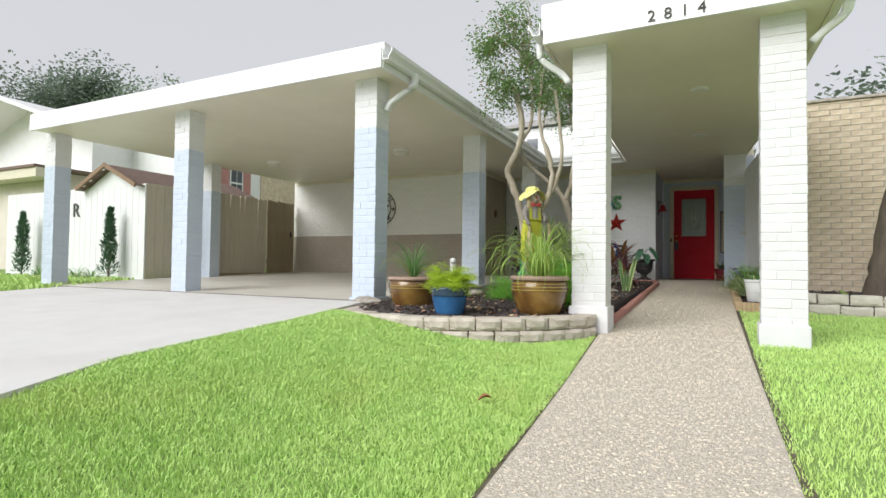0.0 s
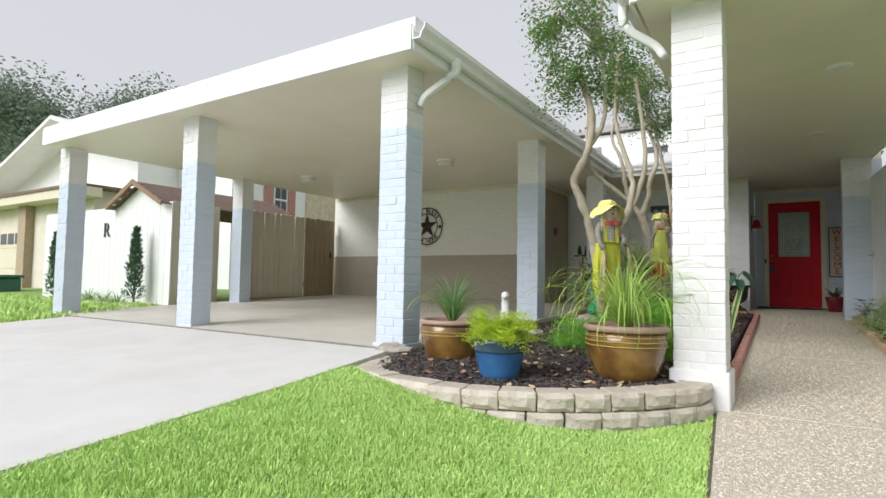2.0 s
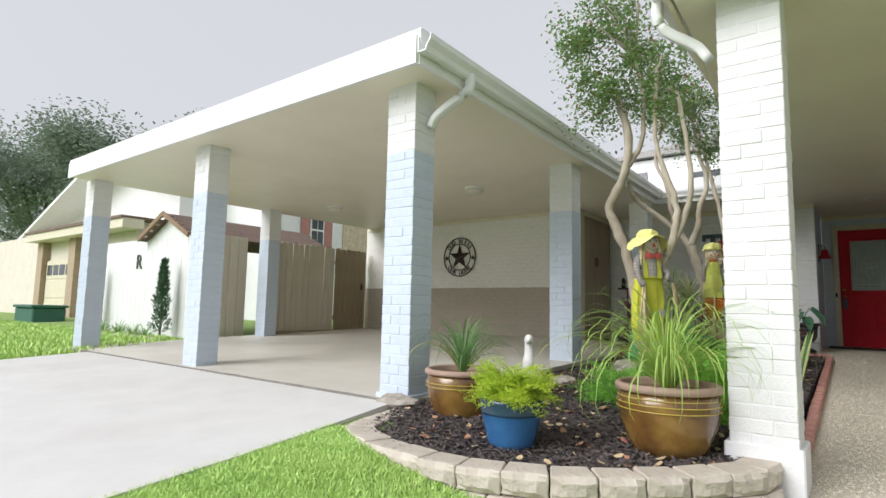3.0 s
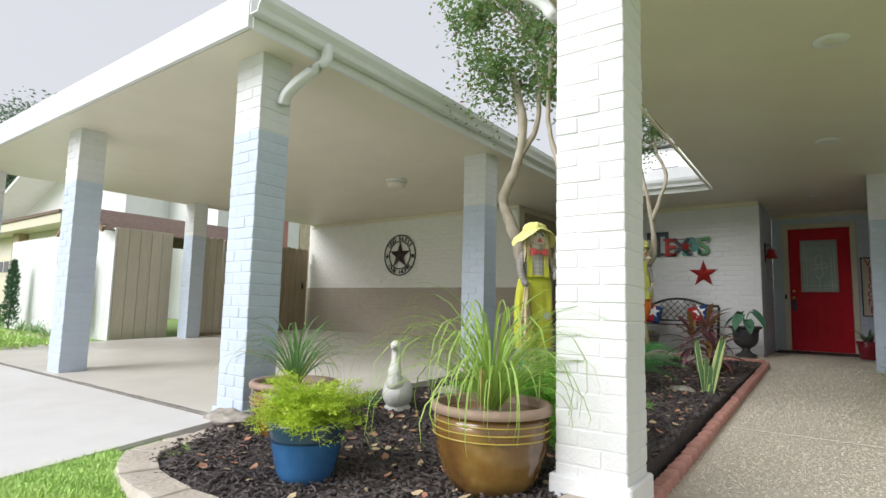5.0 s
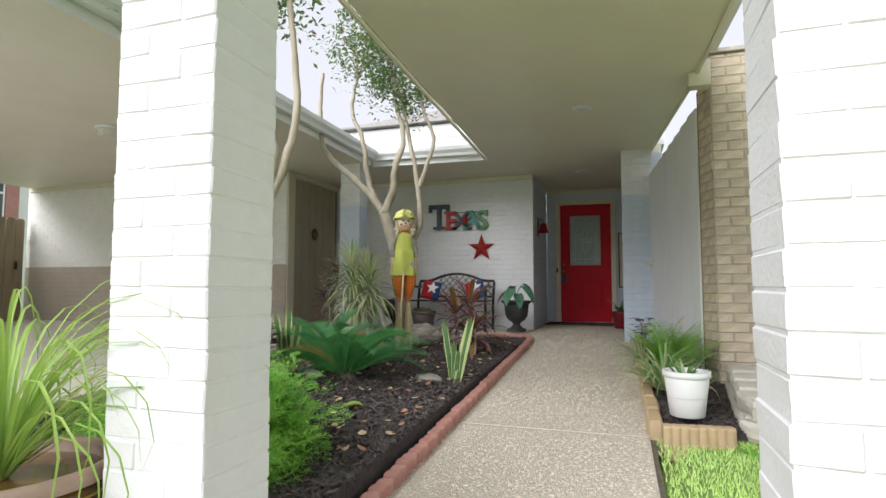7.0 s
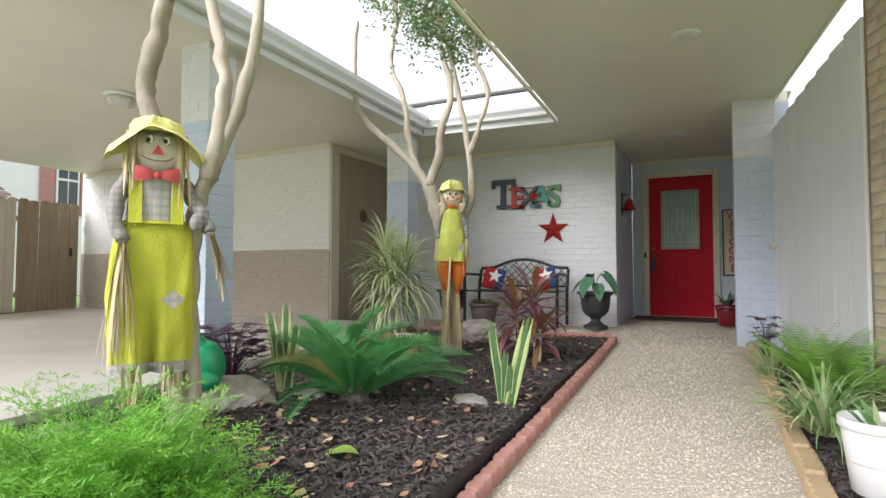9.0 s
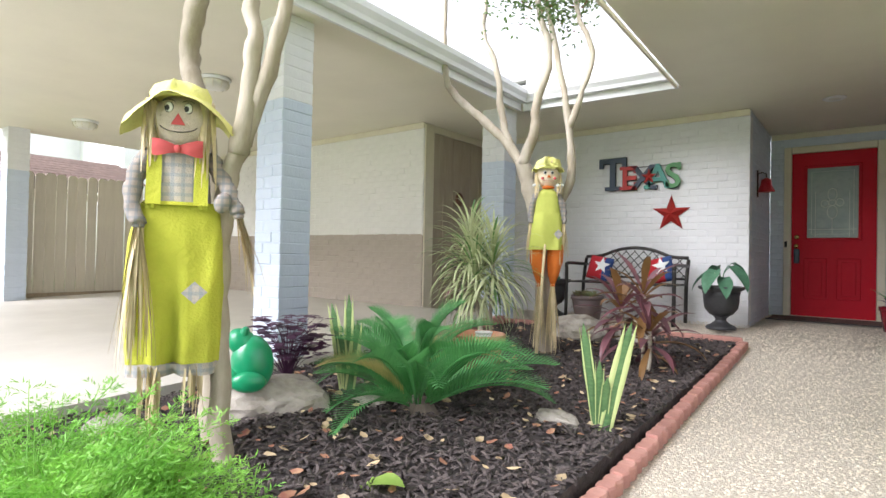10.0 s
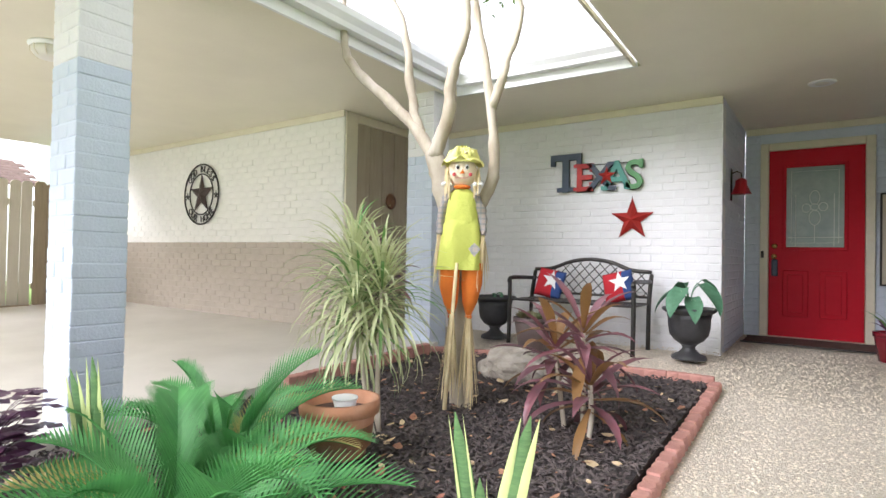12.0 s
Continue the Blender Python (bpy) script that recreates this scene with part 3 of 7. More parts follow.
board("trim", (-9.08, 4.25), (-2.50, 4.25), CEIL - 0.012, CEIL + 0.20, 0.03, TRIM_WHITE, "white front fascia board of the carport roof")
board("trim", (-2.69, 10.44), (-2.512, 4.25), CEIL - 0.012, CEIL + 0.16, -0.025, TRIM_WHITE, "white side fascia board of the carport roof")
board("trim", (-0.83, 4.40), (1.43, 4.40), CEIL - 0.012, CEIL + 0.30, 0.03, TRIM_WHITE, "white front fascia board of the porch roof")
board("trim", (-0.82, 4.40), (-1.06, 10.56), CEIL - 0.010, CEIL + 0.02, -0.02, PAINT_CREAM, "cream edge board of the porch ceiling")
board("trim", (-2.66, 10.50), (-1.05, 10.56), CEIL - 0.012, CEIL + 0.17, 0.025, TRIM_WHITE, "white fascia board above the bench porch")
board("trim", (1.197, 8.5), (1.402, 4.43), CEIL - 0.012, CEIL + 0.12, -0.022, PAINT_CREAM, "cream edge board of the porch ceiling over the lawn")
board("trim", (0.967, 10.93), (1.197, 8.5), CEIL - 0.012, CEIL + 0.12, -0.022, PAINT_CREAM, "cream edge board of the porch ceiling over the gate")
# cream trim strips at the top of the walls
for x0, x1, y0, y1 in ((-9.1, -3.92, 10.286, 10.306), (-3.88, -0.63, 11.726, 11.746), (-0.62, 0.945, 13.304, 13.326)):
    setting("trim", box(x0, x1, y0, y1, CEIL - 0.07, CEIL - 0.001, 0.003), TRIM_CREAM, "narrow cream moulding along the top of the wall", "moulding")


def gutter(p0, p1, z, label):
    """A K-style gutter outside an edge, open at the top, to the right of the way p0-p1."""
    d = (Vector(p1) - Vector(p0)).normalized()
    n = Vector((d.y, -d.x))
    prof = [(0.0, 0.0), (0.075, 0.0), (0.085, 0.035), (0.115, 0.075), (0.12, 0.115), (0.112, 0.115), (0.106, 0.08), (0.077, 0.04), (0.068, 0.008), (0.008, 0.008), (0.008, 0.115), (0.0, 0.115)]
    bm = bmesh.new()
    ends = []
    for p in (p0, p1):
        ends.append([bm.verts.new((p[0] + n.x * a, p[1] + n.y * a, z + h)) for a, h in prof])
    for i in range(len(prof)):
        j = (i + 1) % len(prof)
        bm.faces.new((ends[0][i], ends[0][j], ends[1][j], ends[1][i]))
    bm.faces.new(ends[0])
    bm.faces.new(ends[1][::-1])
    bmesh.ops.recalc_face_normals(bm, faces=bm.faces[:])
    t = thing("gutter", label, "gutter")
    part("trough", bm, TRIM_WHITE, t)
    return t


gut = gutter((-2.485, 4.22), (-2.663, 10.43), CEIL + 0.06, "white metal gutter along the carport roof edge")
gut2 = gutter((-2.62, 10.475), (-1.10, 10.53), CEIL + 0.06, "white metal gutter above the bench porch")


def downspout(points, parent, w=0.035, d=0.028):
    bm = bmesh.new()
    pts = smooth_path(points, 4)
    rings = []
    for i, p in enumerate(pts):
        dr = (pts[min(i + 1, len(pts) - 1)] - pts[max(i - 1, 0)]).normalized()
        s = Vector((-dr.y, dr.x, 0))
        s = s.normalized() if s.length > 0.1 else Vector((1, 0, 0))
        s = Vector((1, 0, 0)) if abs(dr.y) > abs(dr.x) else Vector((0, 1, 0))
        u = dr.cross(s).normalized()
        rings.append([bm.verts.new(p + s * a * w + u * b * d) for a, b in ((-1, -0.8), (-0.8, -1), (0.8, -1), (1, -0.8), (1, 0.8), (0.8, 1), (-0.8, 1), (-1, 0.8))])
    for a, c in zip(rings, rings[1:]):
        for k in range(8):
            bm.faces.new((a[k], a[(k + 1) % 8], c[(k + 1) % 8], c[k]))
    bm.faces.new(rings[0])
    bm.faces.new(rings[-1][::-1])
    bmesh.ops.recalc_face_normals(bm, faces=bm.faces[:])
    return part("downspout", bm, TRIM_WHITE, parent, smooth=True)


downspout([(-2.43, 4.80, 2.52), (-2.43, 4.80, 2.42), (-2.45, 4.74, 2.34), (-2.55, 4.68, 2.25), (-2.66, 4.66, 2.17), (-2.70, 4.66, 2.1)], gut)
gut3 = gutter((1.45, 4.37), (1.265, 8.0), CEIL + 0.09, "white metal gutter along the porch roof edge")
downspout([(1.50, 4.62, 2.55), (1.50, 4.62, 2.44), (1.47, 4.66, 2.36), (1.36, 4.70, 2.28), (1.27, 4.72, 2.2)], gut3)
gut4 = gutter((-0.87, 6.2), (-0.87, 4.40), CEIL + 0.09, "short white metal gutter on the porch roof corner")
downspout([(-0.93, 4.62, 2.55), (-0.93, 4.62, 2.42), (-0.88, 4.66, 2.34), (-0.74, 4.72, 2.24), (-0.68, 4.73, 2.15)], gut4)


# ---------------------------------------------------------------- plant builders
class Sheet:
    """Collects faces for one mesh."""
    def __init__(self):
        self.v, self.f, self.m = [], [], []

    def ribbon(self, base, az, el, length, width, droop, segs=6, slot=0, fold=0.25, full=0.35, tip=0.05, start=0.5, sway=0.0):
        """A leaf that starts at base in direction az, el (radians), bends down by droop over its length; widest at full."""
        p, i0 = Vector(base), len(self.v)
        for k in range(segs + 1):
            t = k / segs
            e = el - droop * t * t if droop >= 0 else el - droop * t
            a = az + sway * t
            w = width * (start + (1 - start) * min(1, t / full)) if t < full else width * (tip + (1 - tip) * (1 - ((t - full) / (1 - full)) ** 1.7))
            side = Vector((-math.sin(a), math.cos(a), 0))
            up = Vector((-math.cos(a) * math.sin(e), -math.sin(a) * math.sin(e), math.cos(e)))
            self.v += [tuple(p - side * w / 2 + up * w * fold), tuple(p), tuple(p + side * w / 2 + up * w * fold)]
            p = p + Vector((math.cos(a) * math.cos(e), math.sin(a) * math.cos(e), math.sin(e))) * (length / segs)
        for k in range(segs):
            j = i0 + 3 * k
            self.f += [(j, j + 1, j + 4, j + 3), (j + 1, j + 2, j + 5, j + 4)]
            self.m += [slot, slot]
        return p

    def leaf(self, p, az, el, l, w, slot=0, roll=0.0):
        """A small pointed leaf of two faces."""
        d = Vector((math.cos(az) * math.cos(el), math.sin(az) * math.cos(el), math.sin(el)))
        s = Vector((-math.sin(az), math.cos(az), 0))
        u = d.cross(s)
        s = s * math.cos(roll) + u * math.sin(roll)
        p, i = Vector(p), len(self.v)
        self.v += [tuple(p), tuple(p + d * l * 0.5 + s * w / 2), tuple(p + d * l), tuple(p + d * l * 0.5 - s * w / 2)]
        self.f.append((i, i + 1, i + 2, i + 3))
        self.m.append(slot)

    def stem(self, points, r0, r1, slot=0, steps=5):
        b = tube(points, [r0 + (r1 - r0) * k / (len(points) - 1) for k in range(len(points))], steps)
        self.take(b, slot)

    def take(self, b, slot=0):
        i = len(self.v)
        b.verts.index_update()
        self.v += [tuple(v.co) for v in b.verts]
        for f in b.faces:
            self.f.append(tuple(i + v.index for v in f.verts))
            self.m.append(slot)
        b.free()

    def mesh(self, name, mats, smooth=True):
        me = mesh_of(name, self.v, self.f, mats, smooth)
        if any(self.m):
            me.polygons.foreach_set("material_index", self.m)
        return me

    def part(self, name, mats, parent, label="", smooth=True, kind=""):
        ob = new(name, self.mesh(name, mats, smooth))
        if parent is not None:
            ob.parent = parent
        return tagged(ob, label, kind=kind)


def foliage(name, c1, c2, scale=9, rough=0.5, vary=0.2, thin=0.35):
    """A leaf material that lets part of the light through."""
    m = material(name, c1, c2, scale, rough, vary=vary)
    n, l = m.node_tree.nodes, m.node_tree.links
    b, out = n["Principled BSDF"], n["Material Output"]
    back, mix = n.new("ShaderNodeBsdfTranslucent"), n.new("ShaderNodeMixShader")
    l.new(b.inputs["Base Color"].links[0].from_socket, back.inputs["Color"])
    mix.inputs[0].default_value = thin
    l.new(b.outputs[0], mix.inputs[1])
    l.new(back.outputs[0], mix.inputs[2])
    l.new(mix.outputs[0], out.inputs["Surface"])
    return m


LEAF_TREE = foliage("myrtle_leaf", (0.27, 0.40, 0.15), (0.14, 0.24, 0.08), 5, vary=0.3)
LEAF_RUST = foliage("myrtle_seed", (0.36, 0.17, 0.08), (0.25, 0.16, 0.06), 5)
LEAF_LIME = foliage("lime_strap_leaf", (0.46, 0.62, 0.16), (0.30, 0.48, 0.09), 5)
LEAF_MID = foliage("green_strap_leaf", (0.22, 0.39, 0.14), (0.13, 0.28, 0.08), 5)
LEAF_FERN = foliage("foxtail_fern", (0.30, 0.58, 0.09), (0.16, 0.42, 0.05), 4, vary=0.3)
LEAF_SAGO = foliage("sago_leaf", (0.14, 0.42, 0.13), (0.07, 0.27, 0.08), 6, 0.4)
LEAF_YELLOW = foliage("yellowed_leaf", (0.55, 0.48, 0.18), (0.45, 0.38, 0.12), 6)
LEAF_PURPLE = foliage("purple_leaf", (0.17, 0.07, 0.14), (0.10, 0.04, 0.085), 5, 0.35, vary=0.3)
LEAF_CORDY = foliage("cordyline_leaf", (0.26, 0.10, 0.12), (0.15, 0.09, 0.10), 5, 0.3, vary=0.45)
LEAF_PALE = foliage("variegated_leaf", (0.70, 0.72, 0.46), (0.42, 0.50, 0.24), 6, vary=0.25)
LEAF_BLUE = foliage("cypress_leaf", (0.10, 0.20, 0.10), (0.06, 0.13, 0.07), 8)
# tree crown leaves: aerial haze is mixed into this paled green
LEAF_HAZED = foliage("hazed_leaf", (0.31, 0.39, 0.29), (0.19, 0.25, 0.18), 1, vary=0.4)
LEAF_SNAKE = material("snake_leaf_green", (0.14, 0.26, 0.10), (0.07, 0.16, 0.06), 22, 0.4, stretch=(1, 1, 5))
LEAF_EDGE = material("snake_leaf_yellow", (0.56, 0.64, 0.28), (0.44, 0.54, 0.22), 8, 0.4)
BARK = material("pale_smooth_bark", (0.50, 0.445, 0.355), (0.31, 0.26, 0.19), 9, 0.8, 0.8, 24, spots=(0.54, 0.50, 0.43), spot_scale=5, spot_amount=0.7, stretch=(1, 1, 0.35))
BARK_DARK = material("grey_bark", (0.16, 0.13, 0.10), (0.08, 0.065, 0.05), 10, 0.9, 0.9, 30, stretch=(1, 1, 0.3))


# ---------------------------------------------------------------- crape myrtle trees
def knotty(points, r0, r1, seed, steps=10):
    pts = smooth_path(points, 7)
    n = len(pts)
    rr = [(r0 + (r1 - r0) * k / (n - 1)) * (1 + 0.22 * noise.noise((k * 0.55, seed * 7.3, 0))) for k in range(n)]
    pts = [p + Vector((noise.noise((k * 0.4, seed, 1)), noise.noise((k * 0.4, seed, 5)), 0)) * 0.012 for k, p in enumerate(pts)]
    if r1 < 0.1:
        rr = [0.76 * r for r in rr]
    b = tube(pts, rr, steps)
    for v in b.verts:
        v.co += 0.10 * r0 * Vector((noise.noise(v.co * 14), noise.noise(v.co * 14 + Vector((9, 0, 0))), 0))
    return b, pts


def crape_myrtle(label, x, y, limbs, clumps, leaves, seed):
    t = thing("crape_myrtle", label, "tree", m=pose(0, 0, 0))
    rng = random.Random(seed)
    tips = []
    for n, (r0, r1, pts) in enumerate(limbs):
        b, path = knotty(pts, r0, r1, seed + n)
        if n < 2:
            part("trunk", b, BARK, t, smooth=True)
        else:
            part("limb", b, BARK, t, smooth=True)
        tips.append(path[-1])
    sh = Sheet()
    for cx, cy, cz, rx, rz, share in clumps:
        for _ in range(14):
            a = rng.uniform(0, 6.28)
            end = Vector((cx + rx * 0.8 * math.cos(a) * rng.random(), cy + rx * 0.8 * math.sin(a) * rng.random(), cz + rz * rng.uniform(-0.3, 0.95)))
            st = min(tips, key=lambda q: (q - end).length)
            mid = (st + end) / 2 + Vector((rng.uniform(-0.06, 0.06), rng.uniform(-0.06, 0.06), 0.05))
            sh.stem(smooth_path([st, mid, end], 3), 0.010, 0.003, 0, 4)
    sh.part("twig_cluster", [BARK], t, kind="stuff")
    sh = Sheet()
    for cx, cy, cz, rx, rz, share in clumps:
        subs = []
        for _ in range(26):
            while True:
                q = Vector((rng.uniform(-1, 1), rng.uniform(-1, 1), rng.uniform(-1, 1)))
                if 0.25 < q.length < 1.0:
                    break
            subs.append((Vector((cx + q.x * rx, cy + q.y * rx, cz + q.z * rz)), rng.uniform(0.07, 0.24)))
        for _ in range(int(0.8 * leaves * share)):
            c, r = subs[rng.randrange(len(subs))]
            q = Vector((rng.gauss(0, 0.5), rng.gauss(0, 0.5), rng.gauss(0, 0.6))) * r
            slot = 1 if rng.random() < 0.05 else 0
            sh.leaf(c + q, rng.uniform(0, 6.28), rng.uniform(-0.9, 0.7), rng.uniform(0.035, 0.06), rng.uniform(0.018, 0.028), slot, rng.uniform(-0.8, 0.8))
    sh.part("crown", [LEAF_TREE, LEAF_RUST], t, "airy green crown with a few rusty seed heads")
    return t


crape_myrtle("multi-trunked crape myrtle with pale bark behind the tall scarecrow", -1.45, 6.2, [
    (0.050, 0.042, [(-1.37, 6.19, 0.02), (-1.405, 6.19, 0.40), (-1.42, 6.19, 0.75), (-1.41, 6.20, 1.0), (-1.33, 6.21, 1.22)]),
    (0.066, 0.045, [(-1.52, 6.24, 0.02), (-1.58, 6.27, 0.4), (-1.66, 6.30, 0.9), (-1.74, 6.30, 1.25), (-1.84, 6.3, 1.50), (-1.88, 6.3, 1.64), (-1.79, 6.28, 1.80), (-1.70, 6.26, 2.0), (-1.68, 6.25, 2.3), (-1.78, 6.25, 2.7)]),
    (0.043, 0.020, [(-1.35, 6.21, 1.15), (-1.27, 6.20, 1.40), (-1.27, 6.20, 1.62), (-1.34, 6.20, 1.85), (-1.42, 6.20, 2.2), (-1.40, 6.2, 2.8)]),
    (0.040, 0.020, [(-1.34, 6.22, 1.18), (-1.22, 6.24, 1.45), (-1.16, 6.26, 1.70), (-1.17, 6.28, 2.0), (-1.25, 6.28, 2.6)]),
    (0.035, 0.018, [(-1.70, 6.27, 1.98), (-1.58, 6.3, 2.2), (-1.55, 6.3, 2.6), (-1.62, 6.3, 3.0)]),
], [(-1.85, 6.2, 3.0, 0.52, 0.62, 0.60), (-1.42, 6.3, 2.78, 0.32, 0.42, 0.27), (-1.75, 6.2, 3.5, 0.32, 0.27, 0.13)], 11000, 3)
crape_myrtle("multi-trunked crape myrtle with pale bark behind the small scarecrow", -1.62, 8.98, [
    (0.095, 0.080, [(-1.60, 9.02, 0.03), (-1.62, 9.02, 0.45), (-1.66, 9.02, 0.95), (-1.76, 9.02, 1.35), (-1.84, 9.02, 1.58)]),
    (0.055, 0.026, [(-1.82, 9.02, 1.52), (-1.98, 9.02, 1.74), (-2.22, 9.0, 1.97), (-2.50, 8.98, 2.22), (-2.60, 8.98, 2.45), (-2.62, 8.98, 2.85), (-2.6, 8.98, 3.2)]),
    (0.045, 0.022, [(-1.95, 9.02, 1.70), (-2.06, 9.06, 2.0), (-2.12, 9.06, 2.4), (-2.26, 9.06, 2.75), (-2.2, 9.06, 3.1)]),
    (0.060, 0.026, [(-1.82, 9.0, 1.55), (-1.72, 9.0, 1.80), (-1.70, 9.0, 2.05), (-1.60, 9.0, 2.35), (-1.70, 9.0, 2.8), (-1.75, 9.0, 3.2)]),
    (0.055, 0.024, [(-1.66, 9.02, 1.05), (-1.46, 9.02, 1.30), (-1.41, 9.02, 1.5), (-1.45, 9.02, 1.9), (-1.55, 9.02, 2.4), (-1.7, 9.0, 3.1)]),
    (0.034, 0.017, [(-1.43, 9.02, 1.80), (-1.33, 9.04, 2.1), (-1.27, 9.04, 2.35), (-1.38, 9.0, 2.7), (-1.35, 9.0, 3.0)]),
], [(-1.70, 9.0, 3.25, 0.55, 0.50, 0.5), (-1.50, 9.0, 2.95, 0.33, 0.30, 0.25), (-2.1, 9.0, 3.5, 0.45, 0.35, 0.25)], 10000, 17)


# ---------------------------------------------------------------- glazed pots and their plants
GLAZE_AMBER = material("amber_glaze", (0.22, 0.115, 0.028), (0.085, 0.042, 0.016), 6, 0.18, 0.25, 14, spots=(0.36, 0.23, 0.06), spot_scale=5, spot_amount=0.6, coat=0.5)
GLAZE_RIM = material("bare_pot_rim", (0.40, 0.28, 0.22), (0.31, 0.21, 0.16), 9, 0.6, 0.3, 40)
GLAZE_BLUE = material("blue_glaze", (0.05, 0.17, 0.36), (0.03, 0.11, 0.27), 5, 0.15, 0.1, 30, coat=0.5)
GLAZE_NAVY = material("navy_glaze_rim", (0.025, 0.06, 0.11), (0.02, 0.05, 0.09), 5, 0.2, coat=0.4)
POT_SOIL = material("pot_soil", (0.10, 0.06, 0.045), (0.06, 0.035, 0.028), 25, 0.95, 0.8, 50)


def round_pot(name, label, x, y, z, prof, rim_prof, rim_z, mat, rim_mat, soil_r, soil_z, rings=()):
    t = thing(name, label, "plant pot", m=pose(x, y, z))
    part("body", lathe(prof, 40), mat, t, smooth=True)
    part("rim", lathe(rim_prof, 40), rim_mat, t, smooth=True)
    for r, zz in rings:
        b = bmesh.new()
        pts = [(r * math.cos(a * math.pi / 24), r * math.sin(a * math.pi / 24), zz) for a in range(49)]
        part("glaze_ring", tube(pts, 0.004, 6, b), material("yellow_glaze", (0.45, 0.33, 0.07), None, 8, 0.2) if "yellow_glaze" not in bpy.data.materials else bpy.data.materials["yellow_glaze"], t, smooth=True)
    b = lathe([(soil_r, soil_z - 0.02), (soil_r, soil_z), (0.01, soil_z + 0.01)], 24)
    part("soil", b, POT_SOIL, t)
    return t


def rim_of(r_out, r_in, z0, z1, lip):
    return [(r_in, z0 - 0.14), (r_in + 0.004, z1 - 0.012), (r_in + 0.012, z1), (r_out - 0.012, z1), (r_out, z1 - 0.012), (r_out, z0 + 0.008), (r_out - lip, z0)]


round_pot("flower_pot", "large amber glazed ceramic pot with yellow rings on the mulch", -0.905, 4.56, -0.075,
          [(0.16, 0.0), (0.185, 0.005), (0.215, 0.07), (0.25, 0.17), (0.265, 0.26), (0.26, 0.315), (0.24, 0.335), (0.22, 0.335)], rim_of(0.275, 0.238, 0.33, 0.375, 0.03), 0.36, GLAZE_AMBER, GLAZE_RIM, 0.237, 0.20, ((0.266, 0.245), (0.266, 0.275), (0.262, 0.305)))
round_pot("flower_pot", "amber glazed ceramic pot with grassy plant beside carport column", -2.27, 4.54, -0.07,
          [(0.16, 0.0), (0.18, 0.005), (0.205, 0.06), (0.24, 0.16), (0.25, 0.24), (0.245, 0.285), (0.23, 0.30), (0.21, 0.30)], rim_of(0.262, 0.215, 0.295, 0.335, 0.025), 0.3, GLAZE_AMBER, GLAZE_RIM, 0.214, 0.26, ((0.252, 0.22), (0.252, 0.245)))
round_pot("flower_pot", "blue glazed ceramic pot with a lime asparagus fern", -1.62, 4.10, -0.09,
          [(0.10, 0.0), (0.118, 0.004), (0.135, 0.06), (0.155, 0.14), (0.168, 0.195), (0.17, 0.2)], [(0.14, 0.13), (0.155, 0.27), (0.165, 0.282), (0.178, 0.28), (0.180, 0.265), (0.170, 0.21), (0.173, 0.198)], 0.27, GLAZE_BLUE, GLAZE_NAVY, 0.152, 0.25)


def strap_plant(name, label, x, y, z, n, length, width, droop, el, mats, seed, slot1=0.0, spread=0.03, trunk=0.0, segs=7, fold=0.2):
    t = thing(name, label, "plant", m=pose(x, y, z))
    rng = random.Random(seed)
    if trunk:
        part("stem", knotty([(0, 0, -0.03), (0.01, 0, trunk * 0.5), (0, 0, trunk)], 0.035, 0.02, seed)[0], BARK, t, smooth=True)
    for k in range(n):
        az = rng.uniform(0, 6.283)
        e = rng.uniform(*el)
        l = length * rng.uniform(0.6, 1.1)
        sh = Sheet()
        sh.ribbon((spread * math.cos(az) * rng.random(), spread * math.sin(az) * rng.random(), trunk - 0.005), az, e, l, width * rng.uniform(0.7, 1.15), droop * rng.uniform(0.6, 1.15), segs, 1 if rng.random() < slot1 else 0, fold, 0.25, 0.05, 0.7, rng.uniform(-0.3, 0.3))
        sh.part("leaf", mats, t)
    return t


strap_plant("ponytail_palm", "lime green grassy ponytail palm in the amber pot", -0.905, 4.56, 0.13, 150, 0.95, 0.0115, 4.1, (0.55, 1.52), [LEAF_LIME, LEAF_YELLOW], 21, 0.06, 0.03, 0.14, segs=9)
strap_plant("ponytail_palm", "green grassy ponytail palm in the pot beside the column", -2.27, 4.54, 0.195, 80, 0.62, 0.012, 3.0, (0.8, 1.5), [LEAF_MID, LEAF_YELLOW], 22, 0.05, 0.03, 0.05, segs=9)


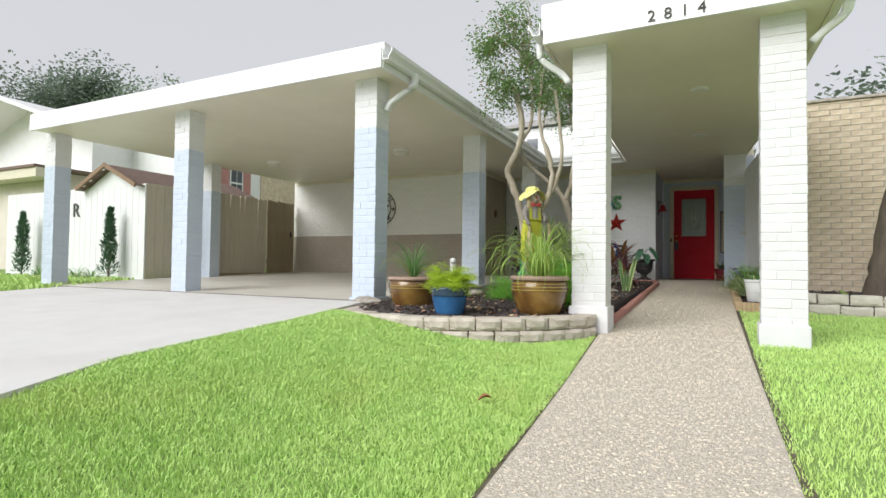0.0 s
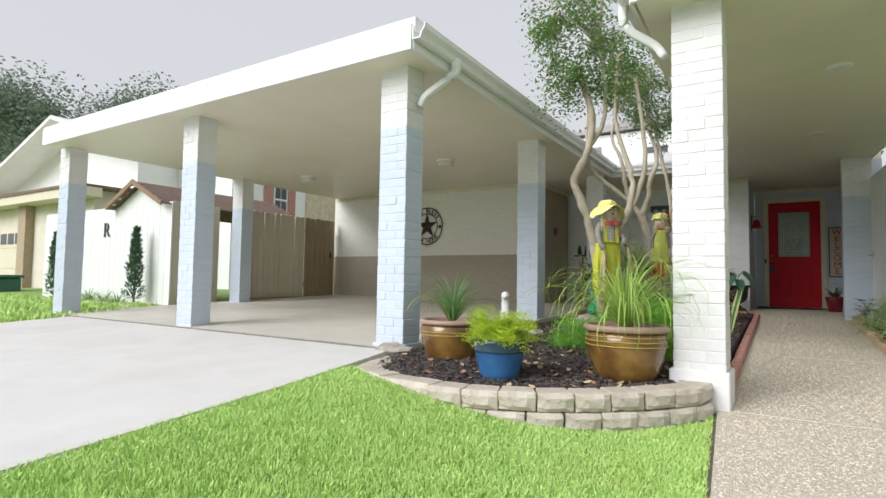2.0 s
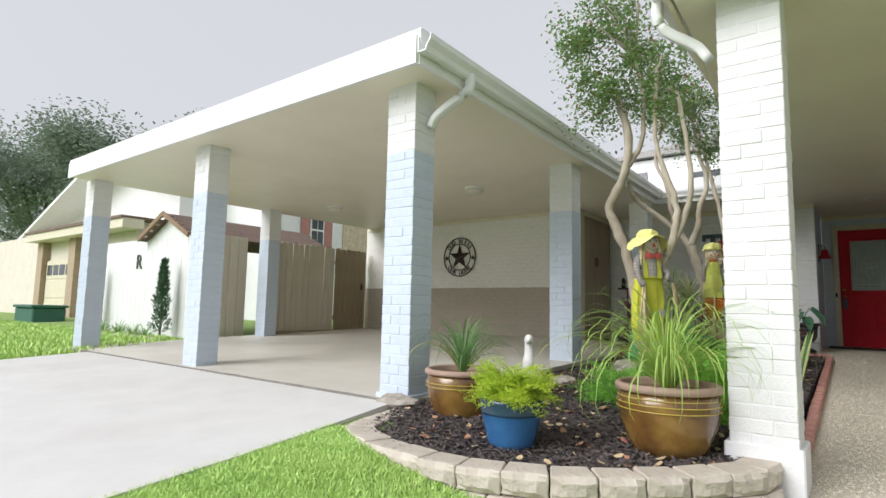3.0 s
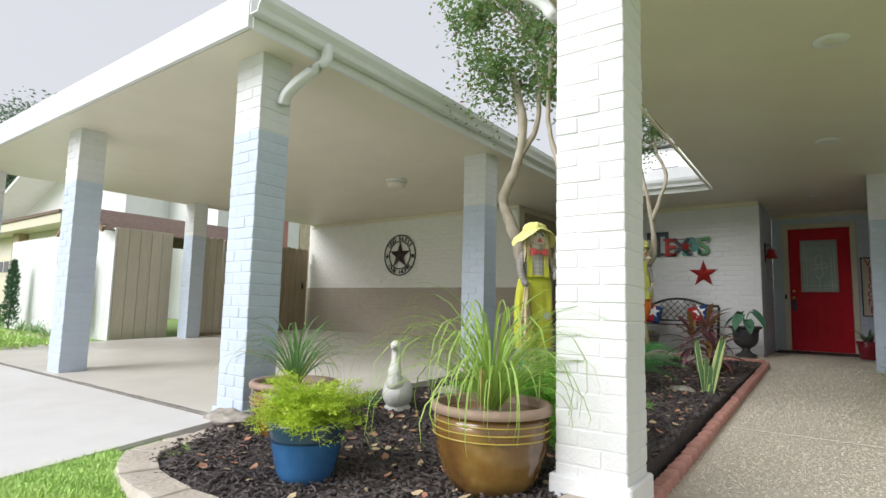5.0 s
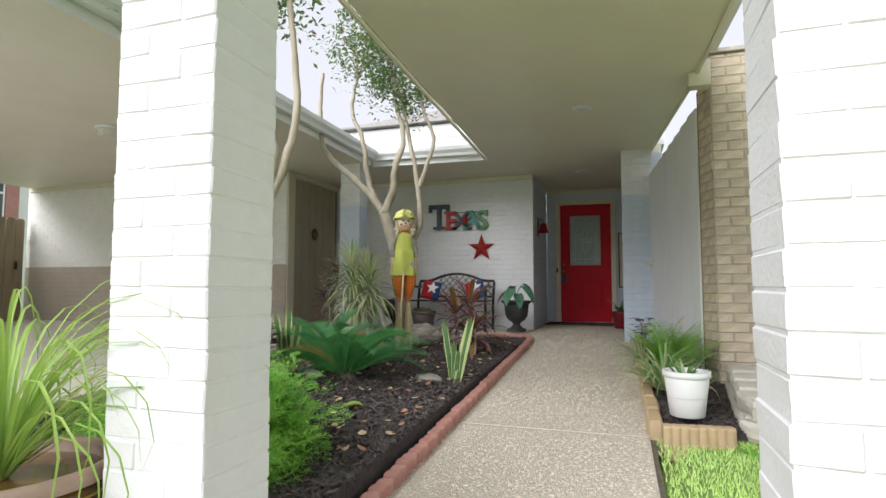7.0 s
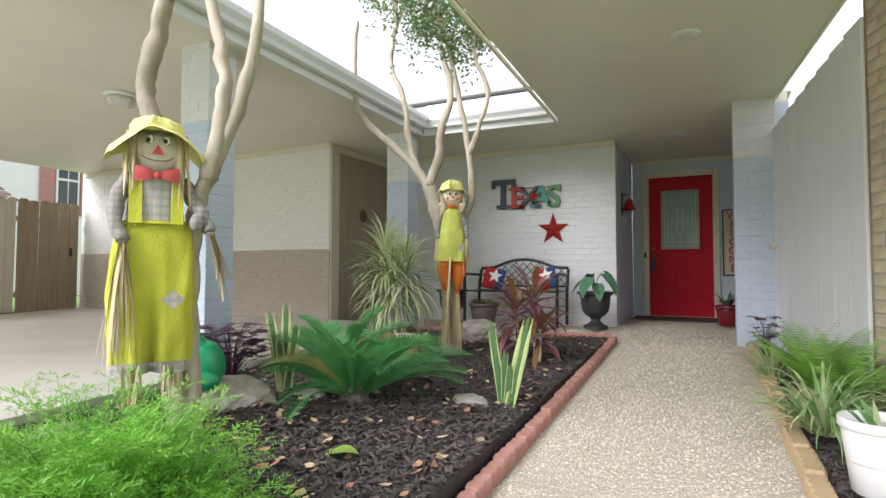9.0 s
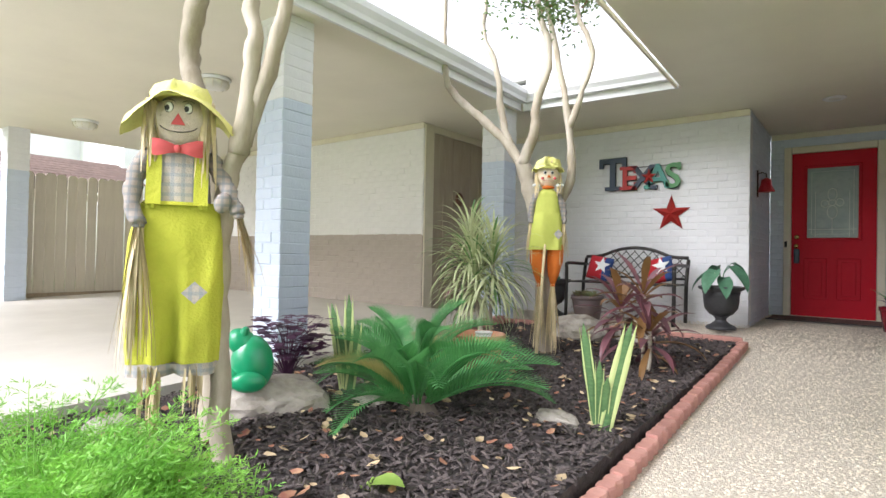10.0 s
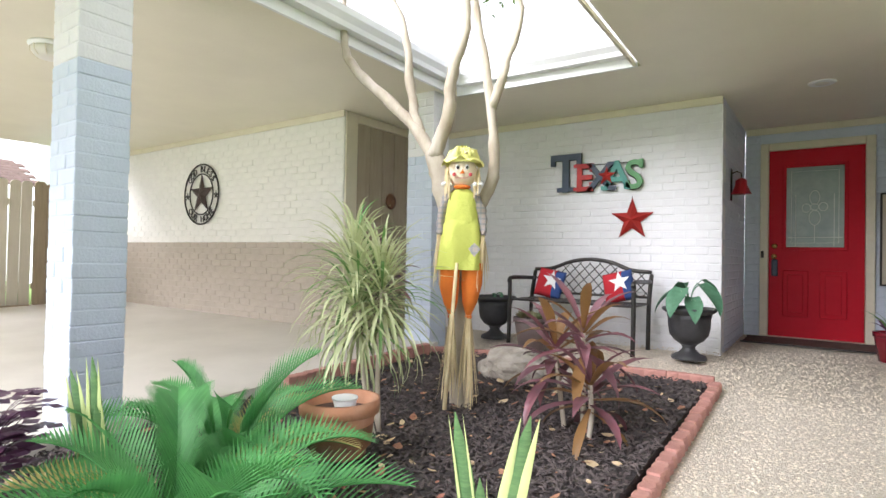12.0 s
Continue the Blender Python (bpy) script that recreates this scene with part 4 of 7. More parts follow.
def fern_bush(name, label, x, y, z, n, length, sprays, needles, mat, seed, el=(0.35, 1.4), size=0.014, category="fern"):
    """Arching stems with flat side sprays of fine needles, a few stems to each plume."""
    t = thing(name, label, category, m=pose(x, y, z))
    rng = random.Random(seed)
    plumes = 12
    for group in range(plumes):
        sh = Sheet()
        for k in range(n // plumes):
            az, e, l = (group + rng.uniform(-0.5, 0.5)) * 2.399, rng.uniform(*el), length * rng.uniform(0.6, 1.1)
            p, dr = Vector((rng.uniform(-0.05, 0.05), rng.uniform(-0.05, 0.05), 0)), rng.uniform(0.8, 1.9)
            seg, pts = 12, []
            for i in range(seg + 1):
                pts.append(p.copy())
                ee = e - dr * (i / seg) ** 1.6
                p = p + Vector((math.cos(az) * math.cos(ee), math.sin(az) * math.cos(ee), math.sin(ee))) * (l / seg)
            sh.stem(pts[::3], 0.0022, 0.001, 0, 3)
            for j in range(sprays):
                s = (0.22 + 0.78 * j / sprays) * seg
                i = min(int(s), seg - 1)
                q = pts[i].lerp(pts[i + 1], s - i)
                a = az + (1 if j % 2 else -1) * rng.uniform(0.7, 1.25)
                ll, up = l * 0.24 * (1.15 - s / seg) + 0.025, rng.uniform(-0.15, 0.55)
                d = Vector((math.cos(a) * math.cos(up), math.sin(a) * math.cos(up), math.sin(up)))
                for m in range(needles):
                    f = (m + rng.random()) / needles
                    sh.leaf(q + d * ll * f, a + rng.choice((-1, 1)) * rng.uniform(0.4, 1.2), up + rng.uniform(-0.5, 0.7), size * rng.uniform(0.8, 1.5), size * 0.20, 0, rng.uniform(-1, 1))
        sh.part("plume", [mat], t)
    return t


LEAF_BRIGHT = foliage("lime_fern_leaf", (0.56, 0.70, 0.07), (0.42, 0.58, 0.05), 4, vary=0.25)
fern_bush("asparagus_fern", "bright lime asparagus fern spilling over the blue pot", -1.62, 4.10, 0.16, 180, 0.30, 14, 9, LEAF_BRIGHT, 31, size=0.021)
fern_bush("foxtail_fern", "large feathery green asparagus fern on the mulch", -1.02, 5.56, 0.03, 540, 0.50, 26, 14, LEAF_FERN, 32, (0.05, 1.5), size=0.016)
fern_bush("foxtail_fern", "feathery green asparagus fern behind the goose", -1.55, 5.55, 0.0, 144, 0.38, 16, 10, LEAF_FERN, 33, size=0.018)
strap_plant("lily_clump", "clump of slender green lily leaves behind the pots", -1.28, 5.2, -0.04, 70, 0.42, 0.016, 1.7, (0.6, 1.5), [LEAF_MID], 34, 0, 0.08)
strap_plant("lily_clump", "low clump of slender green leaves beside the slab", -2.45, 5.35, -0.03, 40, 0.22, 0.012, 1.7, (0.6, 1.5), [LEAF_MID], 35, 0, 0.08)


# ---------------------------------------------------------------- goose, frog, rocks
PLASTER = material("white_painted_concrete", (0.82, 0.81, 0.78), (0.77, 0.76, 0.73), 12, 0.7, 0.3, 60)
PLASTIC_GREEN = material("green_plastic", (0.01, 0.30, 0.13), (0.01, 0.26, 0.11), 6, 0.3, coat=0.2)


def blob(bm, c, r, sx=1, sy=1, sz=1, rot=(0, 0, 0), sub=3):
    b = bmesh.new()
    bmesh.ops.create_icosphere(b, subdivisions=sub, radius=r)
    bmesh.ops.transform(b, verts=b.verts, matrix=Matrix.Translation(c) @ Euler(rot).to_matrix().to_4x4() @ Matrix.Diagonal((sx, sy, sz, 1)))
    return merge(bm, b)


bm = bmesh.new()
blob(bm, (0, 0, 0.10), 0.085, 1, 1.35, 1.1)
blob(bm, (0, 0.09, 0.10), 0.05, 0.8, 1.5, 0.8, (0.4, 0, 0))
tube(smooth_path([(0, -0.06, 0.14), (0, -0.075, 0.22), (0, -0.055, 0.30), (0, -0.06, 0.35)], 4), [0.05] * 3 + [0.038] * 3 + [0.028] * 4 + [0.026] * 3, 12, bm)
blob(bm, (0, -0.07, 0.365), 0.032, 0.9, 1.3, 1)
blob(bm, (0, -0.12, 0.358), 0.014, 0.9, 2.0, 0.6)
lathe([(0.075, -0.005), (0.075, 0.02), (0.06, 0.04)], 16, bm)
tagged(part("goose_statue", bm, PLASTER, m=pose(-2.25, 5.46, -0.03, 0, 0, 25) @ Matrix.Scale(1.28, 4), smooth=True), "white concrete goose garden statue on the mulch", "statue")
bm = bmesh.new()
blob(bm, (0, 0.01, 0.13), 0.125, 0.95, 1.05, 1.15, (0.3, 0, 0))
blob(bm, (0, -0.10, 0.06), 0.075, 1.5, 1.0, 0.75)
blob(bm, (0.11, 0.0, 0.05), 0.07, 0.7, 1.5, 0.75)
blob(bm, (-0.11, 0.0, 0.05), 0.07, 0.7, 1.5, 0.75)
blob(bm, (0, -0.045, 0.225), 0.085, 0.9, 1.25, 0.85, (-0.5, 0, 0))
blob(bm, (0.035, -0.04, 0.285), 0.026)
blob(bm, (-0.035, -0.04, 0.285), 0.026)
tagged(part("frog_statue", bm, PLASTIC_GREEN, m=pose(-1.69, 6.50, 0.235, 0, 0, -40) @ Matrix.Diagonal((0.58, 0.66, 0.84, 1)), smooth=True), "glossy green plastic sitting frog on a pale rock", "statue")


def rock(x, y, z, sx, sy, sz, seed, label, rot=0):
    b = bmesh.new()
    bmesh.ops.create_icosphere(b, subdivisions=4, radius=1)
    for v in b.verts:
        d = 1 + 0.28 * noise.noise(v.co * 1.3 + Vector((seed, 0, 0))) + 0.12 * noise.noise(v.co * 3.5 + Vector((seed, 4, 0))) + 0.04 * noise.noise(v.co * 9)
        v.co = Vector((v.co.x * sx * d, v.co.y * sy * d, v.co.z * sz * d))
    return tagged(part("rock", b, STONE, m=pose(x, y, z, 0, 0, rot)), label, "rock")


rock(-1.71, 6.62, 0.15, 0.26, 0.16, 0.115, 3, "pale limestone rock under the green frog", 52)
rock(-1.66, 9.78, 0.17, 0.27, 0.19, 0.13, 8, "pale grey boulder at the back of the bed", -8)
rock(-1.22, 9.9, 0.13, 0.17, 0.13, 0.09, 12, "small pale boulder beside the cordyline")
rock(-0.80, 7.55, 0.05, 0.11, 0.07, 0.04, 15, "flat tan stone lying in the mulch")
rock(-1.45, 6.98, 0.12, 0.09, 0.07, 0.05, 16, "small tan stone under the sago palm")
rock(-2.3, 6.2, 0.02, 0.12, 0.09, 0.05, 18, "small pale stone beside the slab")
rock(-2.78, 4.42, -0.02, 0.16, 0.10, 0.06, 19, "rough pale stone at the foot of the column", 20)


# ---------------------------------------------------------------- sago palm, snake plants, cordyline, dracaena
def sago(label, x, y, z, fronds, length, seed, mats):
    t = thing("sago_palm", label, "palm", m=pose(x, y, z))
    rng = random.Random(seed)
    b = lathe([(0.09, -0.02), (0.10, 0.03), (0.07, 0.09), (0.02, 0.12)], 14, wobble=0.25, seed=seed)
    part("trunk", b, BARK_DARK, t)
    for k in range(fronds):
        sh = Sheet()
        az = k * 2.399 + rng.uniform(-0.2, 0.2)
        e0 = rng.uniform(0.30, 1.25)
        l = length * rng.uniform(0.75, 1.1)
        dr = rng.uniform(0.7, 1.35)
        slot = 1 if rng.random() < 0.07 else 0
        seg = 36
        p = Vector((0.04 * math.cos(az), 0.04 * math.sin(az), 0.07))
        pts = []
        for i in range(seg + 1):
            ee = e0 - dr * (i / seg) ** 1.7
            pts.append((p.copy(), ee))
            p = p + Vector((math.cos(az) * math.cos(ee), math.sin(az) * math.cos(ee), math.sin(ee))) * (l / seg)
        sh.stem([q for q, _ in pts[::3]] + [pts[-1][0]], 0.006, 0.002, 0, 4)
        for i in range(3, seg + 1):
            q, ee = pts[i]
            tt = i / seg
            ll = 0.155 * l / 0.6 * math.sin(math.pi * (0.16 + 0.80 * tt)) ** 0.7
            for sgn in (-1, 1):
                sh.ribbon(q, az + sgn * (1.25 - 0.65 * tt), ee + 0.35, ll * rng.uniform(0.9, 1.05), 0.0092, 0.35, 2, slot, 0.15, 0.3, 0.1, 0.8)
        sh.part("frond", mats, t)
    return t


sago("broad dark green sago palm with arching feather fronds", -1.27, 7.1, 0.05, 26, 0.60, 5, [LEAF_SAGO, LEAF_YELLOW])
sago("smaller dark green sago palm beside the slab", -1.66, 7.50, 0.06, 20, 0.54, 9, [LEAF_SAGO, LEAF_YELLOW])


def snake_plant(label, x, y, z, leaves, seed):
    t = thing("snake_plant", label, "plant", m=pose(x, y, z))
    for shear, lean, l, w, edge in leaves:
        sh, az = Sheet(), -1.1
        sh.ribbon((0.02 * math.cos(az), 0.02 * math.sin(az), -0.01), az, math.pi / 2 - lean, l, w, 0.12, 10, 0, 0.22, 0.55, 0.04, 0.45)
        for s in (-1, 1):
            sh.ribbon((0.02 * math.cos(az) - s * 0.36 * w * math.sin(az), 0.02 * math.sin(az) + s * 0.36 * w * math.cos(az), -0.008), az, math.pi / 2 - lean, l * 0.985, w * edge, 0.12, 10, 1, 0.22, 0.55, 0.04, 0.45)
        sh.v = [(x + shear * z + 0.1 * shear, y + 0.02 * lean, z) for x, y, z in sh.v]
        sh.part("leaf", [LEAF_SNAKE, LEAF_EDGE], t)
    return t


snake_plant("variegated snake plant with yellow edged upright leaves by the walkway", -0.60, 7.60, 0.03, [(-0.16, 0.06, 0.50, 0.055, 0.14), (0.22, 0.0, 0.52, 0.066, 0.42), (-0.03, 0.1, 0.34, 0.050, 0.10), (0.07, 0.15, 0.27, 0.055, 0.10)], 1)
snake_plant("variegated snake plant beside the sago palm", -1.74, 7.1, 0.12, [(-0.2, 0.05, 0.45, 0.06, 0.35), (0.2, 0.1, 0.38, 0.06, 0.35), (0.02, 0.0, 0.50, 0.055, 0.3), (-0.08, 0.12, 0.30, 0.055, 0.3)], 2)


def cane_plant(name, label, x, y, z, canes, mats, seed, n, length, width, droop, slot1, el=(-0.3, 1.45)):
    t = thing(name, label, "plant", m=pose(x, y, z))
    rng = random.Random(seed)
    for pts in canes:
        part("cane", tube(smooth_path(pts, 4), 0.013, 7), BARK, t, smooth=True)
        sh = Sheet()
        top = Vector(pts[-1])
        for k in range(n):
            az = k * 2.399 + rng.uniform(-0.3, 0.3)
            f = k / n
            sh.ribbon(top + Vector((0, 0, -0.13 + 0.16 * f)), az, el[0] + (el[1] - el[0]) * f, length * rng.uniform(0.75, 1.1), width * rng.uniform(0.8, 1.15), droop * rng.uniform(0.6, 1.2), 7, 1 if rng.random() < slot1 else 0, 0.18, 0.5, 0.03, 0.3)
            if n <= 30:
                sh.part("leaf", mats, t)
                sh = Sheet()
        if n > 30:
            sh.part("foliage", mats, t, kind="stuff")
    return t


LEAF_BRONZE = foliage("bronze_leaf", (0.34, 0.19, 0.07), (0.22, 0.12, 0.05), 5, 0.3)
cane_plant("cordyline", "dark red cordyline with glossy purple and bronze leaves", -0.87, 8.95, 0.07,
           [[(0.03, 0, -0.03), (0.03, 0.02, 0.2), (0.02, 0.03, 0.50)], [(-0.07, 0.03, -0.03), (-0.10, 0.04, 0.15), (-0.14, 0.05, 0.40)], [(0.08, -0.05, -0.03), (0.10, -0.06, 0.1), (0.10, -0.08, 0.27)]],
           [LEAF_CORDY, LEAF_BRONZE], 41, 24, 0.37, 0.058, 1.2, 0.30, (-0.5, 1.15))
cane_plant("dracaena", "shaggy variegated dracaena with cream striped leaves", -1.80, 8.36, 0.06,
           [[(0.16, -0.05, -0.03), (0.06, -0.02, 0.2), (-0.02, 0, 0.62)], [(0.12, 0.04, -0.03), (-0.02, 0.05, 0.3), (-0.10, 0.05, 0.82)], [(0.14, 0.0, -0.03), (0.08, 0.05, 0.3), (0.08, 0.07, 0.72)]],
           [LEAF_PALE, LEAF_MID], 43, 130, 0.42, 0.018, 1.6, 0.16, (-0.8, 1.5))
cane_plant("cordyline", "dark purple cordyline in a pot beside the porch", -2.75, 9.6, 0.1,
           [[(0.0, 0, -0.03), (0.02, 0.02, 0.3), (0.02, 0.03, 0.75)], [(-0.05, 0.03, -0.03), (-0.08, 0.04, 0.25), (-0.10, 0.05, 0.5)]],
           [LEAF_PURPLE, LEAF_CORDY], 44, 18, 0.34, 0.06, 1.1, 0.3)

TERRACOTTA = material("terracotta", (0.46, 0.22, 0.12), (0.36, 0.17, 0.09), 6, 0.8, 0.3, 50, spots=(0.55, 0.42, 0.32), spot_scale=4, spot_amount=0.5)
t = thing("terracotta_pot", "weathered terracotta pot lying open beside the sago palm", "plant pot", m=pose(-1.50, 7.93, 0.11))
part("body", lathe([(0.10, 0), (0.11, 0.004), (0.15, 0.17), (0.145, 0.18)], 28), TERRACOTTA, t, smooth=True)
part("rim", lathe([(0.135, 0.05), (0.15, 0.235), (0.168, 0.235), (0.165, 0.18), (0.15, 0.175)], 28), TERRACOTTA, t, smooth=True)
part("soil", lathe([(0.14, 0.16), (0.14, 0.18), (0.01, 0.185)], 20), POT_SOIL, t)
t = thing("small_cup", "small white plastic cup standing in the terracotta pot", "cup", m=pose(-1.44, 7.90, 0.29))
part("wall", lathe([(0.035, 0), (0.05, 0.07), (0.046, 0.07), (0.03, 0.01)], 18), TRIM_WHITE, t, smooth=True)
part("lip", lathe([(0.046, 0.066), (0.053, 0.066), (0.053, 0.074), (0.046, 0.074)], 18), TRIM_WHITE, t, smooth=True)


def oxalis(x, y, z, n, r, seed, label):
    t = thing("oxalis", label, "plant", m=pose(x, y, z))
    rng = random.Random(seed)
    st, lf = Sheet(), Sheet()
    for _ in range(n):
        a, q = rng.uniform(0, 6.283), r * math.sqrt(rng.random())
        top = Vector((q * math.cos(a), q * math.sin(a), rng.uniform(0.12, 0.30)))
        st.stem(smooth_path([(0, 0, 0), (top.x * 0.5, top.y * 0.5, top.z * 0.75), top], 3), 0.0018, 0.0012, 0, 3)
        a0 = rng.uniform(0, 6.28)
        for k in range(3):
            lf.leaf(top, a0 + k * 2.094, rng.uniform(-0.35, 0.15), rng.uniform(0.045, 0.06), 0.06, 0)
    st.part("stem_cluster", [LEAF_PURPLE], t)
    lf.part("foliage", [LEAF_PURPLE], t)


oxalis(-1.84, 6.80, 0.20, 90, 0.19, 51, "purple oxalis with triangular leaves beside the frog")


def leaf_shape(sh, base, az, el, l, w, stalk, slot=0):
    p = Vector(base)
    d = Vector((math.cos(az) * math.cos(el), math.sin(az) * math.cos(el), math.sin(el)))
    tip = p + d * stalk
    sh.stem(smooth_path([p, (p + tip) / 2 + Vector((0, 0, 0.02)), tip], 3), 0.004, 0.003, slot, 4)
    sh.ribbon(tip - d * 0.02, az, el * 0.2, l, w, 0.9, 6, slot, 0.12, 0.35, 0.04, 0.6)


sh = Sheet()
t = thing("seedling", "single broad lime leaf sprouting from the mulch", "plant", m=pose(-0.93, 6.45, 0.03))
leaf_shape(sh, (0, 0, 0), 0.4, 1.2, 0.115, 0.105, 0.05)
leaf_shape(sh, (0.01, 0, 0), 3.6, 1.0, 0.05, 0.045, 0.03)
sh.part("leaves", [LEAF_LIME], t)


# curled leaf on the lawn
sh = Sheet()
sh.ribbon((0, 0, 0.004), 0.5, 0.55, 0.075, 0.045, 1.5, 7, 0, 0.35, 0.45, 0.05, 0.3)
ob = new("dry_leaf", sh.mesh("dry_leaf", [material("brown_leaf", (0.34, 0.15, 0.06), (0.22, 0.09, 0.04), 18, 0.7)]))
ob.matrix_basis = pose(-0.49, 2.16, ground_z(-0.49, 2.16) + 0.010)
tagged(ob, "single curled brown leaf lying on the lawn", "leaf")

# ---------------------------------------------------------------- scarecrows: each one plain mesh
CLOTH_LIME = material("lime_cloth", (0.55, 0.56, 0.055), (0.48, 0.49, 0.045), 8, 0.85, 0.4, 70)
CLOTH_YELLOW = material("yellow_cloth", (0.86, 0.84, 0.32), (0.80, 0.78, 0.26), 8, 0.85, 0.4, 70)
CLOTH_ORANGE = material("orange_cloth", (0.72, 0.19, 0.02), (0.62, 0.15, 0.02), 8, 0.85, 0.3, 70)


def plaid(name, base, line, step):
    """Woven cloth with crossing bands."""
    m = material(name, base, tuple(0.9 * v for v in base), 30, 0.9, 0.3, 120)
    n, l = m.node_tree.nodes, m.node_tree.links
    bsdf, coord = n["Principled BSDF"], n["Texture Coordinate"]
    colour = bsdf.inputs["Base Color"].links[0].from_socket
    for axis in ("X", "Z"):
        wave, ramp, mix = n.new("ShaderNodeTexWave"), n.new("ShaderNodeValToRGB"), n.new("ShaderNodeMixRGB")
        wave.bands_direction, wave.inputs["Scale"].default_value, wave.inputs["Distortion"].default_value = axis, 0.314 / step, 0.4
        ramp.color_ramp.elements[0].position, ramp.color_ramp.elements[1].position = 0.62, 0.80
        ramp.color_ramp.elements[1].color = (0.55, 0.55, 0.55, 1)
        l.new(coord.outputs["Object"], wave.inputs["Vector"])
        l.new(wave.outputs["Fac"], ramp.inputs["Fac"])
        l.new(ramp.outputs["Color"], mix.inputs["Fac"])
        l.new(colour, mix.inputs["Color1"])
        mix.inputs["Color2"].default_value = (*line, 1)
        colour = mix.outputs["Color"]
    l.new(colour, bsdf.inputs["Base Color"])
    return m


CLOTH_PLAID = plaid("grey_plaid_cloth", (0.52, 0.46, 0.40), (0.27, 0.31, 0.34), 0.045)
CLOTH_PALE = material("pale_lime_cloth", (0.56, 0.60, 0.13), (0.50, 0.54, 0.11), 8, 0.85, 0.4, 50)
CLOTH_SLEEVE = plaid("dark_plaid_cloth", (0.36, 0.31, 0.27), (0.17, 0.19, 0.21), 0.035)
CLOTH_RED = material("coral_cloth", (0.62, 0.10, 0.10), (0.5, 0.08, 0.08), 8, 0.8)
BURLAP = material("burlap_head", (0.66, 0.57, 0.48), (0.57, 0.49, 0.41), 60, 0.95, 0.5, 160)
BURLAP_PALE = material("pale_cloth_head", (0.80, 0.68, 0.52), (0.74, 0.62, 0.46), 40, 0.95, 0.4, 160)
STRAW = material("straw", (0.70, 0.59, 0.37), (0.56, 0.45, 0.25), 10, 0.85, vary=0.25)
BLACK = material("black_paint", (0.015, 0.015, 0.015), (0.02, 0.02, 0.02), 8, 0.5)
DOLL_MATS = [CLOTH_LIME, CLOTH_YELLOW, CLOTH_ORANGE, CLOTH_PLAID, CLOTH_RED, BURLAP, STRAW, BLACK, TRIM_WHITE, BURLAP_PALE, CLOTH_SLEEVE, CLOTH_PALE]


def garment(sh, rings, slot, steps=44, fold=0.05, seed=0, crease=0.0, flat=0.85):
    """Flat hanging cloth from rings of (z, half width, half depth, centre x), with long folds and a crease down the front."""
    i0 = len(sh.v)
    for z, rx, ry, cx in rings:
        drop = (rings[0][0] - z) / max(0.01, rings[0][0] - rings[-1][0])
        for k in range(steps):
            a = 2 * math.pi * k / steps
            c, d = math.cos(a), math.sin(a)
            x, y = rx * math.copysign(abs(c) ** flat, c), ry * math.copysign(abs(d) ** flat, d)
            w = noise.noise((x * 16 + seed, d * 1.5, z * 2.2)) + 0.5 * noise.noise((x * 40, d * 2 + seed, z * 5))
            y += fold * (0.3 + 0.7 * drop) * w
            if crease and d < 0:
                y += crease * max(0.0, drop - 0.2) * math.exp(-(x / 0.03) ** 2)
            sh.v.append((cx + x * (1 + 0.06 * drop * noise.noise((d * 3, z * 6, seed))), y, z))
    for n in range(len(rings) - 1):
        for k in range(steps):
            a, b = i0 + n * steps + k, i0 + n * steps + (k + 1) % steps
            sh.f.append((a, b, b + steps, a + steps))
            sh.m.append(slot)


def between(rings, n):
    """More rings, evenly set between the given ones."""
    out = []
    for p, q in zip(rings, rings[1:]):
        out += [tuple(u + (v - u) * k / n for u, v in zip(p, q)) for k in range(n)]
    return out + [rings[-1]]


def strands(sh, base, n, length, wide, seed, spread=0.02, lean=0.0, out=0.12):
    """Flat straw strips that hang down from base."""
    rng = random.Random(seed)
    for _ in range(n):
        p = Vector(base) + Vector((rng.uniform(-spread, spread), rng.uniform(-spread, spread), rng.uniform(-0.01, 0.02)))
        az = math.pi * 1.5 + rng.uniform(-1.6, 1.6) if lean == 0 else (0 if lean > 0 else math.pi) + rng.uniform(-0.5, 0.5)
        sh.ribbon(p, az, -1.5 + rng.uniform(0, out) + abs(lean) * rng.random(), length * rng.uniform(0.6, 1.08), wide * rng.uniform(0.6, 1.2), 0.25 * rng.random() + abs(lean) * 0.6, 6, 6, 0.12, 0.3, 0.25, 0.8)


def brim(sh, z, rings, slot, side_droop, ruffle, seed, steps=56):
    """A floppy hat brim of rings (half width, half depth, rise)."""
    i0 = len(sh.v)
    for n, (rx, ry, rise) in enumerate(rings):
        f = n / (len(rings) - 1)
        for k in range(steps):
            a = 2 * math.pi * k / steps
            wave = ruffle * f * (math.sin(7 * a + seed) + 0.6 * math.sin(12 * a + 2 * seed))
            sh.v.append((rx * math.cos(a), ry * math.sin(a), z + rise + wave - side_droop * f * abs(math.cos(a)) ** 1.5))
    for n in range(len(rings) - 1):
        for k in range(steps):
            a, b = i0 + n * steps + k, i0 + n * steps + (k + 1) % steps
            sh.f.append((a, b, b + steps, a + steps))
            sh.m.append(slot)


def lump(sh, c, r, sx, sy, sz, slot, rot=(0, 0, 0), sub=2):
    b = bmesh.new()
    blob(b, c, r, sx, sy, sz, rot, sub)
    sh.take(b, slot)


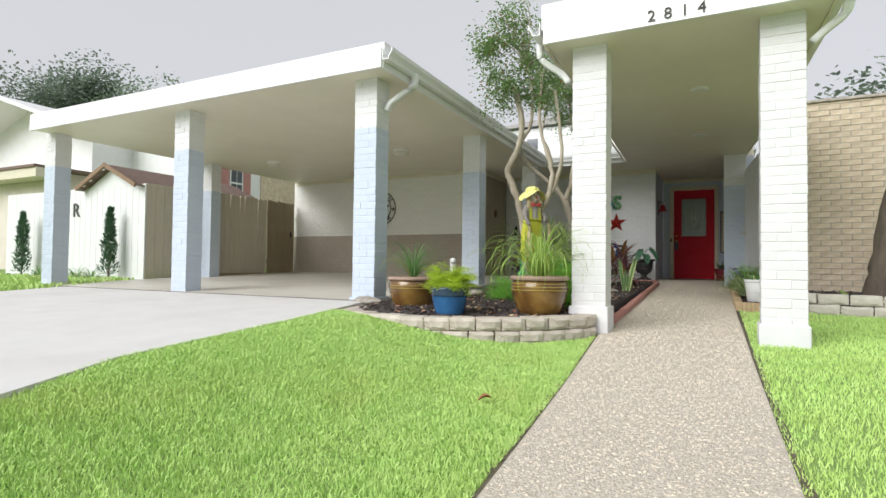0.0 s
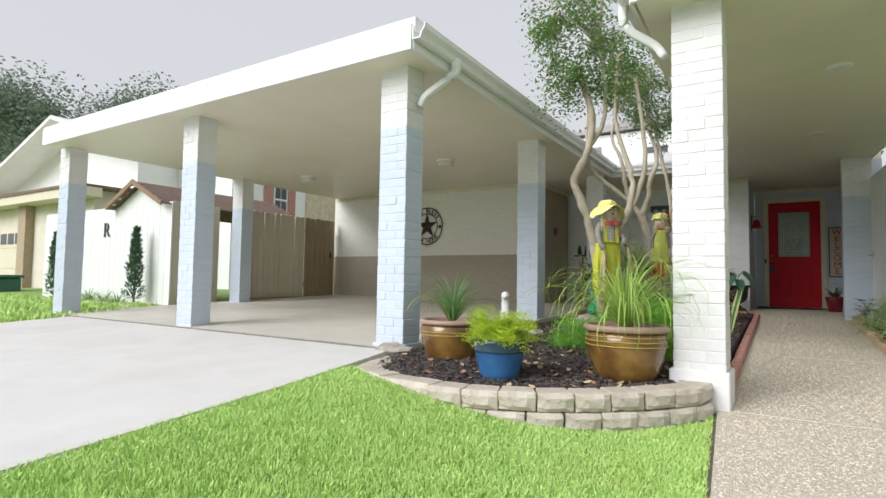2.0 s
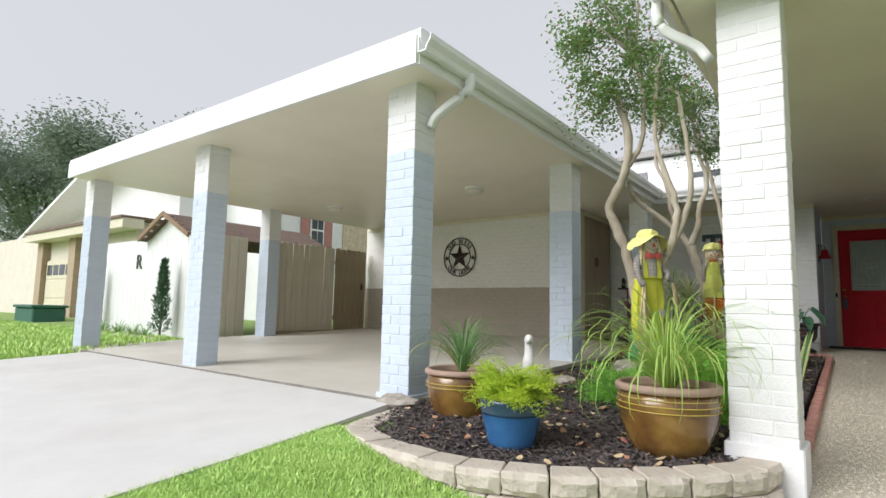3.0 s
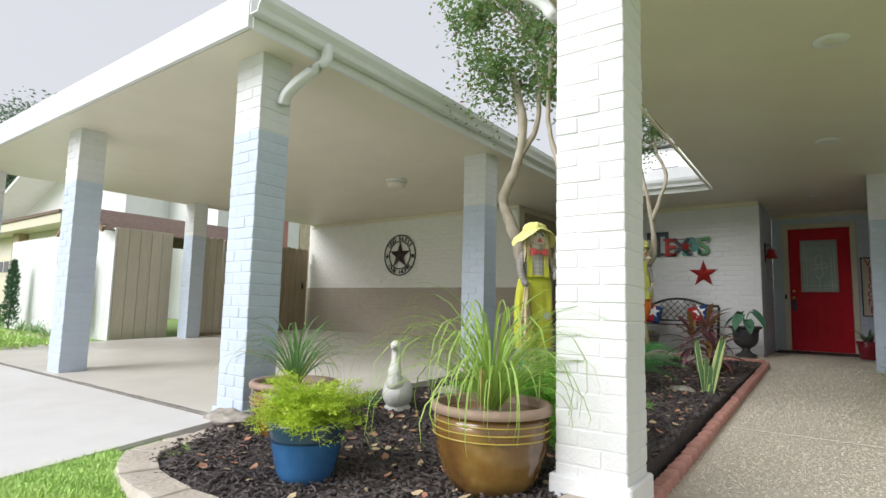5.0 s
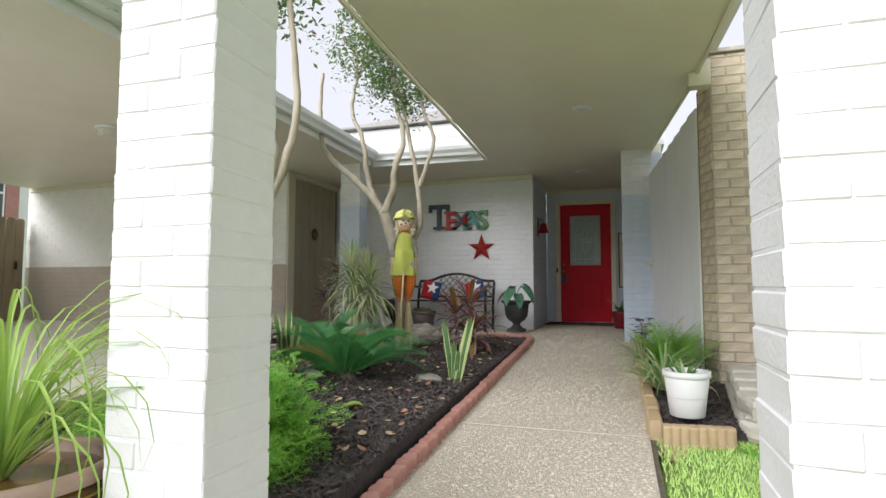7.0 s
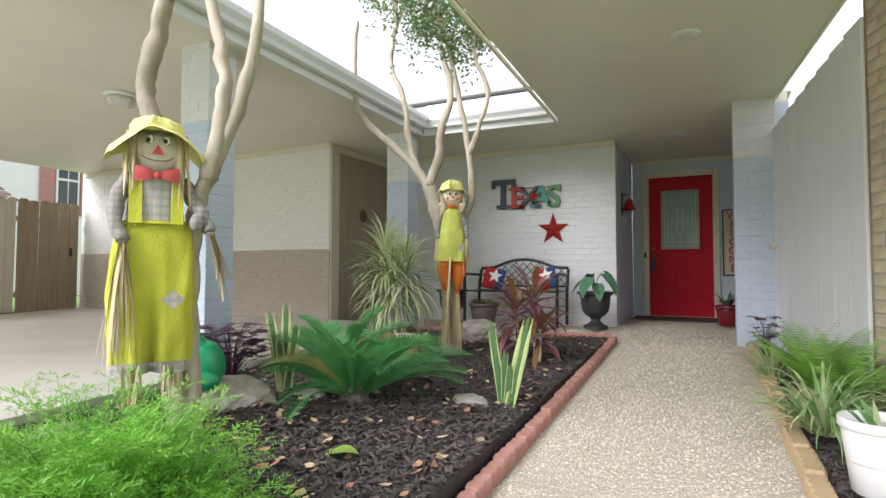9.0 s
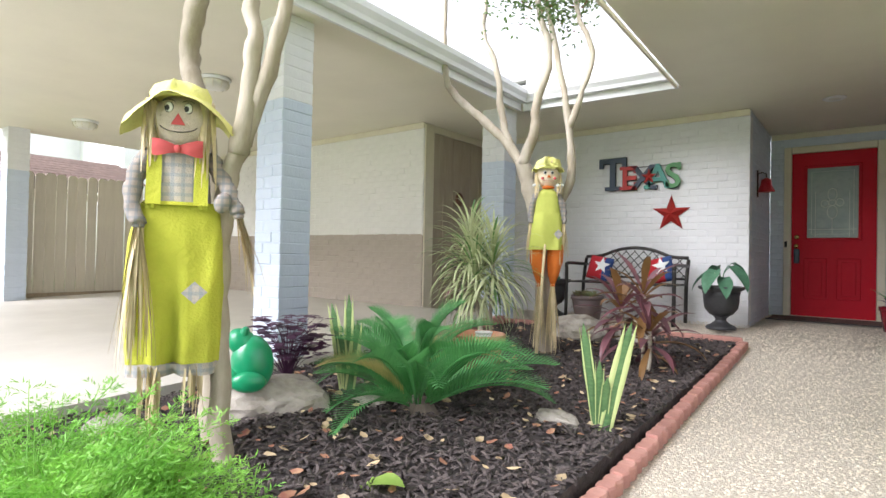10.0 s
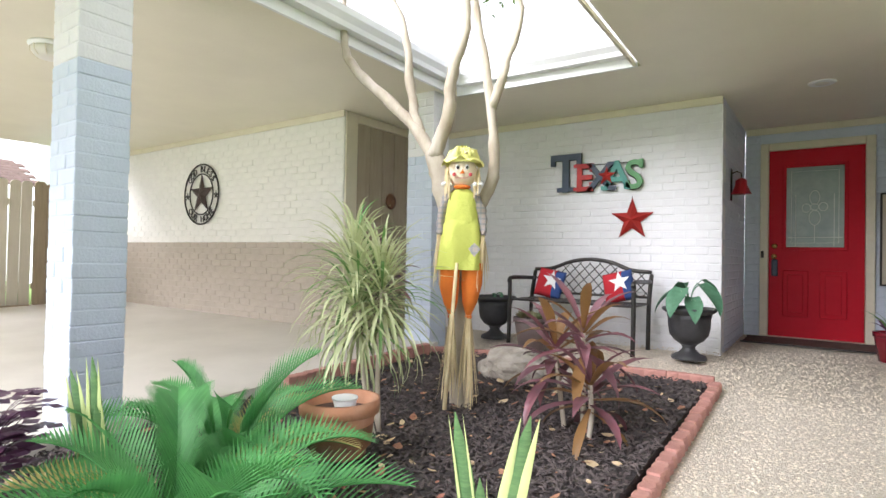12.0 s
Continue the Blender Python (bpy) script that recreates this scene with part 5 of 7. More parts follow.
def sleeve(sh, pts, radii, slot, seed):
    path = smooth_path(pts, 6)
    n = len(path)
    rr = [radii[0] + (radii[1] - radii[0]) * k / (n - 1) for k in range(n)]
    b = tube(path, [r * (1 + 0.2 * 0.4 * math.sin(k * 1.3 + seed)) for k, r in enumerate(rr)], 14)
    for v in b.verts:
        v.co += 0.014 * Vector((noise.noise(v.co * 22 + Vector((seed, 0, 0))), noise.noise(v.co * 22 + Vector((5, seed, 0))), 0))
    sh.take(b, slot)


def scarecrow_tall():
    sh = Sheet()
    garment(sh, between([(0.80, 0.150, 0.070, 0), (0.765, 0.178, 0.080, 0), (0.62, 0.200, 0.088, -0.005), (0.40, 0.212, 0.085, -0.010), (0.20, 0.205, 0.080, -0.008), (0.058, 0.198, 0.076, -0.006)], 5), 0, fold=0.045, seed=1, crease=0.075)
    garment(sh, between([(0.060, 0.195, 0.073, -0.006), (0.0, 0.197, 0.072, -0.006)], 3), 3, fold=0.045, seed=1, crease=0.075)
    garment(sh, between([(1.09, 0.075, 0.050, 0), (1.045, 0.118, 0.062, 0), (0.92, 0.130, 0.070, 0), (0.77, 0.142, 0.068, 0)], 4), 3, fold=0.016, seed=3)
    for s in (-1, 1):
        sh.ribbon((s * 0.098, -0.083, 0.765), math.pi / 2, 1.49, 0.31, 0.062, 0.0, 8, 0, 0.04, 0.5, 0.95, 1)
        lump(sh, (s * 0.098, -0.090, 0.775), 0.012, 1, 0.5, 1, 0)
    sh.ribbon((-0.150, -0.086, 0.782), 0.0, 0.0, 0.30, 0.040, 0.0, 8, 0, 0.0, 0.5, 1.0, 1)
    sleeve(sh, [(-0.120, 0, 1.03), (-0.178, -0.02, 0.92), (-0.185, -0.06, 0.80), (-0.150, -0.10, 0.69)], (0.045, 0.032), 10, 1)
    sleeve(sh, [(0.120, 0, 1.03), (0.168, 0.0, 0.95), (0.220, -0.05, 0.86), (0.262, -0.09, 0.75)], (0.045, 0.030), 10, 4)
    lump(sh, (0.195, -0.105, 0.80), 0.045, 0.85, 0.5, 1.15, 10, (0, 0.3, 0))
    for c in ((-0.150, -0.10, 0.685), (0.264, -0.092, 0.742)):
        lump(sh, c, 0.024, 1.1, 1.0, 0.7, 10)
    strands(sh, (-0.150, -0.105, 0.68), 46, 0.60, 0.015, 5, 0.016, 0.0, 0.10)
    strands(sh, (0.265, -0.095, 0.74), 34, 0.36, 0.014, 7, 0.014, 0.28, 0.15)
    lump(sh, (0, -0.01, 1.17), 0.128, 1.0, 0.77, 1.02, 5, sub=4)
    # hat: low crown and wide brim, drooping at both sides
    garment(sh, [(1.272, 0.130, 0.112, 0), (1.300, 0.128, 0.112, 0), (1.335, 0.108, 0.096, 0), (1.356, 0.066, 0.06, 0), (1.362, 0.005, 0.005, 0)], 1, 44, 0.012, 4, flat=1.0)
    brim(sh, 1.268, [(0.124, 0.106, 0.012), (0.165, 0.138, 0.008), (0.200, 0.165, 0.010), (0.235, 0.190, 0.012), (0.250, 0.200, 0.004)], 1, 0.165, 0.008, 2.0)
    for s in (-1, 1):
        lump(sh, (s * 0.040, -0.098, 1.222), 0.024, 0.82, 0.35, 1.1, 7)
        lump(sh, (s * 0.040, -0.104, 1.222), 0.021, 0.82, 0.35, 1.1, 8)
        lump(sh, (s * 0.040 - 0.006, -0.1105, 1.217), 0.012, 0.85, 0.3, 1.15, 7)
        sh.stem([(s * 0.040 + 0.03 * math.cos(q), -0.098, 1.236 + 0.022 * math.sin(q)) for q in [0.5 + 0.3 * k for k in range(8)]], 0.0018, 0.0018, 7, 4)
        strands(sh, (s * 0.118, -0.045, 1.255), 26, 0.30 if s < 0 else 0.38, 0.019, 11 + s, 0.026, 0.0, 0.10)
    i = len(sh.v)
    sh.v += [(-0.030, -0.112, 1.142), (0.030, -0.112, 1.142), (0, -0.114, 1.196), (0, -0.122, 1.155)]
    sh.f += [(i, i + 1, i + 3), (i + 1, i + 2, i + 3), (i + 2, i, i + 3)]
    sh.m += [4] * 3
    sh.stem([(0.082 * math.sin(q), -0.112 + 0.030 * abs(math.sin(q)) ** 2, 1.155 - 0.045 * math.cos(q)) for q in [-1.2 + 0.2 * k for k in range(13)]], 0.0022, 0.0022, 7, 5)
    # bow tie: two pinched wings and a knot
    for s in (-1, 1):
        i = len(sh.v)
        for f, hh, dd in ((0.0, 0.014, 0.0), (0.35, 0.026, 0.016), (0.75, 0.040, 0.014), (1.0, 0.038, 0.004)):
            x = s * 0.105 * f
            for q in (-1.0, -0.33, 0.33, 1.0):
                sh.v.append((x, -0.098 - dd * (1 - 0.5 * q * q) + 0.008 * math.sin(4 * q + 5 * f), 1.035 + hh * q + 0.006 * f))
        for n in range(3):
            for k in range(3):
                a = i + 4 * n + k
                sh.f.append((a, a + 1, a + 5, a + 4))
                sh.m.append(4)
    lump(sh, (0, -0.106, 1.035), 0.018, 0.9, 0.6, 1.1, 4)
    i = len(sh.v)
    sh.v += [(0.030, -0.122, 0.385), (0.085, -0.122, 0.437), (0.140, -0.116, 0.388), (0.085, -0.124, 0.335)]
    sh.f.append((i, i + 1, i + 2, i + 3))
    sh.m.append(3)
    sh.stem([(-0.085, -0.02, -0.42), (-0.085, 0, 0.5)], 0.020, 0.020, 6, 10)
    strands(sh, (-0.10, -0.05, 0.04), 22, 0.26, 0.014, 15, 0.04)
    strands(sh, (0.09, -0.05, 0.04), 22, 0.22, 0.014, 16, 0.04)
    ob = new("scarecrow", sh.mesh("scarecrow", DOLL_MATS))
    ob.matrix_basis = pose(-1.465, 6.065, 0.40, 0, 0, 57) @ Matrix.Scale(0.715, 4)
    return tagged(ob, "tall scarecrow doll in lime overalls and yellow hat", "scarecrow")


def scarecrow_small():
    sh = Sheet()
    garment(sh, between([(0.985, 0.040, 0.040, 0), (0.945, 0.088, 0.060, 0), (0.86, 0.098, 0.068, 0), (0.765, 0.112, 0.072, 0)], 4), 11, fold=0.010, seed=21)
    garment(sh, between([(0.775, 0.106, 0.074, 0), (0.745, 0.120, 0.084, 0), (0.62, 0.138, 0.094, -0.004), (0.455, 0.158, 0.100, -0.010)], 6), 11, fold=0.040, seed=27)
    for s in (-1, 1):
        garment(sh, between([(0.50, 0.070, 0.068, s * 0.076), (0.36, 0.068, 0.062, s * 0.074), (0.24, 0.046, 0.046, s * 0.062), (0.165, 0.020, 0.022, s * 0.056)], 5), 2, 24, fold=0.020, seed=22 + s, crease=0.012)
        lump(sh, (s * 0.056, 0, 0.150), 0.024, 1.0, 1.0, 0.8, 2)
        strands(sh, (s * 0.056, -0.005, 0.15), 46, 0.55, 0.014, 30 + s, 0.016, 0.0, 0.11)
        sleeve(sh, [(s * 0.085, 0, 0.94), (s * 0.122, 0.0, 0.85), (s * 0.136, -0.01, 0.75), (s * 0.142, -0.02, 0.68)], (0.034, 0.022), 10, 6 + s)
        strands(sh, (s * 0.142, -0.02, 0.68), 24, 0.34, 0.012, 40 + s, 0.012, 0.0, 0.14)
        strands(sh, (s * 0.096, -0.03, 1.10), 14, 0.20, 0.013, 44 + s, 0.014)
        for q in (-1, 1):
            lump(sh, (s * 0.100 + q * 0.018, -0.045, 1.01), 0.016, 1.2, 0.5, 0.8, 8, (0, q * 0.4, 0))
    lump(sh, (0, 0, 1.09), 0.098, 1.0, 0.85, 1.0, 9, sub=4)
    # ruffled hat with a flower at the front
    garment(sh, [(1.145, 0.112, 0.100, 0), (1.185, 0.113, 0.102, 0), (1.225, 0.092, 0.084, 0), (1.248, 0.050, 0.046, 0), (1.255, 0.004, 0.004, 0)], 1, 44, 0.018, 25, flat=1.0)
    brim(sh, 1.168, [(0.104, 0.094, 0.010), (0.120, 0.108, 0.012), (0.132, 0.118, 0.008), (0.140, 0.124, 0.000)], 1, 0.035, 0.010, 1.0)
    for k in range(13):
        a = k * 2 * math.pi / 13
        lump(sh, (0.020 + 0.026 * math.cos(a), -0.112, 1.200 + 0.026 * math.sin(a)), 0.014, 1.5, 0.35, 0.55, 1, (0, -a, 0), 1)
    lump(sh, (0.020, -0.118, 1.200), 0.011, 1, 0.6, 1, 6)
    for s in (-1, 1):
        lump(sh, (s * 0.030, -0.082, 1.112), 0.0165, 0.85, 0.4, 1.1, 8)
        lump(sh, (s * 0.030, -0.087, 1.110), 0.0115, 0.85, 0.4, 1.1, 7)
        lump(sh, (s * 0.052, -0.074, 1.066), 0.013, 1, 0.35, 1, 4)
    i = len(sh.v)
    sh.v += [(-0.018, -0.084, 1.070), (0.018, -0.084, 1.070), (0, -0.086, 1.100), (0, -0.096, 1.078)]
    sh.f += [(i, i + 1, i + 3), (i + 1, i + 2, i + 3), (i + 2, i, i + 3)]
    sh.m += [2] * 3
    sh.stem([(0.048 * math.sin(q), -0.086 + 0.02 * abs(math.sin(q)), 1.060 - 0.018 * math.cos(q)) for q in [-1.1 + 0.22 * k for k in range(11)]], 0.0016, 0.0016, 4, 4)
    lump(sh, (0, -0.035, 0.990), 0.045, 1.3, 0.8, 0.35, 2)
    i = len(sh.v)
    sh.v += [(0.045, -0.120, 0.59), (0.085, -0.116, 0.63), (0.125, -0.105, 0.59), (0.085, -0.122, 0.54)]
    sh.f.append((i, i + 1, i + 2, i + 3))
    sh.m.append(3)
    sh.stem([(-0.085, -0.13, -0.42), (-0.025, -0.10, 0.50)], 0.014, 0.011, 6, 8)
    ob = new("scarecrow", sh.mesh("scarecrow", DOLL_MATS))
    ob.matrix_basis = pose(-1.54, 8.89, 0.475, 0, 0, 33) @ Matrix.Scale(0.867, 4)
    return tagged(ob, "small scarecrow doll in lime dress and orange trousers", "scarecrow")


scarecrow_tall()
scarecrow_small()


# ---------------------------------------------------------------- front door
BRASS = material("brass", (0.62, 0.45, 0.16), (0.55, 0.38, 0.12), 20, 0.25, metal=1.0)
ART_GLASS = material("art_glass", (0.30, 0.36, 0.32), (0.22, 0.28, 0.25), 5, 0.22, 0.6, 12)
CAME = material("came_metal", (0.55, 0.58, 0.52), (0.45, 0.48, 0.42), 20, 0.3, 0.2, 80, metal=0.7)
DX0, DX1, DZ0, DZ1, DY = -0.393, 0.452, 0.150, 2.175, 13.335
door = thing("door_1", "closed red front door with decorative glass and brass lock", "door", kind="structure")
part("frame", merge(merge(box(DX0 - 0.085, DX0 - 0.004, DY - 0.03, DY + 0.12, 0.135, DZ1 + 0.085, 0.006), box(DX1 + 0.004, DX1 + 0.085, DY - 0.03, DY + 0.12, 0.135, DZ1 + 0.085, 0.006)), box(DX0 - 0.003, DX1 + 0.003, DY - 0.03, DY + 0.12, DZ1 + 0.004, DZ1 + 0.085, 0.006)), TRIM_CREAM, door, "cream painted door frame")
GX0, GX1, GZ0, GZ1 = -0.235, 0.285, 1.115, 1.985
bm = bmesh.new()
for x0, x1, z0, z1 in ((DX0, GX0, DZ0, DZ1), (GX1, DX1, DZ0, DZ1), (GX0, GX1, GZ1, DZ1), (GX0, GX1, DZ0, GZ0)):
    box(x0, x1, DY, DY + 0.045, z0, z1, bm=bm)
leaf = part("leaf", bm, RED_PAINT, door)
for x0 in (-0.26, 0.075):
    bm = box(x0, x0 + 0.235, DY - 0.012, DY + 0.002, 0.37, 0.87, 0.010, segs=2)
    panel = part("panel", bm, RED_PAINT, leaf)
    part("panel_field", box(x0 + 0.045, x0 + 0.19, DY - 0.020, DY - 0.010, 0.415, 0.825, 0.008, segs=2), RED_PAINT, leaf)
bm = bmesh.new()
for x0, x1, z0, z1 in ((GX0 - 0.03, GX0 + 0.004, GZ0 - 0.03, GZ1 + 0.03), (GX1 - 0.004, GX1 + 0.03, GZ0 - 0.03, GZ1 + 0.03), (GX0, GX1, GZ1 - 0.004, GZ1 + 0.03), (GX0, GX1, GZ0 - 0.03, GZ0 + 0.004)):
    box(x0, x1, DY - 0.014, DY + 0.01, z0, z1, 0.006, bm=bm)
part("glass_frame", bm, RED_PAINT, leaf)
pane = part("glass", box(GX0 + 0.001, GX1 - 0.001, DY + 0.008, DY + 0.022, GZ0 + 0.001, GZ1 - 0.001), ART_GLASS, leaf, "frosted decorative glass pane")


def came(points, r=0.0035):
    return part("came", tube(points, r, 6), CAME, leaf)


cx, cz, yy = (GX0 + GX1) / 2, 1.52, DY + 0.006
came([(GX0 + 0.05, yy, GZ0 + 0.05), (GX1 - 0.05, yy, GZ0 + 0.05), (GX1 - 0.05, yy, GZ1 - 0.05), (GX0 + 0.05, yy, GZ1 - 0.05), (GX0 + 0.05, yy, GZ0 + 0.05)])
came([(GX0 + 0.09, yy, GZ0 + 0.02), (GX0 + 0.09, yy, GZ1 - 0.3)])
came([(GX1 - 0.09, yy, GZ0 + 0.02), (GX1 - 0.09, yy, GZ1 - 0.3)])
came([(GX0 + 0.02, yy, GZ0 + 0.11), (GX1 - 0.02, yy, GZ0 + 0.11)])
for ox, oz, rx, rz in ((0, 0.03, 0.035, 0.035), (-0.075, 0.02, 0.038, 0.045), (0.075, 0.03, 0.038, 0.045), (0, 0.13, 0.045, 0.075), (0, -0.085, 0.05, 0.08)):
    came([(cx + ox + rx * math.cos(a * 0.3491), yy, cz + oz + rz * math.sin(a * 0.3491)) for a in range(19)])
came([(cx, yy, cz - 0.16), (cx, yy, GZ0 + 0.05)])
lock = part("deadbolt", lathe([(0.026, 0), (0.03, 0.008), (0.022, 0.02), (0.008, 0.024)], 20), BRASS, leaf, "brass deadbolt", m=pose(DX0 + 0.055, DY, 1.13, 90, 0, 0), smooth=True)
part("door_handle", box(DX0 + 0.028, DX0 + 0.088, DY - 0.045, DY - 0.002, 0.80, 0.985, 0.012, segs=2), material("lock_box_blue", (0.05, 0.07, 0.11), None, 9, 0.5), leaf, "dark blue lock box hanging on the knob")
part("door_knob", lathe([(0.012, 0), (0.014, 0.03), (0.028, 0.045), (0.026, 0.062), (0.008, 0.07)], 18), BRASS, leaf, "brass knob", m=pose(DX0 + 0.055, DY, 1.015, 90, 0, 0), smooth=True)
part("threshold", box(DX0 - 0.08, DX1 + 0.08, DY - 0.09, DY + 0.05, 0.134, 0.150, 0.004), TRIM_CREAM, door)
part("door_bell", box(DX0 - 0.072, DX0 - 0.045, DY - 0.045, DY - 0.028, 1.0, 1.075, 0.004), STEEL_DARK, door, "small dark doorbell")
setting("wall_inside", box(-0.63, 1.1, 13.55, 13.7, 0, CEIL), PAINT_GREY, "wall closing the place behind the door", "wall")
MAT = material("brown_doormat", (0.13, 0.07, 0.05), (0.08, 0.045, 0.035), 40, 0.95, 0.8, 120)
t = thing("doormat", "long dark brown doormat lying before the red door", "doormat", m=pose(0.03, 12.93, 0.136))
part("pad", box(-0.60, 0.62, -0.27, 0.27, 0, 0.012, 0.004), MAT, t)
part("border", merge(box(-0.615, 0.635, -0.285, -0.268, 0, 0.015, 0.003), box(-0.615, 0.635, 0.268, 0.285, 0, 0.015, 0.003)), BLACK, t)

# red lantern on the return wall
t = thing("wall_lantern", "small red bell shaped lantern hanging on the wall", "lantern", m=pose(-0.63, 12.25, 1.70))
part("bracket", tube([(0.0, 0, 0.10), (0.05, 0, 0.12), (0.09, 0, 0.10), (0.09, 0, 0.06)], 0.006, 8), STEEL_DARK, t)
part("shade", lathe([(0.09, -0.10), (0.085, -0.09), (0.055, -0.02), (0.05, 0.03), (0.015, 0.055)], 20), material("red_enamel", (0.36, 0.01, 0.02), None, 8, 0.3), t, "red enamel shade", m=pose(0.09, 0, 0), smooth=True)
part("back_plate", box(0.001, 0.012, -0.03, 0.03, -0.16, 0.15, 0.004), STEEL_DARK, t)

# welcome sign
WOOD = material("brown_wood", (0.30, 0.20, 0.12), (0.20, 0.13, 0.08), 6, 0.7, 0.3, 40, stretch=(6, 6, 0.5))
WOOD_PALE = material("pale_sign_wood", (0.62, 0.55, 0.42), (0.52, 0.45, 0.34), 6, 0.7, 0.3, 40, stretch=(6, 6, 0.5))
RED_LETTER = material("red_letter_paint", (0.42, 0.01, 0.04), None, 8, 0.5)
t = thing("welcome_sign", "narrow framed wooden sign with red lettering beside the door", "sign", m=pose(0.70, 13.30, 0.75))
part("board", box(-0.115, 0.115, -0.008, 0.02, 0.0, 0.90, 0.003), WOOD_PALE, t)
part("sign_frame", merge(merge(merge(box(-0.13, -0.113, -0.018, 0.022, -0.015, 0.915, 0.003), box(0.113, 0.13, -0.018, 0.022, -0.015, 0.915, 0.003)), box(-0.112, 0.112, -0.018, 0.022, 0.898, 0.915, 0.003)), box(-0.112, 0.112, -0.018, 0.022, -0.015, 0.002, 0.003)), STEEL_DARK, t, "dark sign frame")


def letters(text, size, depth, mat, name="letter", parent=None, m=None, bevel=0.0, bold=0.0):
    cu = bpy.data.curves.new(name, "FONT")
    cu.body, cu.size, cu.extrude, cu.bevel_depth, cu.align_x, cu.align_y = text, size, depth, bevel, "CENTER", "BOTTOM_BASELINE"
    cu.resolution_u, cu.offset = 3, bold
    ob = new(name, cu)
    bpy.context.view_layer.update()
    me = bpy.data.meshes.new_from_object(ob)
    bpy.data.objects.remove(ob)
    bpy.data.curves.remove(cu)
    me.materials.clear()
    me.materials.append(mat)
    out = new(name, me)
    if parent is not None:
        out.parent = parent
    if m is not None:
        out.matrix_basis = m
    return out


for k, ch in enumerate("WELCOME"):
    letters(ch, 0.15, 0.004, RED_LETTER, "letter", t, pose(0, -0.012, 0.775 - 0.122 * k, 90, 0, 0))

# red pot with a plant and small figure beside the pier
t = thing("flower_pot", "dark red glazed pot standing beside the brick pier", "plant pot", m=pose(0.60, 12.2, 0.135))
part("body", lathe([(0.09, 0), (0.10, 0.004), (0.13, 0.2), (0.125, 0.22)], 24), material("dark_red_glaze", (0.22, 0.01, 0.02), None, 6, 0.25, coat=0.4), t, smooth=True)
part("rim", lathe([(0.115, 0.1), (0.122, 0.25), (0.142, 0.25), (0.14, 0.21), (0.125, 0.205)], 24), bpy.data.materials["dark_red_glaze"], t, smooth=True)
part("soil", lathe([(0.118, 0.2), (0.118, 0.22), (0.01, 0.225)], 18), POT_SOIL, t)
strap_plant("bromeliad", "dark leafy plant in the red pot", 0.60, 12.2, 0.355, 16, 0.30, 0.04, 1.2, (0.5, 1.5), [LEAF_PURPLE, LEAF_MID], 61, 0.4)

# ---------------------------------------------------------------- wall decorations
TEAL, NAVY, GREEN_P = material("teal_sign_paint", (0.06, 0.30, 0.24), (0.04, 0.20, 0.17), 12, 0.5), material("navy_sign_paint", (0.03, 0.05, 0.08), (0.05, 0.07, 0.10), 12, 0.5), material("green_sign_paint", (0.10, 0.32, 0.11), (0.07, 0.22, 0.08), 12, 0.5)
RED_TIN = material("red_tin", (0.42, 0.025, 0.018), (0.30, 0.02, 0.015), 9, 0.45, 0.15, 40, metal=0.25)


def slab_serifs(me, ch):
    """Adds square feet to a plain block letter."""
    xs, ys, zs = [v.co.x for v in me.vertices], [v.co.y for v in me.vertices], [v.co.z for v in me.vertices]
    x0, x1, h, z0, z1 = min(xs), max(xs), max(ys), min(zs) + 0.001, max(zs) - 0.001
    t = 0.13 * h
    feet = {"T": [(x0, x0 + t, 0.70 * h, h), (x1 - t, x1, 0.70 * h, h), (-0.24 * h, 0.24 * h, 0, 0.11 * h)],
            "E": [(x0 - t, x0 + t, 0, t), (x0 - t, x0 + t, h - t, h), (x1 - t, x1, 0, 0.3 * h), (x1 - t, x1, 0.7 * h, h)],
            "X": [(x0 - 0.3 * t, x0 + 2.2 * t, 0, t), (x1 - 2.2 * t, x1 + 0.3 * t, 0, t), (x0 - 0.3 * t, x0 + 2.2 * t, h - t, h), (x1 - 2.2 * t, x1 + 0.3 * t, h - t, h)],
            "A": [(x0 - 0.4 * t, x0 + 2 * t, 0, t), (x1 - 2 * t, x1 + 0.4 * t, 0, t)],
            "S": [(x0, x0 + t, 0, 0.3 * h), (x1 - t, x1, 0.7 * h, h)]}[ch]
    bm = bmesh.new()
    bm.from_mesh(me)
    for a, b, c, d in feet:
        box(a, b, c, d, z0, z1, bm=bm)
    bm.to_mesh(me)
    bm.free()


sign = thing("texas_sign", "wooden sign of coloured block letters mounted on the porch wall", "sign", m=pose(-2.265, 11.715, 1.645))
for ch, x, s, mat in (("T", 0.165, 0.56, NAVY), ("E", 0.365, 0.395, RED_TIN), ("X", 0.53, 0.395, NAVY), ("A", 0.70, 0.40, TEAL), ("S", 0.865, 0.395, GREEN_P)):
    ob = letters(ch, s, 0.014, mat, "letter", sign, pose(x, 0, 0, 90, 0, 0), 0.003, 0.010 * s)
    slab_serifs(ob.data, ch)
    if ch in "EXS":
        letters(ch, s, 0.006, STEEL_DARK, "letter_edge", sign, pose(x - 0.006, 0.014, -0.004, 90, 0, 0), 0.010)
part("rail", box(0.27, 0.93, 0.006, 0.016, 0.255, 0.265), STEEL_DARK, sign)


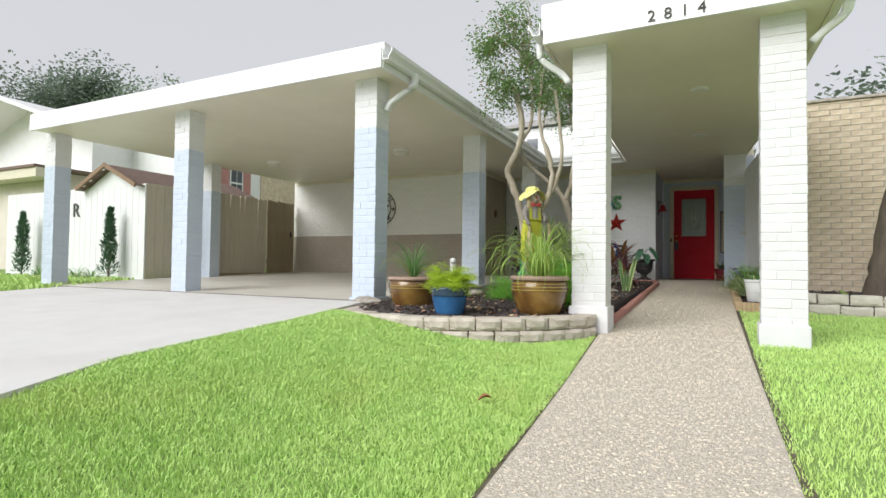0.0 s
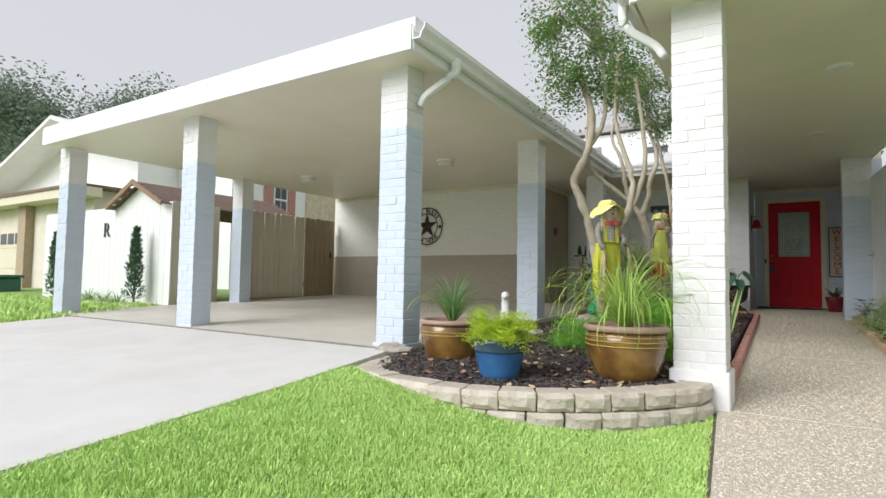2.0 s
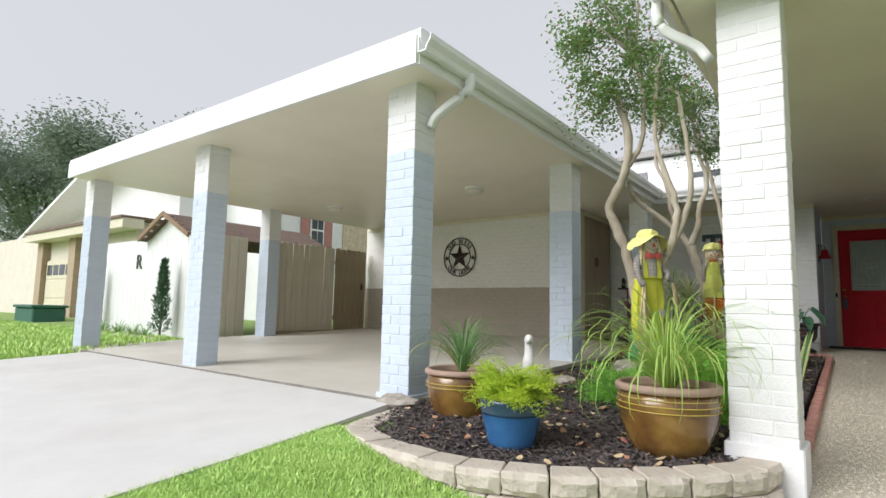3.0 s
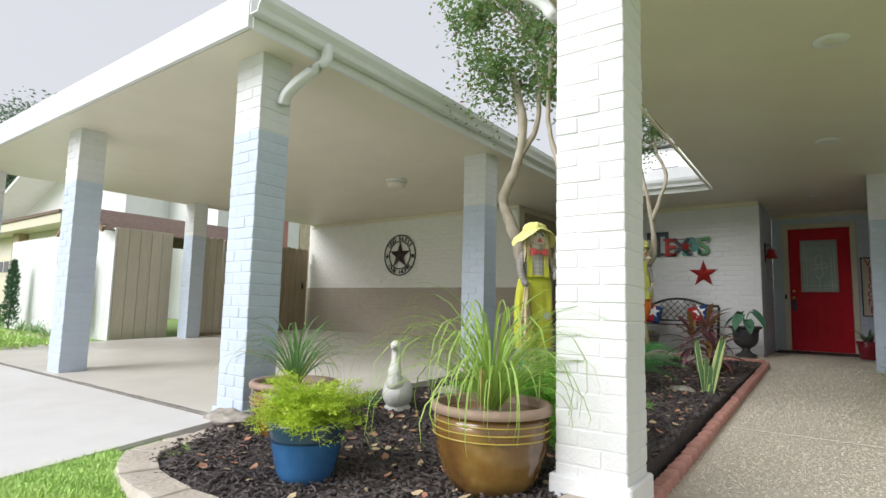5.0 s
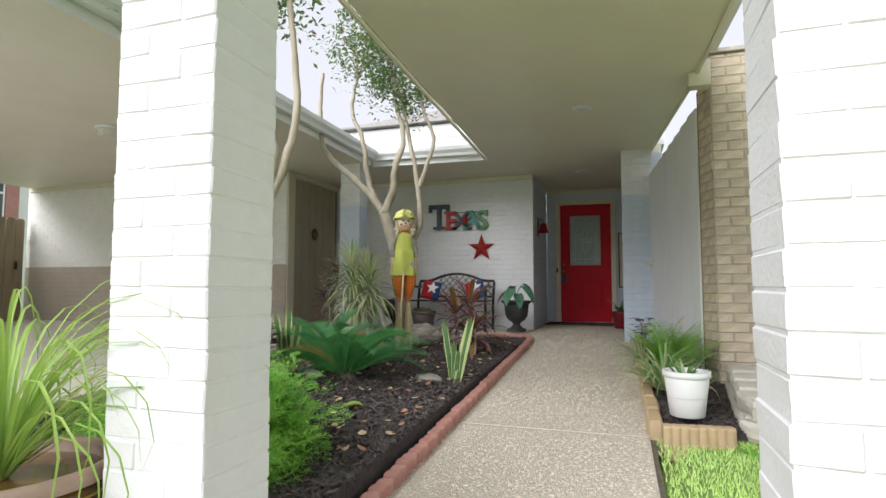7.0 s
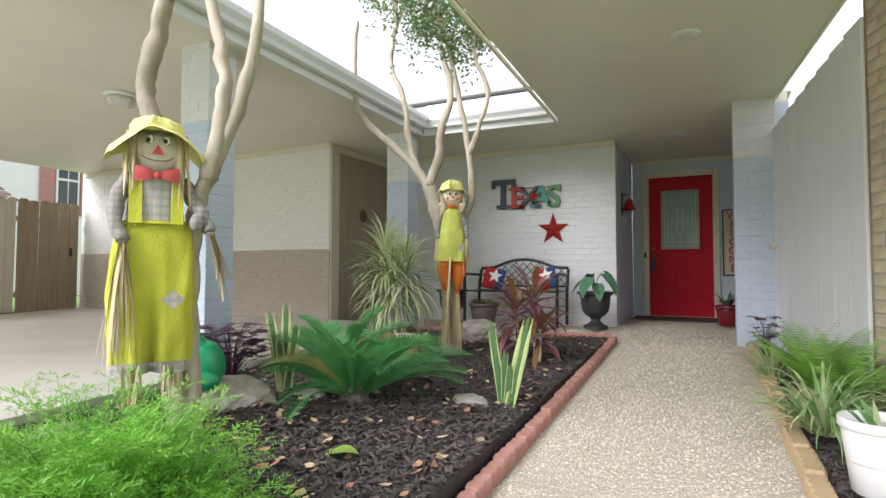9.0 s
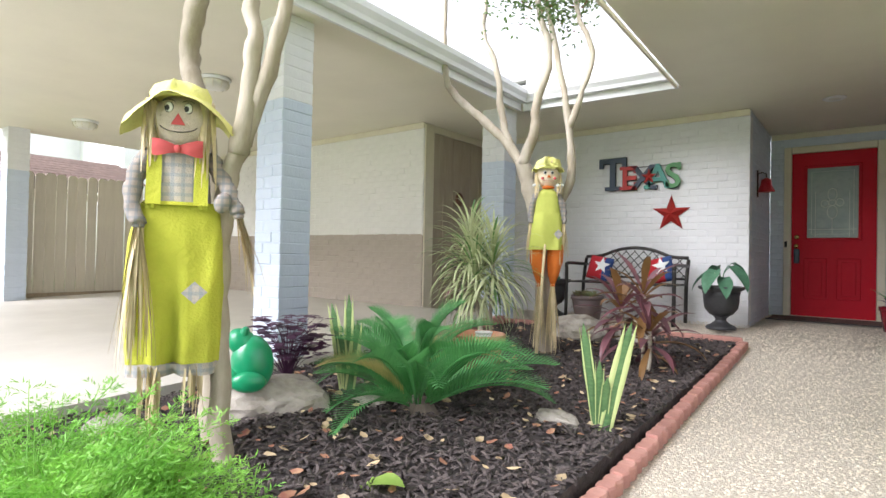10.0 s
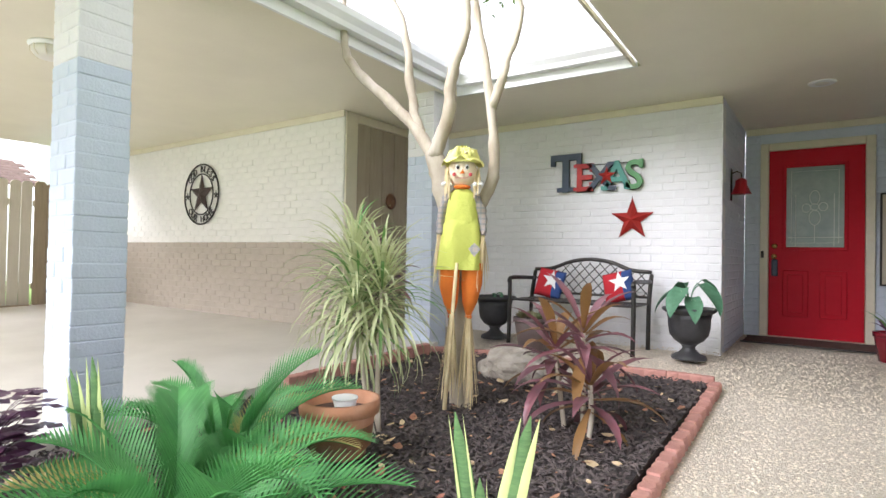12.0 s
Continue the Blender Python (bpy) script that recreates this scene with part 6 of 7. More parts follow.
def star_mesh(r, ri, depth, back=0.0):
    b = bmesh.new()
    top = b.verts.new((0, -depth, 0))
    ring = [b.verts.new(((r if k % 2 == 0 else ri) * math.sin(k * math.pi / 5), 0, (r if k % 2 == 0 else ri) * math.cos(k * math.pi / 5))) for k in range(10)]
    low = [b.verts.new((v.co.x, 0.006, v.co.z)) for v in ring]
    for k in range(10):
        j = (k + 1) % 10
        b.faces.new((top, ring[k], ring[j]))
        b.faces.new((ring[k], low[k], low[j], ring[j]))
    b.faces.new(low)
    bmesh.ops.recalc_face_normals(b, faces=b.faces[:])
    return b


part("small_star", star_mesh(0.095, 0.038, 0.02), RED_TIN, sign, m=pose(0.60, -0.022, 0.135))
t = thing("barn_star", "faceted red tin barn star on the porch wall", "wall decoration", m=pose(-1.42, 11.735, 1.342))
part("star", star_mesh(0.215, 0.084, 0.05), RED_TIN, t)
part("hook", tube([(0, 0.004, 0.205), (0, -0.004, 0.22), (0, 0.008, 0.226)], 0.003, 6), STEEL_DARK, t)

badge = thing("star_medallion", "dark metal ring with star and GOD BLESS OUR HOME letters", "wall decoration", m=pose(-6.48, 10.285, 1.69))
for r, w in ((0.385, 0.011), (0.262, 0.009)):
    part("ring", tube([(r * math.sin(a * math.pi / 30), 0, r * math.cos(a * math.pi / 30)) for a in range(61)], w, 8), STEEL_DARK, badge, smooth=True)
part("star", star_mesh(0.262, 0.10, 0.03), material("dark_rust_metal", (0.06, 0.035, 0.03), (0.03, 0.02, 0.02), 9, 0.5, metal=0.5), badge)
for text, mid, sgn in (("GOD BLESS", 0, 1), ("OUR HOME", math.pi, -1)):
    n = len(text)
    for k, ch in enumerate(text):
        if ch == " ":
            continue
        a = mid + sgn * (k - (n - 1) / 2) * 0.235
        rr = 0.286 if sgn > 0 else 0.360
        rot = -math.degrees(a) if sgn > 0 else -math.degrees(a - math.pi)
        letters(ch, 0.115, 0.005, STEEL_DARK, "letter", badge, Matrix.Translation((rr * math.sin(a), 0, rr * math.cos(a))) @ Euler((0, -radians(rot), 0)).to_matrix().to_4x4() @ pose(0, 0, 0, 90, 0, 0))
for s in (-1, 1):
    part("small_star", star_mesh(0.055, 0.022, 0.008), STEEL_DARK, badge, m=pose(s * 0.323, 0, -0.02))

# closet door with medallion
closet = thing("door_2", "tan vertical board storage door beside the porch", "door", kind="structure")
for k in range(6):
    y0 = 10.50 + 0.2 * k
    part("plank", box(-3.955, -3.928, y0 + 0.003, y0 + 0.197, 0.14, 2.34, 0.003), material("tan_door_paint", (0.42, 0.36, 0.27), (0.36, 0.30, 0.22), 5, 0.6, 0.2, 40, stretch=(4, 4, 0.6)) if k == 0 else bpy.data.materials["tan_door_paint"], closet)
part("frame", merge(box(-3.98, -3.92, 10.33, 10.497, 0.14, 2.43, 0.004), box(-3.98, -3.92, 10.497, 11.74, 2.345, 2.43, 0.004)), TRIM_CREAM, closet)
part("medallion", lathe([(0.085, 0), (0.09, 0.008), (0.06, 0.014), (0.05, 0.01), (0.02, 0.018)], 24), material("copper_brown", (0.20, 0.10, 0.06), None, 9, 0.4, metal=0.5), closet, "round copper medallion", m=pose(-3.928, 11.05, 1.56, 0, 90, 0), smooth=True)

# plant stand with candle holders by the closet
t = thing("plant_stand", "tall dark metal stand with small pots by the porch", "stand", m=pose(-3.42, 11.2, 0.135))
part("tray", lathe([(0.16, 0.93), (0.17, 0.94), (0.17, 0.955), (0.01, 0.955)], 24), STEEL_DARK, t)
part("post", tube([(0, 0, 0.05), (0, 0, 0.93)], 0.014, 10), material("dark_red_iron", (0.20, 0.02, 0.02), None, 9, 0.4, metal=0.3), t)
for k in range(3):
    a = k * 2.094
    part("foot", tube(smooth_path([(0, 0, 0.25), (0.12 * math.cos(a), 0.12 * math.sin(a), 0.12), (0.17 * math.cos(a), 0.17 * math.sin(a), 0.0)], 4), 0.009, 8), STEEL_DARK, t)
for dx in (-0.07, 0.07):
    tt = thing("small_pot", "small dark ornamental jar on the stand", "jar", m=pose(-3.42 + dx, 11.2, 1.091))
    part("body", lathe([(0.03, 0), (0.045, 0.05), (0.03, 0.1), (0.04, 0.13)], 16), STEEL_DARK, tt, smooth=True)
    part("knob", lathe([(0.03, 0.13), (0.034, 0.15), (0.008, 0.19)], 14), STEEL_DARK, tt, smooth=True)

# ---------------------------------------------------------------- bench with cushions
IRON = material("dark_bronze_iron", (0.035, 0.033, 0.03), (0.055, 0.05, 0.045), 15, 0.4, 0.2, 60, metal=0.6)
bench = thing("garden_bench", "dark metal bench with arched lattice backrest on the porch", "bench", m=pose(-1.765, 11.25, 0.135))
BW = 0.585
for s in (-1, 1):
    part("back_leg", tube(smooth_path([(s * BW, 0.20, 0), (s * BW, 0.22, 0.42), (s * BW, 0.30, 0.68)], 4), 0.020, 8), IRON, bench, smooth=True)
    part("front_leg", tube(smooth_path([(s * BW, -0.27, 0), (s * BW, -0.26, 0.3), (s * BW, -0.26, 0.60)], 4), 0.020, 8), IRON, bench, smooth=True)
    part("armrest", tube(smooth_path([(s * BW, -0.28, 0.58), (s * BW, -0.24, 0.62), (s * BW, 0.0, 0.62), (s * BW, 0.27, 0.61)], 4), 0.019, 8), IRON, bench, smooth=True)
for k in range(9):
    y = -0.25 + 0.056 * k
    part("seat_slat", box(-BW, BW, y, y + 0.042, 0.405, 0.42, 0.004), IRON, bench)
arch = [(-BW, 0.30, 0.70), (-0.40, 0.305, 0.715), (-0.2, 0.31, 0.785), (0, 0.312, 0.81), (0.2, 0.31, 0.785), (0.40, 0.305, 0.715), (BW, 0.30, 0.70)]
part("top_rail", tube(smooth_path(arch, 6), 0.019, 8), IRON, bench, smooth=True)
part("lower_rail", tube([(-BW, 0.24, 0.47), (BW, 0.24, 0.47)], 0.012, 8), IRON, bench, smooth=True)


def arch_z(x):
    pts = smooth_path(arch, 6)
    return min(pts, key=lambda p: abs(p.x - x)).z


for k in range(-6, 12):
    for s in (1, -1):
        x0 = (-BW + k * 0.1) * s
        pts = []
        for i in range(9):
            x, z = x0 + s * 0.042 * i, 0.47 + 0.044 * i
            if abs(x) <= BW and z <= arch_z(x):
                pts.append((x, 0.24 + (z - 0.47) * 0.21, z))
        if len(pts) > 1:
            part("lattice_bar", tube(pts, 0.0055, 5), IRON, bench)
FLAG_RED, FLAG_BLUE = material("red_cushion_cloth", (0.50, 0.02, 0.03), None, 10, 0.9, 0.3, 90), material("blue_cushion_cloth", (0.03, 0.07, 0.22), None, 10, 0.9, 0.3, 90)


def cushion(x, rot, label):
    t = thing("cushion", label, "cushion", m=pose(x, 11.36, 0.565, -14, rot, 0))
    h, d, n = 0.14, 0.055, 12
    for name, lo, hi, mat in (("red_half", -1.0, 0.35, FLAG_RED), ("blue_half", 0.35, 1.0, FLAG_BLUE)):
        b = bmesh.new()
        for side in (-1, 1):
            g = []
            for i in range(n + 1):
                u = lo + (hi - lo) * i / n
                g.append([b.verts.new((u * h, side * d * ((1 - u * u) * (1 - (2 * j / n - 1) ** 2)) ** 0.4, (2 * j / n - 1) * h + h)) for j in range(n + 1)])
            for i in range(n):
                for j in range(n):
                    q = (g[i][j], g[i + 1][j], g[i + 1][j + 1], g[i][j + 1])
                    b.faces.new(q if side < 0 else q[::-1])
        bmesh.ops.remove_doubles(b, verts=b.verts[:], dist=0.0008)
        part(name, b, mat, t, smooth=True)
    part("white_star", star_mesh(0.10, 0.042, 0.004), TRIM_WHITE, t, m=pose(0.03, -0.056, 0.17))


cushion(-2.14, 10, "red, white and blue star cushion leaning on the bench")
cushion(-1.40, -14, "red and blue star cushion against the bench armrest")

# ---------------------------------------------------------------- urns and pots on the porch
URN = material("black_urn_plastic", (0.028, 0.028, 0.03), (0.045, 0.045, 0.047), 12, 0.5, 0.3, 60)


def urn(x, y, label):
    t = thing("urn", label, "urn", m=pose(x, y, 0.135))
    part("foot", lathe([(0.135, 0), (0.14, 0.012), (0.13, 0.03), (0.085, 0.05), (0.05, 0.085), (0.05, 0.10), (0.07, 0.125)], 32), URN, t, smooth=True)
    part("bowl", lathe([(0.06, 0.118), (0.11, 0.15), (0.15, 0.20), (0.163, 0.27), (0.165, 0.33), (0.175, 0.37)], 32), URN, t, smooth=True)
    part("rim", lathe([(0.15, 0.24), (0.17, 0.375), (0.205, 0.395), (0.215, 0.415), (0.205, 0.425), (0.16, 0.42), (0.15, 0.33)], 32), URN, t, smooth=True)
    part("soil", lathe([(0.155, 0.34), (0.155, 0.385), (0.01, 0.39)], 20), POT_SOIL, t)
    return t


urn(-0.79, 11.22, "black urn planter on a pedestal foot by the porch wall")
urn(-2.60, 11.15, "black urn planter behind the small scarecrow")
ALO = material("alocasia_leaf", (0.05, 0.15, 0.08), (0.10, 0.24, 0.14), 14, 0.6)
VEIN = material("pale_leaf_vein", (0.50, 0.58, 0.44), None, 8, 0.4)


def alocasia(x, y, z, leaves, label, scale=1.0):
    t = thing("alocasia", label, "plant", m=pose(x, y, z))
    for az, l, h in leaves:
        sh = Sheet()
        tip = Vector((0.10 * math.cos(az), 0.10 * math.sin(az), h))
        sh.stem(smooth_path([(0, 0, 0), (tip.x * 0.3, tip.y * 0.3, h * 0.7), tip], 4), 0.006, 0.004, 0, 6)
        sh.ribbon(tip, az, -0.7, l, l * 0.55, 0.8, 8, 0, 0.16, 0.3, 0.02, 0.75)
        p = Vector(tip)
        for k in range(2, 8):
            e = -0.7 - 0.8 * (k / 8) ** 2
            p = p + Vector((math.cos(az) * math.cos(e), math.sin(az) * math.cos(e), math.sin(e))) * (l / 8)
            for s in (-1, 1):
                sh.ribbon(p + Vector((0, 0, 0.004)), az + s * 1.0, e * 0.5 + 0.15, l * 0.22 * (1.1 - k / 9), 0.005, 0.3, 2, 1, 0, 0.3, 0.3, 1)
        sh.part("leaf", [ALO, VEIN], t)
    return t


alocasia(-0.79, 11.22, 0.52, [(-1.9, 0.30, 0.20), (-0.5, 0.32, 0.24), (-2.9, 0.28, 0.19), (0.6, 0.24, 0.27), (2.2, 0.22, 0.24), (-1.2, 0.26, 0.13)], "dark green alocasia with pale veins in the urn")
alocasia(-2.60, 11.15, 0.52, [(-0.6, 0.09, 0.08), (2.2, 0.07, 0.06)], "small green seedling in the urn")
t = thing("flower_pot", "round taupe plastic pot in front of the bench", "plant pot", m=pose(-2.04, 10.86, 0.125))
TAUPE = material("taupe_plastic", (0.13, 0.095, 0.085), (0.10, 0.075, 0.07), 8, 0.5)
part("body", lathe([(0.12, 0), (0.125, 0.005), (0.165, 0.24), (0.16, 0.25)], 28), TAUPE, t, smooth=True)
part("rim", lathe([(0.15, 0.15), (0.158, 0.285), (0.178, 0.285), (0.178, 0.245), (0.162, 0.24)], 28), TAUPE, t, smooth=True)
part("soil", lathe([(0.152, 0.25), (0.152, 0.27), (0.01, 0.275)], 18), POT_SOIL, t)
t = thing("succulent", "green succulent rosettes filling the taupe pot", "plant", m=pose(-2.04, 10.86, 0.395))
rng_s = random.Random(71)
for _ in range(9):
    ox, oy = rng_s.uniform(-0.11, 0.11), rng_s.uniform(-0.11, 0.11)
    sh = Sheet()
    for k in range(9):
        sh.ribbon((ox, oy, 0), k * 2.4, rng_s.uniform(0.3, 1.2), 0.075, 0.038, -0.3, 3, 0, 0.3, 0.6, 0.1, 0.5)
    sh.part("rosette", [foliage("succulent_leaf", (0.24, 0.33, 0.16), (0.28, 0.20, 0.12), 9) if "succulent_leaf" not in bpy.data.materials else bpy.data.materials["succulent_leaf"]], t)

# ---------------------------------------------------------------- edging along the bed: pink scalloped pieces
CURB = material("pink_edging_concrete", (0.50, 0.25, 0.20), (0.40, 0.20, 0.17), 8, 0.85, 0.5, 60, spots=(0.58, 0.40, 0.35), spot_scale=4, spot_amount=0.5, vary=0.08)


def scallop_mesh(name, w, d, h, bumps, mat, round_top=True):
    """A piece of edging, w long in y, d thick in x, with rounded ribs on both faces."""
    b = bmesh.new()
    out = []
    n = bumps * 6
    for k in range(n + 1):
        u = k / n
        bulge = abs(math.sin(u * bumps * math.pi)) * 0.012
        out.append((d / 2 - 0.012 + bulge, u * w))
    loop = out + [(-x, y) for x, y in reversed(out)]
    lo = [b.verts.new((x, y, -0.10)) for x, y in loop]
    mid = [b.verts.new((x, y, h * 0.86)) for x, y in loop]
    hi = [b.verts.new((x * 0.82, w * 0.5 + (y - w * 0.5) * 0.985, h)) for x, y in loop]
    for a, c in ((lo, mid), (mid, hi)):
        for k in range(len(loop)):
            j = (k + 1) % len(loop)
            b.faces.new((a[k], a[j], c[j], c[k]))
    b.faces.new(hi)
    b.faces.new(lo[::-1])
    bmesh.ops.recalc_face_normals(b, faces=b.faces[:])
    return finish(name, b, mat)


def edging(name, label, line, zf, w, d, h, bumps, mat, category="edging"):
    """Pieces laid end to end along a line of plan points."""
    t = thing(name, label, category)
    me = scallop_mesh("edging_piece", w, d, h, bumps, mat)
    rng = random.Random(len(line) * 7)
    for (x0, y0), (x1, y1) in zip(line, line[1:]):
        l = math.hypot(x1 - x0, y1 - y0)
        n = max(1, round(l / w))
        a = math.degrees(math.atan2(y1 - y0, x1 - x0)) - 90
        for k in range(n):
            f = k / n
            x, y = x0 + (x1 - x0) * f, y0 + (y1 - y0) * f
            ob = new("edging_piece", me)
            ob.parent = t
            ob.matrix_basis = pose(x + rng.uniform(-0.003, 0.003), y, zf(x, y) + rng.uniform(-0.004, 0.004), rng.uniform(-1, 1), rng.uniform(-1.5, 1.5), a + rng.uniform(-0.8, 0.8)) @ Matrix.Diagonal((1, l / n / w * 0.992, 1, 1))
    return t


edging("bed_edging", "pink scalloped concrete edging between mulch and walkway", [(-0.355, 4.9), (-0.45, 10.40)], lambda x, y: walk_z(y), 0.155, 0.075, 0.062, 2, CURB)
edging("bed_edging", "pink scalloped concrete edging at the back of the bed", [(-0.47, 10.42), (-2.0, 10.42), (-2.70, 10.15)], lambda x, y: 0.10, 0.155, 0.075, 0.06, 2, CURB)
edging("bed_edging", "pink scalloped edging along the carport slab", [(-2.66, 8.6), (-2.66, 10.1)], lambda x, y: drive_z(y), 0.155, 0.075, 0.03, 2, CURB)
TAN_EDGE = material("tan_edging_concrete", (0.50, 0.37, 0.22), (0.42, 0.31, 0.18), 8, 0.85, 0.4, 60, vary=0.06)
edging("bed_edging", "tan log shaped concrete edging along the walkway", [(0.80, 6.93), (0.79, 8.2), (0.755, 10.3)], lambda x, y: walk_z(y), 0.30, 0.085, 0.085, 5, TAN_EDGE)
edging("bed_edging", "tan log shaped concrete edging across the small bed", [(1.20, 6.90), (0.83, 6.86)], lambda x, y: walk_z(y), 0.18, 0.085, 0.085, 4, TAN_EDGE)

# ---------------------------------------------------------------- stacked retaining blocks
BLOCK = material("tan_retaining_block", (0.58, 0.52, 0.44), (0.46, 0.40, 0.33), 7, 0.9, 0.9, 35, spots=(0.64, 0.59, 0.51), spot_scale=4, spot_amount=0.6, vary=0.12)
BLOCK_PALE = material("pale_retaining_block", (0.66, 0.62, 0.55), (0.55, 0.51, 0.44), 7, 0.9, 0.8, 35, vary=0.1)


def block_mesh(l, d, h, seed, mat):
    """A split-face wall block: rough bulging front (towards -y), tapered back."""
    b = bmesh.new()
    bmesh.ops.create_cube(b, size=1)
    bmesh.ops.subdivide_edges(b, edges=b.edges[:], cuts=3, use_grid_fill=True)
    for v in b.verts:
        x, y, z = v.co
        taper = 1 - 0.16 * (y + 0.5)
        q = Vector((x * l * taper, y * d, z * h))
        e = (1 - (2 * x) ** 6) * (1 - (2 * z) ** 6)
        if y < -0.4:
            q.y -= 0.016 * e
        r = 0.006 if y < 0 else 0.002
        q += r * Vector((noise.noise(q * 22 + Vector((seed, 0, 0))), 1.6 * noise.noise(q * 16 + Vector((0, seed, 0))), noise.noise(q * 22 + Vector((0, 0, seed)))))
        v.co = q
    bmesh.ops.bevel(b, geom=[e for e in b.edges if e.calc_face_angle(0) > 1.2], offset=0.006, segments=1, affect="EDGES")
    return finish("block", b, mat)


def block_wall(label, line, zf, courses, l, d, h, mat, drop=0.0):
    t = thing("retaining_wall", label, "garden wall", kind="")
    meshes = [block_mesh(l, d, h - 0.004, 10 + k, mat) for k in range(4)]
    pts = smooth_path([(x, y, 0) for x, y in line], 10)
    cum = [0.0]
    for p, q in zip(pts, pts[1:]):
        cum.append(cum[-1] + (q - p).length)
    rng = random.Random(len(line))
    for c in range(courses):
        s = l * (0.5 if c % 2 == 0 else 1.0) * 0.55
        while s < cum[-1] - l * 0.3:
            i = next((k for k in range(len(cum) - 1) if cum[k + 1] >= s), len(cum) - 2)
            f = (s - cum[i]) / max(1e-6, cum[i + 1] - cum[i])
            p = pts[i].lerp(pts[i + 1], f)
            dr = (pts[i + 1] - pts[i]).normalized()
            a = math.degrees(math.atan2(dr.y, dr.x))
            ob = new("block", meshes[rng.randrange(4)])
            ob.parent = t
            inx = Vector((-dr.y, dr.x, 0)) * (d / 2 + 0.012 * c)
            ob.matrix_basis = pose(p.x + inx.x, p.y + inx.y, zf(p.x, p.y) + h * (c + 0.5) + rng.uniform(-0.003, 0.003), rng.uniform(-1, 1), rng.uniform(-1, 1), a + rng.uniform(-2, 2)) @ Matrix.Diagonal((rng.uniform(0.94, 1.0), 1, 1, 1))
            s += l
    return t


FRONT_LINE = [(-2.74, 4.36), (-2.60, 3.82), (-2.42, 3.62), (-2.10, 3.50), (-1.72, 3.46), (-1.36, 3.53), (-1.02, 3.70), (-0.70, 3.98), (-0.44, 4.33), (-0.37, 4.58)]
block_wall("curved low wall of tan split blocks around the front bed", FRONT_LINE, lambda x, y: -0.25, 2, 0.215, 0.17, 0.107, BLOCK)
block_wall("low wall of pale stacked blocks around the raised bed", [(1.37, 8.2), (1.31, 7.6), (1.29, 7.15), (1.42, 6.95), (2.0, 6.80), (3.2, 6.70), (4.4, 6.65), (5.4, 6.6)], lambda x, y: walk_z(y) - 0.02, 2, 0.29, 0.20, 0.115, BLOCK_PALE)

# ---------------------------------------------------------------- white gate beside the walkway
GATE = material("white_gate_boards", (0.83, 0.84, 0.85), (0.79, 0.80, 0.81), 4, 0.6, 0.25, 40, spots=(0.70, 0.70, 0.69), spot_scale=2, spot_amount=0.4, stretch=(3, 3, 0.5))
gate = thing("white_gate", "tall white painted wooden gate between pier and wall", "gate", m=pose(1.258, 8.56, 0, 0, 0, 7.6))
for k in range(8):
    top = 2.27 - 0.02 * k
    part("plank", box(-0.012, 0.012, 0.268 * k + 0.0015, 0.268 * k + 0.2665, 0.03 + 0.035 * k * 0.28, top, 0.002), GATE, gate)
for z in (1.80, 0.35):
    part("rail", box(0.013, 0.05, 0.0, 2.14, z, z + 0.09, 0.003), GATE, gate)
part("latch", box(-0.06, -0.013, 1.95, 2.14, 1.015, 1.045, 0.004), TRIM_CREAM, gate, "small white latch bar")
part("gate_stile", box(0.013, 0.05, 2.10, 2.14, 0.45, 1.79, 0.003), GATE, gate)
setting("trim", box(1.262, 1.30, 8.535, 8.56, 0.0, 2.40, 0.004), FENCE_BROWN, "brown narrow wooden post between gate and brick wall", "post")

# plants along the gate
SPIDER = foliage("spider_leaf", (0.30, 0.46, 0.18), (0.20, 0.36, 0.12), 6)
strap_plant("spider_plant", "striped spider plant spilling over the tan edging", 0.90, 7.75, 0.04, 150, 0.44, 0.019, 2.5, (0.5, 1.45), [SPIDER, LEAF_PALE], 81, 0.45, 0.06)
strap_plant("spider_plant", "pale striped spider plant by the pier", 0.80, 9.0, 0.06, 70, 0.40, 0.014, 2.3, (0.5, 1.45), [SPIDER, LEAF_PALE], 82, 0.5, 0.05)


LEAF_SWORD = foliage("sword_fern_leaf", (0.42, 0.70, 0.15), (0.29, 0.54, 0.10), 5)


def sword_fern(label, x, y, z, n, length, seed):
    t = thing("sword_fern", label, "fern", m=pose(x, y, z))
    rng = random.Random(seed)
    for k in range(n):
        sh = Sheet()
        az, e0, l = k * 2.399, rng.uniform(0.9, 1.45), length * rng.uniform(0.75, 1.1)
        p = Vector((0, 0, 0))
        for i in range(26):
            ee = e0 - 0.7 * (i / 25) ** 2
            ll = 0.07 * math.sin(math.pi * (0.1 + 0.85 * i / 25))
            for s in (-1, 1):
                sh.ribbon(p, az + s * 1.35, 0.1, ll, 0.023, 0.4, 2, 0, 0.1, 0.4, 0.2, 0.8)
            p = p + Vector((math.cos(az) * math.cos(ee), math.sin(az) * math.cos(ee), math.sin(ee))) * (l / 26)
        sh.part("frond", [LEAF_SWORD], t)


